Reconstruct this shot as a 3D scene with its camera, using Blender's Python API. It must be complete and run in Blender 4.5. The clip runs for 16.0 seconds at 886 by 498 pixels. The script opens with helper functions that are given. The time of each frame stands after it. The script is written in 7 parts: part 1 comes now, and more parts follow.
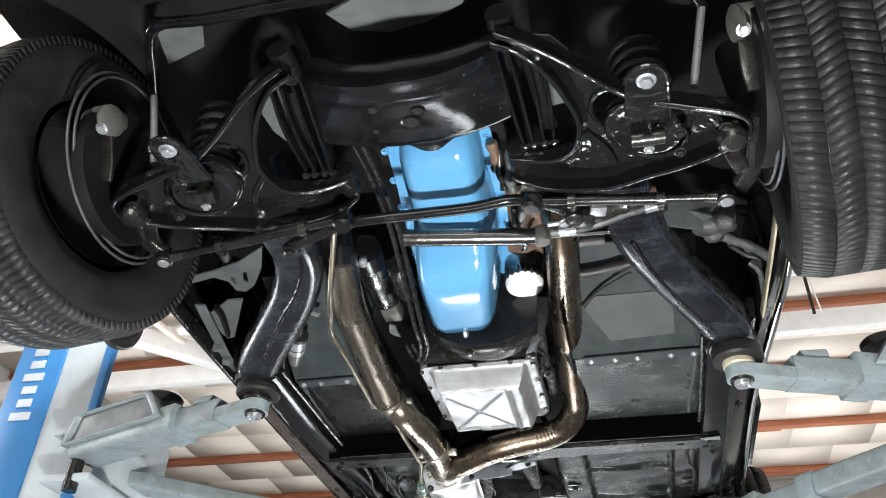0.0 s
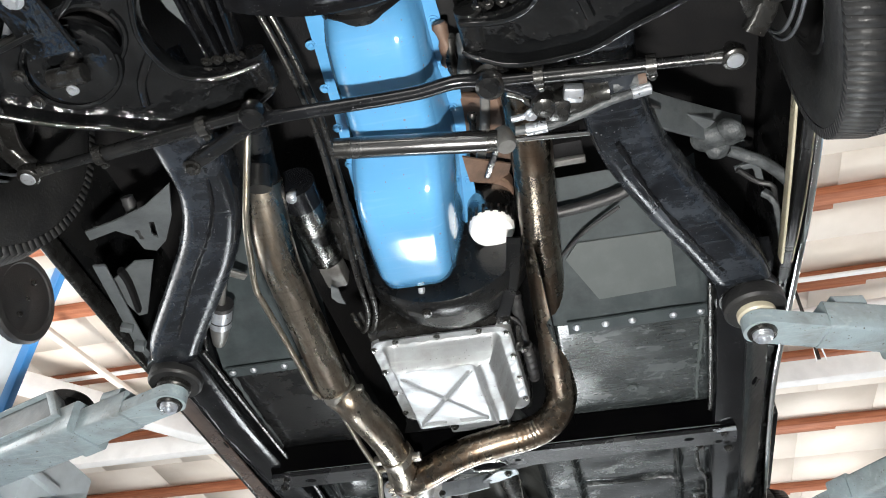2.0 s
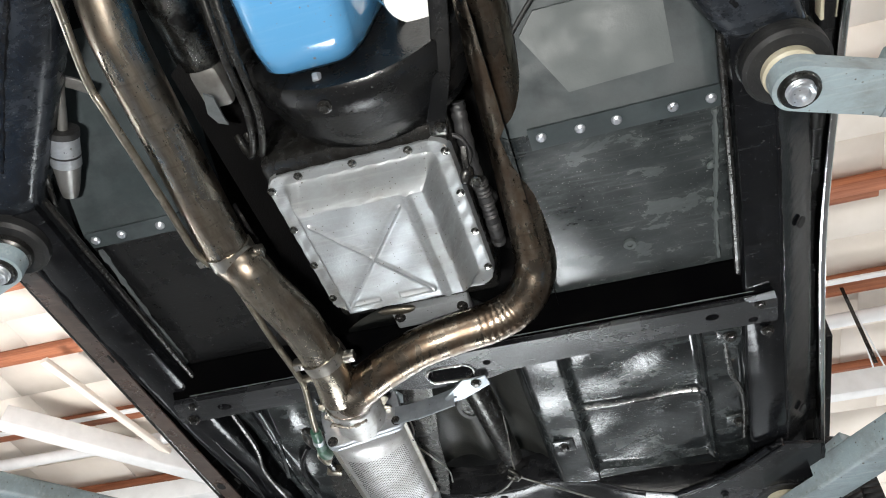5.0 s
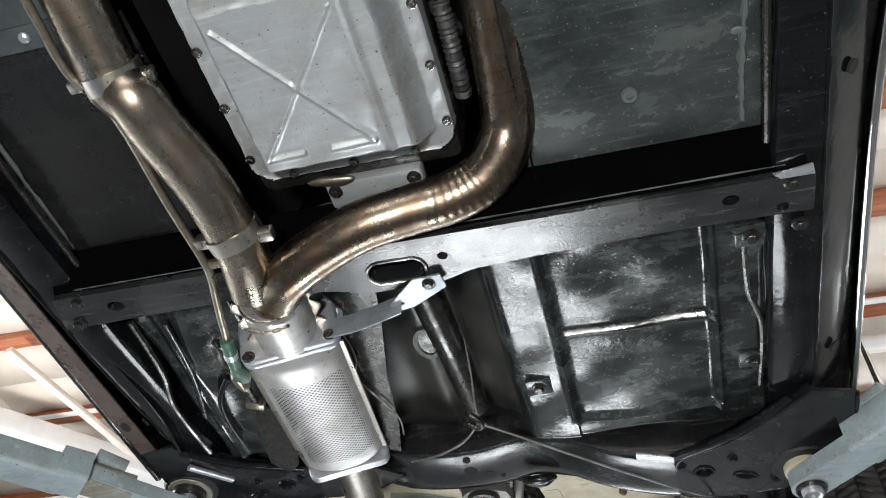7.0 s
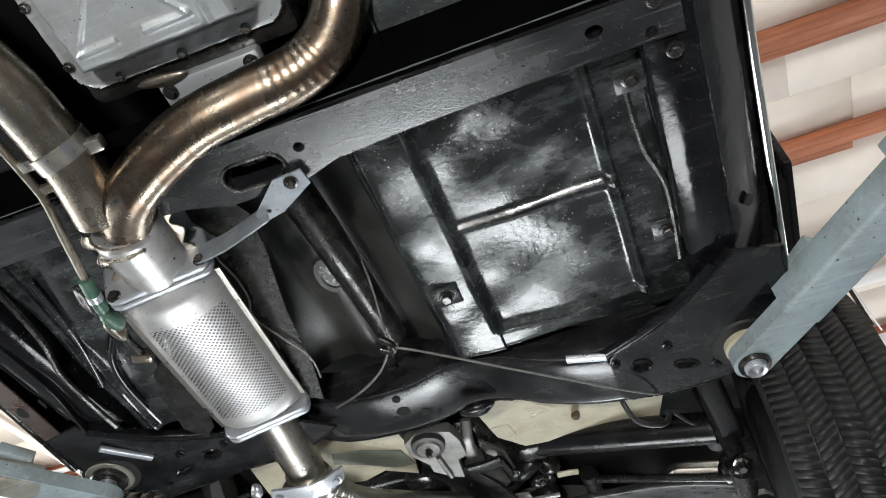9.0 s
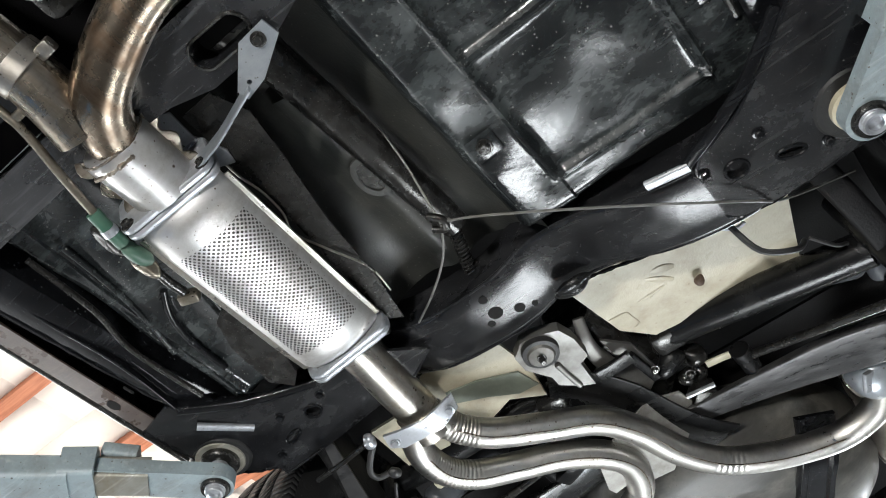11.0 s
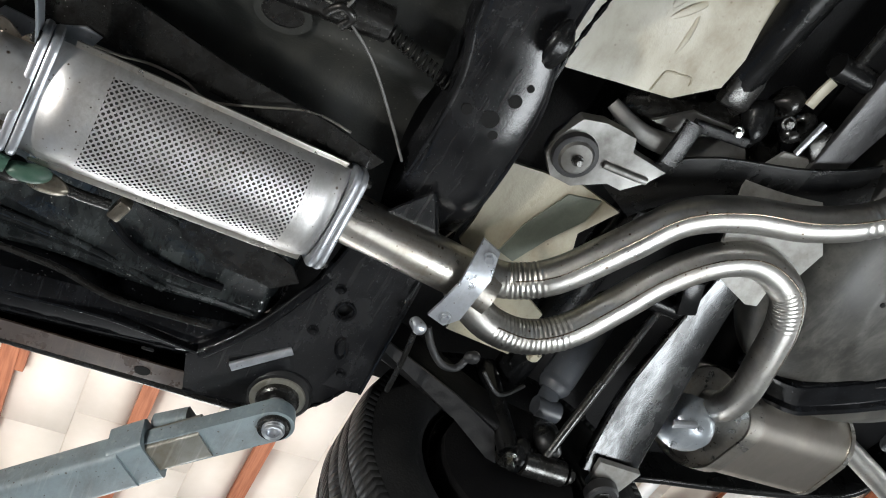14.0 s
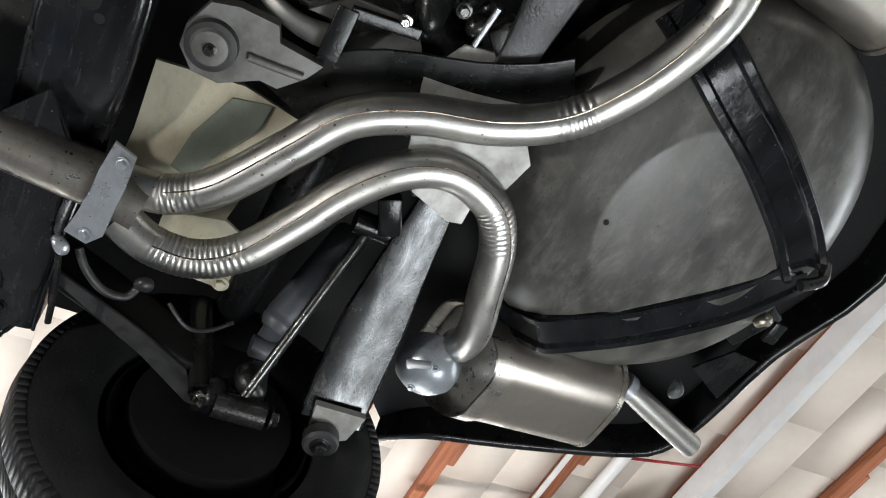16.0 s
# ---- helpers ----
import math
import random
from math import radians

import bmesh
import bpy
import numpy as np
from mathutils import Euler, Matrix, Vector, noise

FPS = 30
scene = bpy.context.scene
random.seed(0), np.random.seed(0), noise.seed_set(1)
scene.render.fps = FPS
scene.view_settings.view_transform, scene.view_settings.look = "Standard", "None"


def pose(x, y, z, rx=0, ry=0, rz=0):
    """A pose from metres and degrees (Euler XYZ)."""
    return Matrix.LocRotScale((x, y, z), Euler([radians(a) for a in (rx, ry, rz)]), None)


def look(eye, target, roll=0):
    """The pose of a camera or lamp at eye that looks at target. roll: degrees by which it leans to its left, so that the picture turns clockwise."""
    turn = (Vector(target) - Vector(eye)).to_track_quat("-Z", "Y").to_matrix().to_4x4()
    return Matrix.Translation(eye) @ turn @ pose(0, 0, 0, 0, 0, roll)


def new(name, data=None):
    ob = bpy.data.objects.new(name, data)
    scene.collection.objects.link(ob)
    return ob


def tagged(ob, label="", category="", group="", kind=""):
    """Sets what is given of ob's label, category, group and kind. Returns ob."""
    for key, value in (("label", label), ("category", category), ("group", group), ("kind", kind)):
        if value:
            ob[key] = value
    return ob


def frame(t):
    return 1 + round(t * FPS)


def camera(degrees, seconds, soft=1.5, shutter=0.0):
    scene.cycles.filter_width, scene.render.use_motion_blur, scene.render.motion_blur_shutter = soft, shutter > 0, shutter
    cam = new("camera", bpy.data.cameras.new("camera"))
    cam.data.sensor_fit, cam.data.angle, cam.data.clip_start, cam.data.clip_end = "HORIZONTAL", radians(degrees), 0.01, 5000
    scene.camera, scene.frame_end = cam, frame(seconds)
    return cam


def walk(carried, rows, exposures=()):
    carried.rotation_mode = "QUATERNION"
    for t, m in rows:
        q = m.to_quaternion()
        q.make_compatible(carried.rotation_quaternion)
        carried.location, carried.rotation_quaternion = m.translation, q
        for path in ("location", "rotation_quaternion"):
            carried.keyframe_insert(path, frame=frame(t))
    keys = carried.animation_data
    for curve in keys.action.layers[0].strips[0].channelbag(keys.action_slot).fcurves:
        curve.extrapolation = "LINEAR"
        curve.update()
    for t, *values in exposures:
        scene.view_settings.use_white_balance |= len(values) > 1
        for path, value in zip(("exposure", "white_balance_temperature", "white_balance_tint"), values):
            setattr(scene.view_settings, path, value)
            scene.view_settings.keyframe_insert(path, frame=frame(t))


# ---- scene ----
EXPOSURE = 0.0
cam = camera(55.9, 16.0, soft=1.0)
PATH = [
    (0, (0.404, 0.033, 0.904), (0.006, 1.587, 2.099), 2.3),
    (0.5, (0.388, 0.158, 0.877), (0.005, 1.658, 2.142), 2.6),
    (1, (0.359, 0.325, 0.89), (-0.01, 1.805, 2.184), 2.4),
    (1.5, (0.346, 0.428, 0.91), (-0.015, 1.891, 2.225), 1.8),
    (2, (0.378, 0.548, 0.894), (0.023, 1.983, 2.241), 0.7),
    (2.5, (0.409, 0.649, 0.894), (0.049, 2.073, 2.252), -0.9),
    (3, (0.419, 0.739, 0.895), (0.049, 2.143, 2.27), -1.0),
    (3.5, (0.396, 0.866, 0.896), (0.014, 2.264, 2.274), -0.3),
    (3.7, (0.372, 0.924, 0.9), (-0.008, 2.311, 2.289), -0.1),
    (5.8, (0.419, 1.458, 0.938), (-0.009, 2.736, 2.415), 1.5),
    (6, (0.404, 1.501, 0.946), (-0.02, 2.77, 2.433), 1.7),
    (6.5, (0.381, 1.625, 0.963), (-0.041, 2.887, 2.456), 3.0),
    (7, (0.358, 1.723, 0.988), (-0.036, 2.987, 2.487), 3.6),
    (7.5, (0.372, 1.795, 0.982), (0.023, 3.024, 2.521), 2.7),
    (8, (0.415, 1.87, 0.989), (0.062, 3.056, 2.56), 2.0),
    (8.5, (0.453, 1.939, 0.99), (0.107, 3.147, 2.546), -2.8),
    (8.7, (0.465, 1.959, 0.976), (0.121, 3.209, 2.5), -4.4),
    (10.8, (0.471, 2.376, 0.865), (-0.137, 3.367, 2.493), -6.7),
    (11, (0.463, 2.401, 0.878), (-0.185, 3.383, 2.496), -6.8),
    (11.5, (0.467, 2.485, 0.895), (-0.286, 3.398, 2.508), -7.1),
    (12, (0.505, 2.578, 0.891), (-0.411, 3.338, 2.498), -5.7),
    (12.5, (0.505, 2.625, 0.89), (-0.495, 3.301, 2.484), -7.0),
    (13, (0.47, 2.708, 0.892), (-0.582, 3.304, 2.485), -6.4),
    (13.5, (0.412, 2.827, 0.916), (-0.607, 3.422, 2.531), -7.0),
    (14, (0.394, 2.922, 0.928), (-0.567, 3.546, 2.567), -7.0),
    (14.5, (0.386, 3.064, 0.91), (-0.551, 3.721, 2.55), -8.6),
    (15, (0.413, 3.259, 0.9), (-0.546, 3.889, 2.538), -7.5),
    (15.5, (0.446, 3.41, 0.912), (-0.515, 4.01, 2.559), -6.8),
    (16, (0.455, 3.509, 0.922), (-0.496, 4.124, 2.571), -7.8),
]
walk(cam, [(t, look(eye, target, roll)) for t, eye, target, roll in PATH], [(0.0, EXPOSURE + 0.45), (1.0, EXPOSURE + 0.52), (3.0, EXPOSURE + 0.35), (6.0, EXPOSURE + 0.26), (8.7, EXPOSURE + 0.22), (11.0, EXPOSURE + 0.42), (13.0, EXPOSURE - 0.02), (16.0, EXPOSURE - 0.1)])

# ---- world and light ----
world = bpy.data.worlds.new("world")
scene.world = world
world.use_nodes = True
sky = world.node_tree.nodes.new("ShaderNodeTexSky")
sky.sky_type, sky.sun_disc = "NISHITA", False
sky.sun_elevation, sky.sun_rotation = radians(40), radians(200)
world.node_tree.links.new(sky.outputs[0], world.node_tree.nodes["Background"].inputs[0])
world.node_tree.nodes["Background"].inputs[1].default_value = 0.1


def area(name, m, sx, sy, watts, color=(1, 1, 1)):
    d = bpy.data.lights.new(name, "AREA")
    d.shape, d.size, d.size_y, d.energy, d.color = "RECTANGLE", sx, sy, watts, color
    ob = new(name, d)
    ob.matrix_basis = m
    return ob


# unseen area lamps added as daylight at openings in front, rear and left walls
area("front_opening_fill", look((0.3, -5.7, 1.9), (0.3, 2.0, 1.4)), 4.2, 3.2, 200, (1, 0.995, 0.97))
area("rear_opening_fill", look((0.0, 15.2, 2.4), (0.0, 3.0, 1.0)), 5.0, 1.8, 400, (0.9, 0.96, 1))
area("left_opening_fill", look((-8.4, 4.45, 1.8), (0.0, 2.6, 1.6)), 3.6, 3.2, 330, (0.97, 0.99, 1))
# unseen fill lamp added low in front; rear one stands for bright floor
area("front_low_fill", look((0.3, 0.75, 0.16), (0.05, 1.9, 2.0)), 0.24, 0.1, 72, (1, 0.98, 0.94))
area("rear_floor_glow", pose(-0.36, 4.75, 0.08, 180), 0.95, 0.95, 50, (0.92, 0.97, 1))
# unseen fill lamps added in pairs, throwing light down and up at the ceiling
for bx, by, up in ((0.0, 1.2, 80), (-5.4, 1.2, 60), (5.2, 1.2, 55), (-3.6, 12.0, 24), (5.2, 8.0, 36), (3.4, 12.6, 30), (-6.0, 6.4, 40)):
    area("hall_fill", pose(bx, by, 3.7), 0.16, 1.5, 130, (0.94, 0.985, 1))
    area("hall_fill", pose(bx, by, 3.8, 180), 0.16, 1.5, up * 1.7, (1, 0.98, 0.96))


# ---- materials ----
def mat(name, base, rough=0.5, metal=0.0, base2=None, scale=6.0, mix=(0.4, 0.65), bump=0.1, grain=220.0, rough_var=0.12,
        specks=None, coat=0.0, streak=None, piece=0.0, spec=0.5, smear=None, wave=0.0, dots=None, scratch=None):
    """Two-scale procedural surface: patches of base2 over base, fine grain bump, varied gloss, optional specks."""
    m = bpy.data.materials.new(name)
    m.use_nodes = True
    nt = m.node_tree
    n, l = nt.nodes, nt.links
    b = n["Principled BSDF"]
    co = n.new("ShaderNodeTexCoord")
    mp = n.new("ShaderNodeMapping")
    l.new(co.outputs["Object"], mp.inputs[0])
    if streak:
        mp.inputs["Scale"].default_value = streak
    big = n.new("ShaderNodeTexNoise")
    big.inputs["Scale"].default_value, big.inputs["Detail"].default_value, big.inputs["Roughness"].default_value = scale, 6, 0.62
    l.new(mp.outputs[0], big.inputs["Vector"])
    fine = n.new("ShaderNodeTexNoise")
    fine.inputs["Scale"].default_value, fine.inputs["Detail"].default_value = grain, 4
    l.new(co.outputs["Object"], fine.inputs["Vector"])
    ramp = n.new("ShaderNodeMapRange")
    ramp.inputs[1].default_value, ramp.inputs[2].default_value = mix[0] - 0.06, mix[1] + 0.08
    ramp.interpolation_type = "SMOOTHSTEP"
    l.new(big.outputs[0], ramp.inputs[0])
    c = n.new("ShaderNodeMix")
    c.data_type = "RGBA"
    c.inputs[6].default_value, c.inputs[7].default_value = (*base, 1), (*(base2 or [v * 0.7 for v in base]), 1)
    l.new(ramp.outputs[0], c.inputs[0])
    out = c.outputs[2]
    if specks:
        vo = n.new("ShaderNodeTexVoronoi")
        vo.inputs["Scale"].default_value = specks[1]
        l.new(co.outputs["Object"], vo.inputs["Vector"])
        sr = n.new("ShaderNodeMapRange")
        sr.inputs[1].default_value, sr.inputs[2].default_value, sr.inputs[3].default_value, sr.inputs[4].default_value = 0.05, 0.16, 1, 0
        l.new(vo.outputs["Distance"], sr.inputs[0])
        sp = n.new("ShaderNodeMath")
        sp.operation = "MULTIPLY"
        l.new(sr.outputs[0], sp.inputs[0])
        pr = n.new("ShaderNodeMapRange")
        pr.inputs[1].default_value, pr.inputs[2].default_value = 0.48, 0.7
        l.new(big.outputs[0], pr.inputs[0])
        l.new(pr.outputs[0], sp.inputs[1])
        c2 = n.new("ShaderNodeMix")
        c2.data_type = "RGBA"
        c2.inputs[7].default_value = (*specks[0], 1)
        l.new(out, c2.inputs[6])
        l.new(sp.outputs[0], c2.inputs[0])
        out = c2.outputs[2]
    dust = None
    if smear:
        sm = n.new("ShaderNodeMapping")
        sm.inputs["Rotation"].default_value, sm.inputs["Scale"].default_value = (0.3, 0.2, 0.7), (4, 7, 5)
        l.new(co.outputs["Object"], sm.inputs[0])
        sn = n.new("ShaderNodeTexNoise")
        sn.inputs["Scale"].default_value, sn.inputs["Detail"].default_value, sn.inputs["Distortion"].default_value = 2.4, 12, 0.25
        sn.inputs["Roughness"].default_value = 0.7
        l.new(sm.outputs[0], sn.inputs["Vector"])
        sr2 = n.new("ShaderNodeMapRange")
        sr2.interpolation_type = "SMOOTHSTEP"
        sr2.inputs[1].default_value, sr2.inputs[2].default_value, sr2.inputs[4].default_value = 0.4, 0.82, smear[1]
        l.new(sn.outputs[0], sr2.inputs[0])
        c3 = n.new("ShaderNodeMix")
        c3.data_type = "RGBA"
        c3.inputs[7].default_value = (*smear[0], 1)
        l.new(out, c3.inputs[6])
        l.new(sr2.outputs[0], c3.inputs[0])
        out = c3.outputs[2]
        dust = sr2.outputs[0]
    if dots:
        # scattered grains of varied size: one in a cell, many cells empty
        for sc_, far in ((dots[1] * 2.3, 0.26), (dots[1] * 5.5, 0.32)):
            vd = n.new("ShaderNodeTexVoronoi")
            vd.inputs["Scale"].default_value = sc_
            l.new(co.outputs["Object"], vd.inputs["Vector"])
            sx = n.new("ShaderNodeSeparateColor")
            l.new(vd.outputs["Color"], sx.inputs[0])
            size = n.new("ShaderNodeMapRange")
            size.inputs[1].default_value, size.inputs[2].default_value, size.inputs[3].default_value, size.inputs[4].default_value = 0.8, 1.0, 0.0, far
            l.new(sx.outputs[0], size.inputs[0])
            df = n.new("ShaderNodeMath")
            df.operation = "SUBTRACT"
            l.new(size.outputs[0], df.inputs[0])
            l.new(vd.outputs["Distance"], df.inputs[1])
            dk = n.new("ShaderNodeMath")
            dk.operation, dk.use_clamp = "MULTIPLY", True
            dk.inputs[1].default_value = 14 * dots[2]
            l.new(df.outputs[0], dk.inputs[0])
            c4 = n.new("ShaderNodeMix")
            c4.data_type = "RGBA"
            c4.inputs[7].default_value = (*dots[0], 1)
            l.new(out, c4.inputs[6])
            l.new(dk.outputs[0], c4.inputs[0])
            out = c4.outputs[2]
    if scratch:
        # wiped and scraped streaks
        for rot in ((0.1, 0.0, 0.5), (0.0, 0.2, -0.9)):
            sm2 = n.new("ShaderNodeMapping")
            sm2.inputs["Rotation"].default_value, sm2.inputs["Scale"].default_value = rot, (7, 110, 60)
            l.new(co.outputs["Object"], sm2.inputs[0])
            s2 = n.new("ShaderNodeTexNoise")
            s2.inputs["Scale"].default_value, s2.inputs["Detail"].default_value = 1.0, 5
            l.new(sm2.outputs[0], s2.inputs["Vector"])
            s3 = n.new("ShaderNodeMapRange")
            s3.inputs[1].default_value, s3.inputs[2].default_value, s3.inputs[4].default_value = 0.58, 0.78, scratch[1]
            l.new(s2.outputs[0], s3.inputs[0])
            c5 = n.new("ShaderNodeMix")
            c5.data_type = "RGBA"
            c5.inputs[7].default_value = (*scratch[0], 1)
            l.new(out, c5.inputs[6])
            l.new(s3.outputs[0], c5.inputs[0])
            out = c5.outputs[2]
    if piece:
        oi = n.new("ShaderNodeObjectInfo")
        hs = n.new("ShaderNodeHueSaturation")
        vr = n.new("ShaderNodeMapRange")
        vr.inputs[3].default_value, vr.inputs[4].default_value = 1 - piece, 1 + piece
        l.new(oi.outputs["Random"], vr.inputs[0])
        l.new(vr.outputs[0], hs.inputs["Value"])
        l.new(out, hs.inputs["Color"])
        out = hs.outputs[0]
    l.new(out, b.inputs["Base Color"])
    rr = n.new("ShaderNodeMapRange")
    rr.inputs[1].default_value, rr.inputs[2].default_value = 0.3, 0.7
    rr.inputs[3].default_value, rr.inputs[4].default_value = max(0.03, rough - rough_var), min(1, rough + rough_var)
    l.new(big.outputs[0], rr.inputs[0])
    gloss = rr.outputs[0]
    if dust is not None:
        dr = n.new("ShaderNodeMath")
        dr.operation = "MULTIPLY_ADD"
        dr.inputs[1].default_value = 0.3
        l.new(dust, dr.inputs[0])
        l.new(gloss, dr.inputs[2])
        gloss = dr.outputs[0]
    l.new(gloss, b.inputs["Roughness"])
    b.inputs["Metallic"].default_value = metal
    b.inputs["Specular IOR Level"].default_value = spec
    if coat:
        b.inputs["Coat Weight"].default_value, b.inputs["Coat Roughness"].default_value = coat, 0.08
    bp = n.new("ShaderNodeBump")
    bp.inputs["Strength"].default_value, bp.inputs["Distance"].default_value = bump, 0.004
    mx = n.new("ShaderNodeMath")
    mx.operation = "ADD"
    l.new(fine.outputs[0], mx.inputs[0])
    l.new(big.outputs[0], mx.inputs[1])
    if wave:
        wn = n.new("ShaderNodeTexNoise")
        wn.inputs["Scale"].default_value, wn.inputs["Detail"].default_value = 14, 3
        l.new(co.outputs["Object"], wn.inputs["Vector"])
        ws = n.new("ShaderNodeMath")
        ws.operation = "MULTIPLY_ADD"
        ws.inputs[1].default_value = wave
        l.new(wn.outputs[0], ws.inputs[0])
        l.new(mx.outputs[0], ws.inputs[2])
        l.new(ws.outputs[0], bp.inputs["Height"])
    else:
        l.new(mx.outputs[0], bp.inputs["Height"])
    l.new(bp.outputs[0], b.inputs["Normal"])
    return m


CHASSIS = mat("chassis_black", (0.003, 0.0031, 0.0036), 0.12, 0, (0.006, 0.0065, 0.0078), 16, bump=0.08, grain=70, rough_var=0.06, spec=0.28, smear=((0.02, 0.022, 0.025), 0.4), wave=2.0, dots=((0.07, 0.072, 0.075), 60, 0.6), scratch=((0.05, 0.054, 0.058), 0.14))
BEAMBLACK = mat("scuffed_beam_black", (0.004, 0.0042, 0.005), 0.2, 0, (0.012, 0.0125, 0.014), 10, bump=0.05, rough_var=0.1, spec=0.45, smear=((0.025, 0.025, 0.025), 0.4), dots=((0.08, 0.08, 0.08), 70, 0.6), scratch=((0.08, 0.08, 0.08), 0.2))
CROSSBLACK = mat("worn_crossmember_black", (0.006, 0.0064, 0.0075), 0.24, 0, (0.02, 0.021, 0.024), 9, (0.45, 0.75), bump=0.05, rough_var=0.08, spec=0.75, smear=((0.05, 0.052, 0.055), 0.25), dots=((0.1, 0.1, 0.1), 70, 0.6), scratch=((0.14, 0.145, 0.15), 0.3))
RAILDUST = mat("dusty_rail_black", (0.004, 0.0045, 0.0055), 0.2, 0, (0.01, 0.012, 0.016), 12, bump=0.1, grain=70, rough_var=0.08, spec=0.4, smear=((0.035, 0.042, 0.052), 0.75), wave=3.0, dots=((0.09, 0.094, 0.1), 55, 0.6), scratch=((0.06, 0.066, 0.075), 0.15))
ARMBLACK = mat("oily_arm_black", (0.003, 0.0032, 0.0035), 0.07, 0, (0.006, 0.0065, 0.007), 13, bump=0.2, grain=60, rough_var=0.05, smear=((0.012, 0.013, 0.014), 0.5), wave=10.0, spec=0.8, dots=((0.05, 0.05, 0.05), 60, 0.4))
SATIN = mat("satin_black", (0.004, 0.0043, 0.0048), 0.24, 0, (0.007, 0.007, 0.007), 8, bump=0.12, spec=0.35, smear=((0.018, 0.018, 0.0175), 0.4), wave=1.5, dots=((0.05, 0.05, 0.048), 60, 0.5), scratch=((0.03, 0.03, 0.03), 0.15))
MATTE = mat("underseal_black", (0.004, 0.004, 0.0045), 0.6, 0, (0.008, 0.0075, 0.0075), 7, bump=0.3, spec=0.2)
# smear colour holds dust plus a teal reflected haze painted in
TUB = mat("tub_black", (0.007, 0.0082, 0.009), 0.17, 0, (0.01, 0.0115, 0.0122), 7, (0.4, 0.75), bump=0.1, grain=90, rough_var=0.08, smear=((0.075, 0.088, 0.088), 0.8), wave=1.4, spec=0.55, dots=((0.2, 0.2, 0.185), 42, 0.45), scratch=((0.06, 0.07, 0.07), 0.2))
FIBRE = mat("fibreglass_grey", (0.029, 0.037, 0.039), 0.45, 0, (0.05, 0.06, 0.063), 12, (0.38, 0.66), bump=0.05, spec=0.15, specks=((0.03, 0.03, 0.03), 120), smear=((0.02, 0.022, 0.024), 0.7))
PATCH = mat("fibreglass_patch", (0.062, 0.072, 0.072), 0.5, 0, (0.075, 0.085, 0.085), 14, bump=0.06, spec=0.2)
GREYPANEL = mat("grey_inner_panel", (0.09, 0.1, 0.105), 0.55, 0, (0.05, 0.056, 0.06), 6, bump=0.15, smear=((0.02, 0.02, 0.02), 0.6))
BLUE = mat("engine_blue", (0.085, 0.27, 0.49), 0.15, 0, (0.085, 0.265, 0.49), 8, (0.5, 0.75), bump=0.08, grain=60, coat=1.0, wave=4.5, dots=((0.16, 0.14, 0.12), 30, 0.4), scratch=((0.25, 0.42, 0.6), 0.15))
BRONZED = mat("heat_tinted_steel", (0.4, 0.37, 0.315), 0.27, 1.0, (0.2, 0.158, 0.118), 9, (0.38, 0.64), bump=0.05, rough_var=0.1, streak=(5, 0.8, 4), smear=((0.14, 0.105, 0.075), 0.6), dots=((0.06, 0.045, 0.035), 40, 0.6), scratch=((0.1, 0.07, 0.05), 0.5))
BROWNED = mat("browned_steel", (0.27, 0.235, 0.19), 0.25, 1.0, (0.13, 0.09, 0.062), 9, (0.38, 0.62), bump=0.04, rough_var=0.1, streak=(4, 1.2, 4), smear=((0.09, 0.06, 0.04), 0.65), dots=((0.05, 0.035, 0.028), 40, 0.6), scratch=((0.07, 0.05, 0.035), 0.5))
STEEL = mat("stainless_pipe", (0.52, 0.505, 0.47), 0.3, 1.0, (0.36, 0.33, 0.28), 12, (0.42, 0.7), bump=0.08, rough_var=0.1, streak=(3, 0.7, 3), smear=((0.22, 0.17, 0.12), 0.55), dots=((0.1, 0.07, 0.045), 34, 0.6), scratch=((0.25, 0.2, 0.15), 0.45))
SHIELD = mat("shield_sheet", (0.66, 0.66, 0.66), 0.38, 0.85, (0.5, 0.495, 0.48), 12, bump=0.06, smear=((0.22, 0.18, 0.13), 0.55), dots=((0.1, 0.07, 0.05), 30, 0.5))
BRUSHED = mat("muffler_steel", (0.52, 0.48, 0.43), 0.32, 1.0, (0.43, 0.4, 0.35), 5, bump=0.05, rough_var=0.05, streak=(1, 2, 1), smear=((0.33, 0.28, 0.23), 0.5), scratch=((0.6, 0.58, 0.55), 0.25))
TAILSTEEL = mat("tail_pipe_steel", (0.5, 0.495, 0.475), 0.36, 1.0, (0.36, 0.35, 0.32), 12, (0.42, 0.7), bump=0.05, rough_var=0.1, streak=(3, 0.7, 3), smear=((0.27, 0.23, 0.18), 0.5), dots=((0.1, 0.07, 0.045), 34, 0.6), scratch=((0.28, 0.24, 0.2), 0.4))
STRAPZINC = mat("dull_zinc_strap", (0.32, 0.345, 0.37), 0.36, 0.55, (0.2, 0.225, 0.25), 14, bump=0.04, scratch=((0.42, 0.46, 0.5), 0.3), dots=((0.1, 0.08, 0.06), 40, 0.5))
BARECAST = mat("bare_casting", (0.36, 0.355, 0.335), 0.5, 0.35, (0.24, 0.23, 0.21), 26, bump=0.14, specks=((0.08, 0.07, 0.06), 130))
SHOCKGREY = mat("shock_grey_paint", (0.05, 0.056, 0.066), 0.4, 0, (0.028, 0.03, 0.034), 14, bump=0.06, smear=((0.11, 0.11, 0.105), 0.5), dots=((0.14, 0.14, 0.13), 50, 0.6))
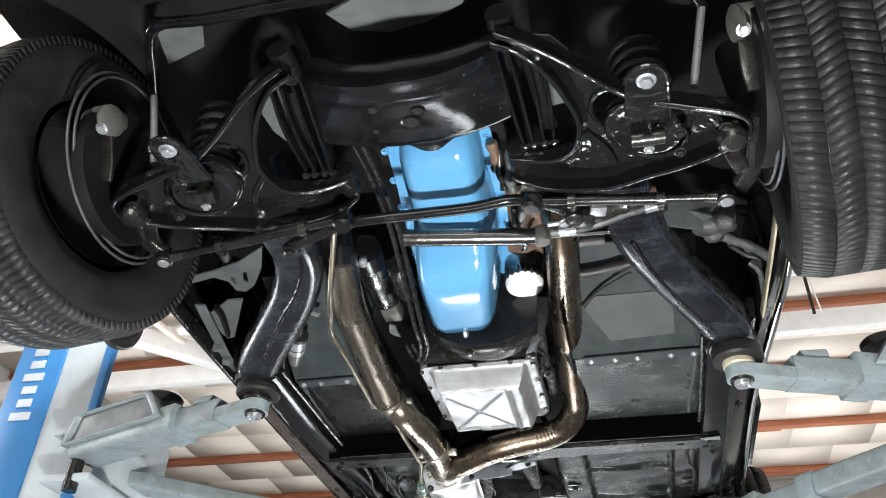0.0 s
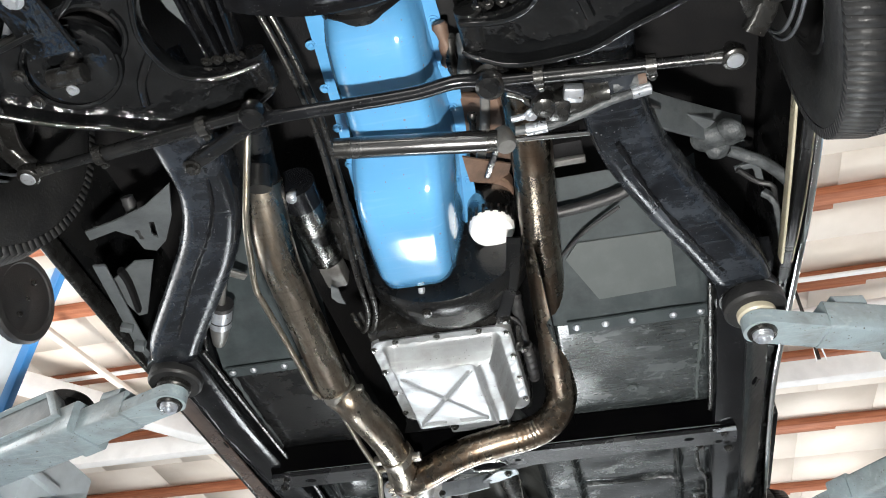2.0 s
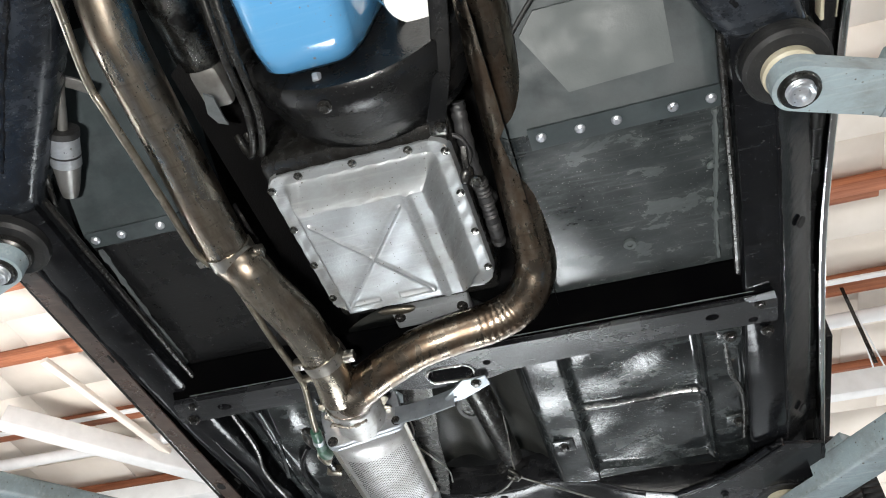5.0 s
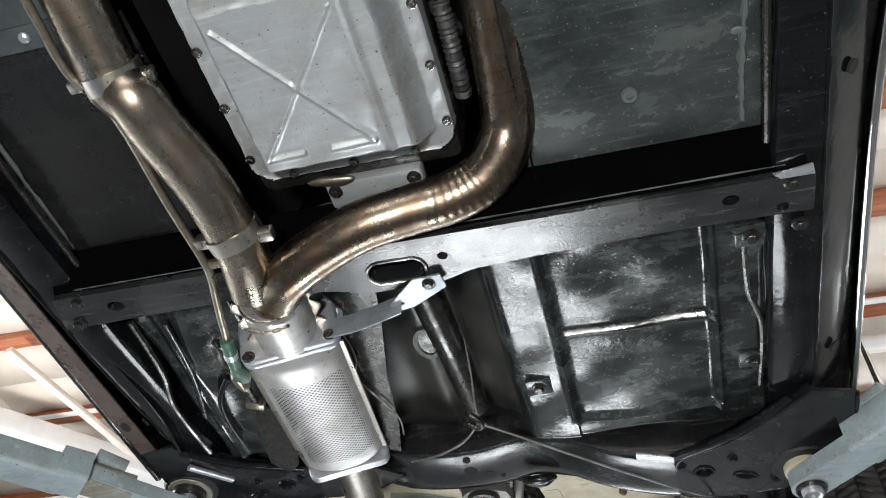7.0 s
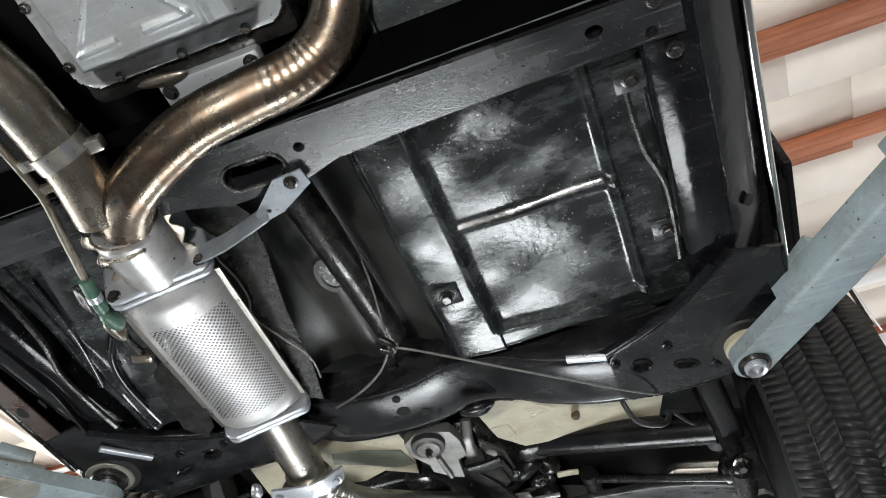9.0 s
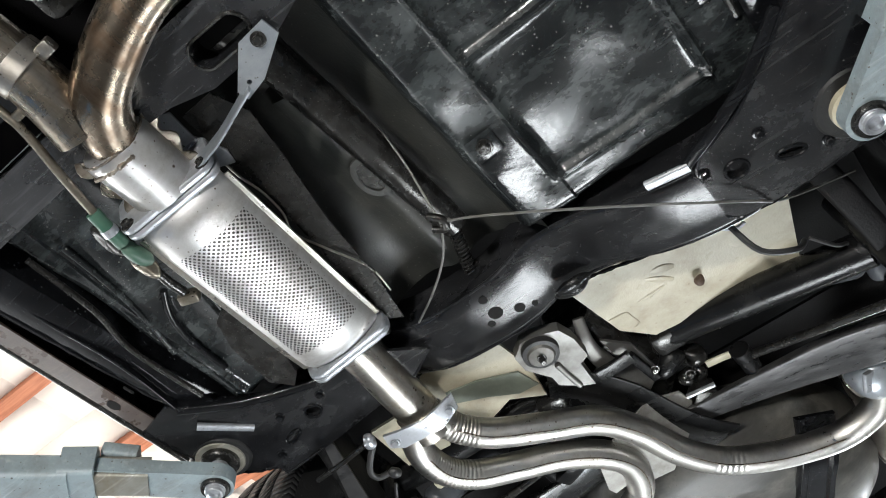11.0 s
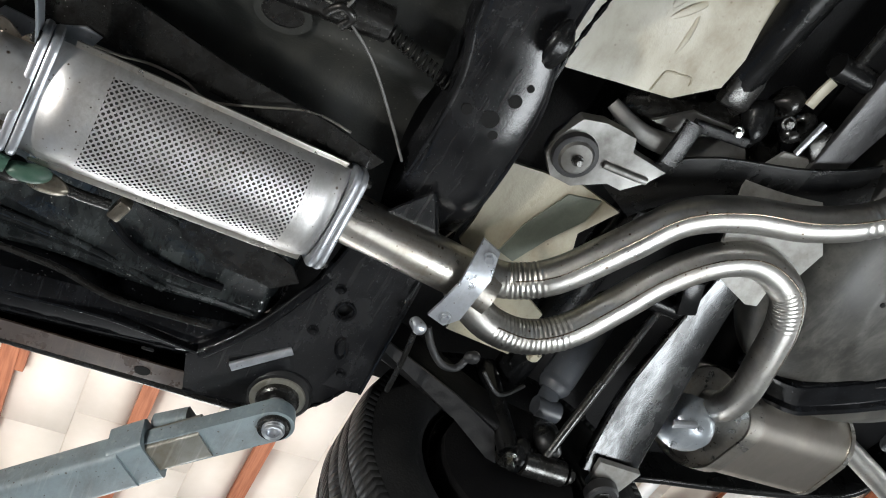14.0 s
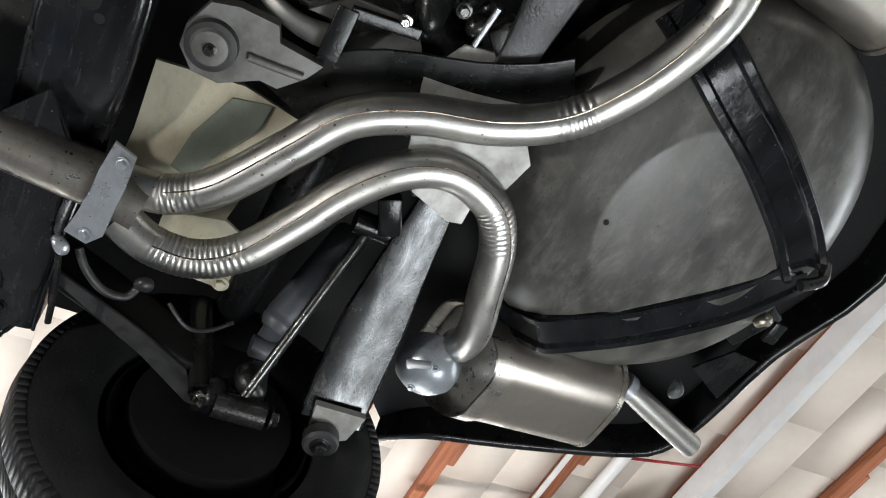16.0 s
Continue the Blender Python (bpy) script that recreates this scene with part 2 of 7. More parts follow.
# dust smears, plus reflected haze put into the second and smear colours
FLOORBLACK = mat("hazed_floor_black", (0.009, 0.011, 0.012), 0.2, 0, (0.036, 0.042, 0.043), 4, (0.25, 0.85), bump=0.05, grain=120, rough_var=0.04, smear=((0.085, 0.098, 0.096), 0.6), wave=1.0, spec=0.55, dots=((0.25, 0.26, 0.25), 75, 0.4), scratch=((0.09, 0.1, 0.1), 0.35))
# brown reflection on the gloss black sill, put into the colour
SILLBROWN = mat("brown_sheen_sill", (0.06, 0.04, 0.033), 0.3, 0.0, (0.03, 0.021, 0.018), 14, bump=0.08, spec=0.8, smear=((0.13, 0.09, 0.07), 0.6), dots=((0.03, 0.025, 0.022), 40, 0.6), scratch=((0.2, 0.15, 0.12), 0.35))
WORNLIFT = mat("grimy_lift_sleeve", (0.23, 0.235, 0.215), 0.4, 0.2, (0.15, 0.13, 0.09), 12, (0.4, 0.68), bump=0.08, smear=((0.1, 0.075, 0.04), 0.6), scratch=((0.45, 0.44, 0.4), 0.4))
WELD = mat("weld_bead", (0.2, 0.17, 0.14), 0.4, 1.0, (0.32, 0.29, 0.25), 60, bump=0.5, grain=120)
ALU = mat("cast_aluminium", (0.22, 0.218, 0.21), 0.48, 0.7, (0.11, 0.105, 0.095), 14, bump=0.06, grain=260)
PANMETAL = mat("stamped_pan", (0.36, 0.385, 0.405), 0.4, 0.55, (0.26, 0.262, 0.255), 8, (0.4, 0.7), bump=0.1, smear=((0.16, 0.15, 0.13), 0.5), wave=1.5, dots=((0.07, 0.055, 0.04), 40, 0.6), scratch=((0.6, 0.62, 0.63), 0.3))
DARKMETAL = mat("dirty_steel", (0.07, 0.07, 0.068), 0.28, 0.8, (0.02, 0.018, 0.016), 30, bump=0.08, specks=((0.4, 0.39, 0.37), 140))
ZINC = mat("zinc_steel", (0.5, 0.53, 0.57), 0.36, 0.75, (0.36, 0.37, 0.39), 25, bump=0.05, dots=((0.12, 0.1, 0.08), 40, 0.5), scratch=((0.7, 0.72, 0.75), 0.3))
CHROME = mat("polished_rod", (0.75, 0.75, 0.74), 0.12, 1.0, (0.65, 0.65, 0.64), 20, bump=0.02, rough_var=0.05)
RUBBER = mat("tyre_rubber", (0.012, 0.0122, 0.0128), 0.48, 0, (0.02, 0.02, 0.0197), 18, bump=0.25, grain=180, spec=0.24, dots=((0.07, 0.07, 0.068), 55, 0.5))
HOSE = mat("rubber_hose", (0.016, 0.016, 0.017), 0.5, 0, (0.03, 0.03, 0.03), 30, bump=0.2)
CREAM = mat("cream_paint", (0.42, 0.39, 0.295), 0.34, 0, (0.27, 0.23, 0.15), 7, (0.52, 0.72), bump=0.12, specks=((0.1, 0.06, 0.035), 60), smear=((0.2, 0.15, 0.09), 0.6), wave=3.5)
OVERSPRAY = mat("green_grey_overspray", (0.17, 0.19, 0.155), 0.5, 0, (0.11, 0.125, 0.1), 12, bump=0.15)
WHITECAP = mat("white_enamel", (0.82, 0.82, 0.8), 0.3, 0, (0.76, 0.76, 0.74), 10, bump=0.04)
RUST = mat("rusty_brown", (0.13, 0.08, 0.055), 0.6, 0.1, (0.06, 0.04, 0.03), 16, bump=0.3)
GREEN = mat("green_hose", (0.03, 0.085, 0.058), 0.4, 0, (0.06, 0.11, 0.08), 30, bump=0.15)
BRASS = mat("dull_plated_steel", (0.27, 0.245, 0.2), 0.35, 0.9, (0.15, 0.13, 0.1), 30, bump=0.2)
LIFTGREY = mat("lift_grey_paint", (0.25, 0.31, 0.335), 0.38, 0, (0.17, 0.2, 0.21), 10, (0.46, 0.76), bump=0.2, smear=((0.11, 0.095, 0.075), 0.6), dots=((0.06, 0.05, 0.04), 30, 0.7), scratch=((0.5, 0.54, 0.55), 0.3))
# shaded copy of the lift paint for the recess in the arm panel
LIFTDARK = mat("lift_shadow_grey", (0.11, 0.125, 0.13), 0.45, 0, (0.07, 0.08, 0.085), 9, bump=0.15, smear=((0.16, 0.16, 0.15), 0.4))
LIFTLIGHT = mat("lift_light_grey", (0.5, 0.56, 0.6), 0.45, 0, (0.4, 0.45, 0.48), 7, bump=0.1)
LIFTBLUE = mat("lift_blue_paint", (0.035, 0.2, 0.48), 0.38, 0, (0.03, 0.165, 0.4), 6, bump=0.08)
WOOD = mat("stained_timber", (0.4, 0.145, 0.07), 0.6, 0, (0.24, 0.075, 0.034), 5, (0.38, 0.62), bump=0.3, streak=(0.35, 6, 6), piece=0.14)
CEIL = mat("ceiling_board", (0.78, 0.71, 0.64), 0.8, 0, (0.7, 0.63, 0.55), 1.4, bump=0.12)
WHITE = mat("white_steel_paint", (0.78, 0.78, 0.78), 0.4, 0, (0.7, 0.7, 0.7), 5, bump=0.06)
WALLM = mat("wall_render", (0.8, 0.79, 0.77), 0.85, 0, (0.74, 0.73, 0.71), 1.2, bump=0.25)
FLOORM = mat("sealed_concrete", (0.1, 0.102, 0.104), 0.4, 0, (0.075, 0.0765, 0.078), 1.5, bump=0.1)
# near-black that stands for unlit depth in holes and inside the wheels
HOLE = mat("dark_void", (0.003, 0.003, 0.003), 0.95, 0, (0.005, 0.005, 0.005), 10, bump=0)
# shade of the crossmember's sloped front face, put into a gloss-free near-black
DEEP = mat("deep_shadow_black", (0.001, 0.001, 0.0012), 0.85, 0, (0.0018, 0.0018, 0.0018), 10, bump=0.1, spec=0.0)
TUNNELM = mat("dusty_tunnel", (0.02, 0.022, 0.021), 0.36, 0, (0.04, 0.04, 0.036), 5, (0.4, 0.68), bump=0.2, specks=((0.35, 0.34, 0.3), 90), smear=((0.06, 0.058, 0.05), 0.6), spec=0.35, wave=3.0)
DAMPER = mat("dark_polished_sleeve", (0.16, 0.16, 0.16), 0.2, 0.95, (0.08, 0.08, 0.08), 10, bump=0.06)
CATBODY = mat("shaded_cat_body", (0.19, 0.185, 0.175), 0.55, 0.3, (0.11, 0.105, 0.095), 40, bump=0.3, specks=((0.03, 0.025, 0.02), 120))
WORNSTEEL = mat("chipped_bare_steel", (0.42, 0.42, 0.4), 0.22, 1.0, (0.02, 0.02, 0.02), 16, (0.46, 0.56), bump=0.2, smear=((0.08, 0.075, 0.07), 0.6))
GRIME = mat("dusty_grey_rubber", (0.07, 0.077, 0.08), 0.5, 0, (0.025, 0.028, 0.03), 40, (0.42, 0.6), bump=0.8, grain=90, specks=((0.25, 0.25, 0.24), 160))
RED = mat("red_conduit", (0.42, 0.03, 0.04), 0.5, 0, (0.3, 0.02, 0.03), 8)
SPRINGALU = mat("worn_leaf", (0.06, 0.0615, 0.063), 0.22, 1.0, (0.03, 0.03, 0.03), 9, (0.42, 0.62), bump=0.03, streak=(0.8, 2.5, 2.5), smear=((0.17, 0.17, 0.17), 0.4), dots=((0.03, 0.03, 0.03), 40, 0.7), scratch=((0.06, 0.06, 0.06), 0.4))
# darker copy for the right half: its dark reflection is put into the colour
DARKLEAF = mat("mirrored_dark_leaf", (0.03, 0.03, 0.031), 0.3, 0.3, (0.09, 0.09, 0.09), 12, (0.52, 0.7), bump=0.12, streak=(0.8, 4, 4), smear=((0.012, 0.012, 0.012), 0.7))
CARRIER = mat("spare_carrier_grey", (0.026, 0.0255, 0.0235), 0.36, 0, (0.058, 0.056, 0.05), 4, (0.36, 0.68), bump=0.06, streak=(1, 2.5, 1), smear=((0.17, 0.162, 0.14), 0.65), wave=0.8, spec=0.35, dots=((0.03, 0.025, 0.02), 30, 0.5), scratch=((0.16, 0.155, 0.14), 0.12))


# ---- mesh helpers ----
def smooth_path(pts, per=6):
    """Catmull-Rom through the points."""
    p = [Vector(q) for q in pts]
    if len(p) < 3 or per < 2:
        return p
    out = []
    for i in range(len(p) - 1):
        a, b, c, d = p[max(i - 1, 0)], p[i], p[i + 1], p[min(i + 2, len(p) - 1)]
        for k in range(per):
            t = k / per
            out.append(0.5 * (2 * b + (c - a) * t + (2 * a - 5 * b + 4 * c - d) * t * t + (3 * b - a - 3 * c + d) * t ** 3))
    out.append(p[-1])
    return out


def sweep(bm, pts, section, per=6, up=None, scales=None, caps=True):
    """Sweeps a closed 2D section (side, up) along a path."""
    p = smooth_path(pts, per)
    n = len(p)
    rings = []
    prev = None
    for i, q in enumerate(p):
        d = (p[min(i + 1, n - 1)] - p[max(i - 1, 0)]).normalized()
        if up is not None:
            s = d.cross(Vector(up)).normalized()
        elif prev is None:
            ref = Vector((0, 0, 1)) if abs(d.z) < 0.9 else Vector((1, 0, 0))
            s = d.cross(ref).normalized()
        else:
            s = (prev - d * prev.dot(d)).normalized()
        prev = s
        u = s.cross(d)
        k = scales(i / max(1, n - 1)) if scales else 1.0
        rings.append([bm.verts.new(q + s * (a * k) + u * (b * k)) for a, b in section])
    m = len(section)
    for r0, r1 in zip(rings, rings[1:]):
        for j in range(m):
            bm.faces.new((r0[j], r0[(j + 1) % m], r1[(j + 1) % m], r1[j]))
    if caps:
        bm.faces.new(rings[0][::-1])
        bm.faces.new(rings[-1])
    return bm


def circle(r, seg=16, squash=1.0):
    return [(r * math.cos(2 * math.pi * k / seg), r * squash * math.sin(2 * math.pi * k / seg)) for k in range(seg)]


def rrect(w, h, r=0.01, seg=3):
    out = []
    for cx, cy, a0 in ((w / 2 - r, h / 2 - r, 0), (-w / 2 + r, h / 2 - r, 90), (-w / 2 + r, -h / 2 + r, 180), (w / 2 - r, -h / 2 + r, 270)):
        for k in range(seg + 1):
            a = radians(a0 + 90 * k / seg)
            out.append((cx + r * math.cos(a), cy + r * math.sin(a)))
    return out


def tube(pts, r, seg=16, per=6, scales=None, caps=True, bm=None):
    return sweep(bm or bmesh.new(), pts, circle(r, seg), per, None, scales, caps)


def pipe(pts, r, ripples=(), seg=20, per=10, depth=0.022):
    """A pipe with crush ripples over stretches (from, to, count) of its length, on the inner side of its bends."""
    bm = bmesh.new()

    def k(t):
        s = 1.0
        for a, b, c in ripples:
            if a < t < b:
                e = min(1.0, 8 * (t - a) / (b - a), 8 * (b - t) / (b - a))
                s += e * (depth * math.cos(2 * math.pi * c * (t - a) / (b - a)) - depth * 0.55)
        return s
    sweep(bm, pts, circle(r, seg), per * (3 if ripples else 1), None, k)
    return bm


def box(c, s, m=None, bevel=0.004, bm=None):
    bm = bm or bmesh.new()
    r = bmesh.ops.create_cube(bm, size=1, matrix=Matrix.Translation(c) @ (m or Matrix()) @ Matrix.Diagonal((*s, 1)))
    if bevel:
        e = list({e for v in r["verts"] for e in v.link_edges})
        bmesh.ops.bevel(bm, geom=e, offset=min(bevel, min(s) * 0.4), segments=2, affect="EDGES", profile=0.5)
    return bm


def plate(outline, z0, z1, bm=None, holes=(), tilt=None):
    """A plate with a 2D outline and holes, from z0 up to z1; tilt: a function (x, y) that gives an added height."""
    bm = bm or bmesh.new()
    f = tilt or (lambda x, y: 0)
    loops = [outline, *holes]
    lo = [[bm.verts.new((x, y, z0 + f(x, y))) for x, y in lp] for lp in loops]
    hi = [[bm.verts.new((x, y, z1 + f(x, y))) for x, y in lp] for lp in loops]
    for ring in (lo, hi):
        edges = [bm.edges.new((lp[i], lp[(i + 1) % len(lp)])) for lp in ring for i in range(len(lp))]
        bmesh.ops.triangle_fill(bm, edges=edges, use_beauty=True)
    for a, b in zip(lo, hi):
        for i in range(len(a)):
            j = (i + 1) % len(a)
            bm.faces.new((a[i], a[j], b[j], b[i]))
    return bm


def ring(cx, cy, rx, ry=None, seg=14, turn=0):
    c, s = math.cos(radians(turn)), math.sin(radians(turn))
    pts = [(rx * math.cos(2 * math.pi * k / seg), (ry or rx) * math.sin(2 * math.pi * k / seg)) for k in range(seg)]
    return [(cx + x * c - y * s, cy + x * s + y * c) for x, y in pts]


def lathe(profile, m=None, seg=24, bm=None, caps=True):
    """Turns (radius, height) pairs about the z axis of m."""
    bm = bm or bmesh.new()
    m = m or Matrix()
    rings = [[bm.verts.new(m @ Vector((r * math.cos(2 * math.pi * k / seg), r * math.sin(2 * math.pi * k / seg), h))) for k in range(seg)] for r, h in profile]
    for a, b in zip(rings, rings[1:]):
        for j in range(seg):
            bm.faces.new((a[j], a[(j + 1) % seg], b[(j + 1) % seg], b[j]))
    if caps:
        bm.faces.new(rings[0][::-1])
        bm.faces.new(rings[-1])
    return bm


def sheet(x0, x1, y0, y1, nx, ny, zf, bm=None, back=0.004):
    """A pressed sheet: a height field with a second skin above it."""
    bm = bm or bmesh.new()
    for k, dz in ((0, 0.0), (1, back)):
        g = []
        for i in range(nx + 1):
            x = x0 + (x1 - x0) * i / nx
            g.append([])
            for j in range(ny + 1):
                y = y0 + (y1 - y0) * j / ny
                g[-1].append(bm.verts.new((x, y, zf(x, y) + dz)))
        for i in range(nx):
            for j in range(ny):
                q = (g[i][j], g[i][j + 1], g[i + 1][j + 1], g[i + 1][j])
                bm.faces.new(q if k == 0 else q[::-1])
    return bm


def surface(fn, nu, nv, back=Vector((0, 0, 0.006)), bm=None):
    """A double-skinned surface from fn(u, v), both running 0..1."""
    bm = bm or bmesh.new()
    for k in (0, 1):
        g = [[bm.verts.new(Vector(fn(i / nu, j / nv)) + back * k) for j in range(nv + 1)] for i in range(nu + 1)]
        for i in range(nu):
            for j in range(nv):
                bm.faces.new((g[i][j], g[i][j + 1], g[i + 1][j + 1], g[i + 1][j]))
    return bm


def along(p, axis):
    """A matrix at p whose z axis points along axis."""
    return Matrix.Translation(p) @ Vector(axis).to_track_quat("Z", "Y").to_matrix().to_4x4()


def finish(bm, name, material, sharp=38):
    bmesh.ops.recalc_face_normals(bm, faces=bm.faces)
    for e in bm.edges:
        e.smooth = len(e.link_faces) == 2 and e.calc_face_angle(0) < radians(sharp)
    me = bpy.data.meshes.new(name)
    bm.to_mesh(me)
    bm.free()
    me.materials.append(material)
    for poly in me.polygons:
        poly.use_smooth = True
    return me


def part(name, bm, material, parent=None, label="", loc=None):
    """One mesh object under a thing or under a part."""
    me = bm if isinstance(bm, bpy.types.Mesh) else finish(bm, name, material)
    ob = new(name, me)
    if loc is not None:
        ob.matrix_basis = loc
    if parent is not None:
        ob.parent = parent
        if parent.type == "EMPTY":
            ob.matrix_parent_inverse = parent.matrix_basis.inverted()
    return tagged(ob, label) if label else ob


def thing(name, at, label, category, group=""):
    ob = new(name)
    ob.matrix_basis = pose(*at)
    ob.empty_display_size = 0.1
    return tagged(ob, label, category, group)


def structure(name, bm, material, label):
    return tagged(part(name, bm, material), label, name.split("_")[0], kind="structure")


BOLT = {}


def bolt(p, axis, r, parent, material, name="bolt", h=None):
    """A hexagonal bolt head on a washer; axis points out of the surface."""
    key = (round(r, 4), material.name, h)
    if key not in BOLT:
        t = h or r * 0.9
        b = lathe([(r * 1.45, -0.001), (r * 1.45, r * 0.2), (r * 1.3, r * 0.25)], seg=14)
        lathe([(r, r * 0.2), (r, r * 0.2 + t * 0.8), (r * 0.8, r * 0.2 + t)], seg=6, bm=b)
        BOLT[key] = finish(b, "bolt", material, 30)
    return part(name, BOLT[key], None, parent, loc=along(p, axis))


def weld(pts, r, parent, seed=1, name="weld_bead", material=None):
    """A lumpy bead along a line."""
    rnd = random.Random(seed)
    p = smooth_path(pts, 14)
    n = len(p)
    ks = [rnd.uniform(0.55, 1.35) for _ in range(n)]
    bm = bmesh.new()
    sweep(bm, p, circle(r, 6), 1, None, lambda t: ks[min(n - 1, int(round(t * (n - 1))))])
    return part(name, bm, material or CHASSIS, parent)


def lump(c, size, parent, name, material, label="", seed=1, rough=0.25):
    """A soft uneven body, such as a boot or a dirty casting."""
    rnd = random.Random(seed)
    k = [(Vector((rnd.uniform(-1, 1), rnd.uniform(-1, 1), rnd.uniform(-1, 1))).normalized(), rnd.uniform(-1, 1)) for _ in range(14)]
    bm = bmesh.new()
    bmesh.ops.create_icosphere(bm, subdivisions=3, radius=1)
    for v in bm.verts:
        d = v.co.normalized()
        f = 1 + rough * sum(w * max(0, d.dot(a)) ** 4 for a, w in k)
        v.co = Vector(c) + Vector((d.x * size[0] * f, d.y * size[1] * f, d.z * size[2] * f))
    return part(name, bm, material, parent, label)


# ---- the workshop ----
structure("ground", box((0, 4.75, -0.1), (18, 22, 0.2), bevel=0), FLOORM, "grey sealed concrete workshop floor")
BEAMS = (-5.2, -4.0, -2.8, -1.55, -0.3, 0.9, 2.15, 3.37, 4.57, 5.66, 6.75, 8.0, 9.45, 11.05, 12.9, 14.8)
bm = box((0, 4.75, 6.75), (17.6, 22, 0.1), bevel=0)
rnd = random.Random(4)
for a, b in zip(BEAMS, BEAMS[1:]):
    mid = a + (b - a) * 0.55
    for y0, y1, dx in ((a + 0.05, mid - 0.003, rnd.uniform(0, 1)), (mid + 0.003, b - 0.05, rnd.uniform(0, 1))):
        for i in range(-7, 7):
            x0 = i * 1.24 + dx * 1.2
            z = 6.688 + rnd.uniform(-0.003, 0.003)
            lo = [bm.verts.new((x, y, z)) for x, y in ((x0 + 0.004, y0), (x0 + 1.236, y0), (x0 + 1.236, y1), (x0 + 0.004, y1))]
            hi = [bm.verts.new((v.co.x, v.co.y, 6.704)) for v in lo]
            bm.faces.new(lo)
            for j in range(4):
                bm.faces.new((lo[j], lo[(j + 1) % 4], hi[(j + 1) % 4], hi[j]))
structure("ceiling", bm, CEIL, "cream painted board ceiling between timber purlins")
purlin = finish(box((0, 0, 0), (17.2, 0.15, 0.1), bevel=0.008), "ceiling_beam", WOOD)
lap = finish(box((0, 0, 0), (1.5, 0.08, 0.09), bevel=0.008), "lap_piece", WOOD)
for k, y in enumerate(BEAMS):
    pb = tagged(part("ceiling_beam", purlin, None, loc=Matrix.Translation((0, y, 6.64))), "orange-brown stained timber purlin under the ceiling", "beam", "ceiling purlins", "structure")
    for x in (-4.9 + 0.5 * (k % 3), 1.9 + 0.45 * (k % 2)):
        part("lap_piece", lap, None, pb, loc=Matrix.Translation((x, 0.113, 0.004)))
# openings in the left, front and rear walls are added for the fill lamps
wb = box((-8.7, -1.9, 3.35), (0.2, 8.7, 6.7), bevel=0)
box((-8.7, 11.1, 3.35), (0.2, 9.3, 6.7), bevel=0, bm=wb)
box((-8.7, 4.45, 5.1), (0.2, 4.0, 3.2), bevel=0, bm=wb)
structure("wall_left", wb, WALLM, "light rendered workshop wall with an added lamp opening")
structure("wall_right", box((8.7, 4.75, 3.35), (0.2, 22, 6.7), bevel=0), WALLM, "plain light rendered workshop wall")
wb = box((-5.3, -6.0, 3.35), (6.6, 0.2, 6.7), bevel=0)
box((5.6, -6.0, 3.35), (6.0, 0.2, 6.7), bevel=0, bm=wb)
box((0.3, -6.0, 5.25), (4.6, 0.2, 2.9), bevel=0, bm=wb)
structure("wall_front", wb, WALLM, "rendered wall with a wide opening added for a lamp")
wb = box((0, 15.5, 0.7), (17.2, 0.2, 1.4), bevel=0)
box((0, 15.5, 5.05), (17.2, 0.2, 3.3), bevel=0, bm=wb)
box((-5.6, 15.5, 2.4), (6.0, 0.2, 2.0), bevel=0, bm=wb)
box((5.6, 15.5, 2.4), (6.0, 0.2, 2.0), bevel=0, bm=wb)
structure("wall_rear", wb, WALLM, "rendered wall with a band opening added for a lamp")

tagged(part("steel_girder", box((0.0, 9.1, 6.2), (17.0, 0.14, 0.26), bevel=0.012), WHITE), "white painted steel box girder across the hall", "girder", kind="structure")
tagged(part("ceiling_pipe", tube([(-8.5, 8.3, 6.42), (8.5, 8.3, 6.42)], 0.07, 16, 1), WHITE), "white pipe running under the ceiling", "pipe", kind="structure")
tagged(part("cable_duct", box((0.0, 7.9, 6.572), (17.0, 0.06, 0.03), bevel=0.006), WHITE), "slim white cable duct under a timber purlin", "duct", kind="structure")
tagged(part("roof_brace", sweep(bmesh.new(), [(-6.6, 7.3, 6.3), (-4.6, 9.1, 6.25)], rrect(0.2, 0.24, 0.02), 1, (0, 0, 1)), WHITE), "white painted diagonal steel brace", "brace", kind="structure")
tagged(part("roof_brace", sweep(bmesh.new(), [(-5.6, 6.6, 6.35), (-4.75, 10.6, 6.3)], rrect(0.09, 0.06, 0.012), 1, (0, 0, 1)), CEIL), "cream painted steel angle brace under the roof", "brace", kind="structure")
tagged(part("ceiling_conduit", tube([(-4.44, 8.22, 6.6), (-4.13, 9.62, 6.6)], 0.015, 8, 1), RED), "thin red conduit on the ceiling", "conduit", kind="structure")
HX = 2.36
rod_ = tagged(part("hanging_strip", box((HX, 8.02, 6.13), (0.035, 0.006, 0.94), bevel=0.001), DARKMETAL), "thin perforated steel strip hanging from a purlin", "strip", kind="structure")
for dx in (0.1, 0.2):
    part("tie_cord", tube([(HX + 0.02, 8.02, 6.25), (HX + dx, 8.5, 5.95)], 0.008, 6, 1), WHITE, rod_)


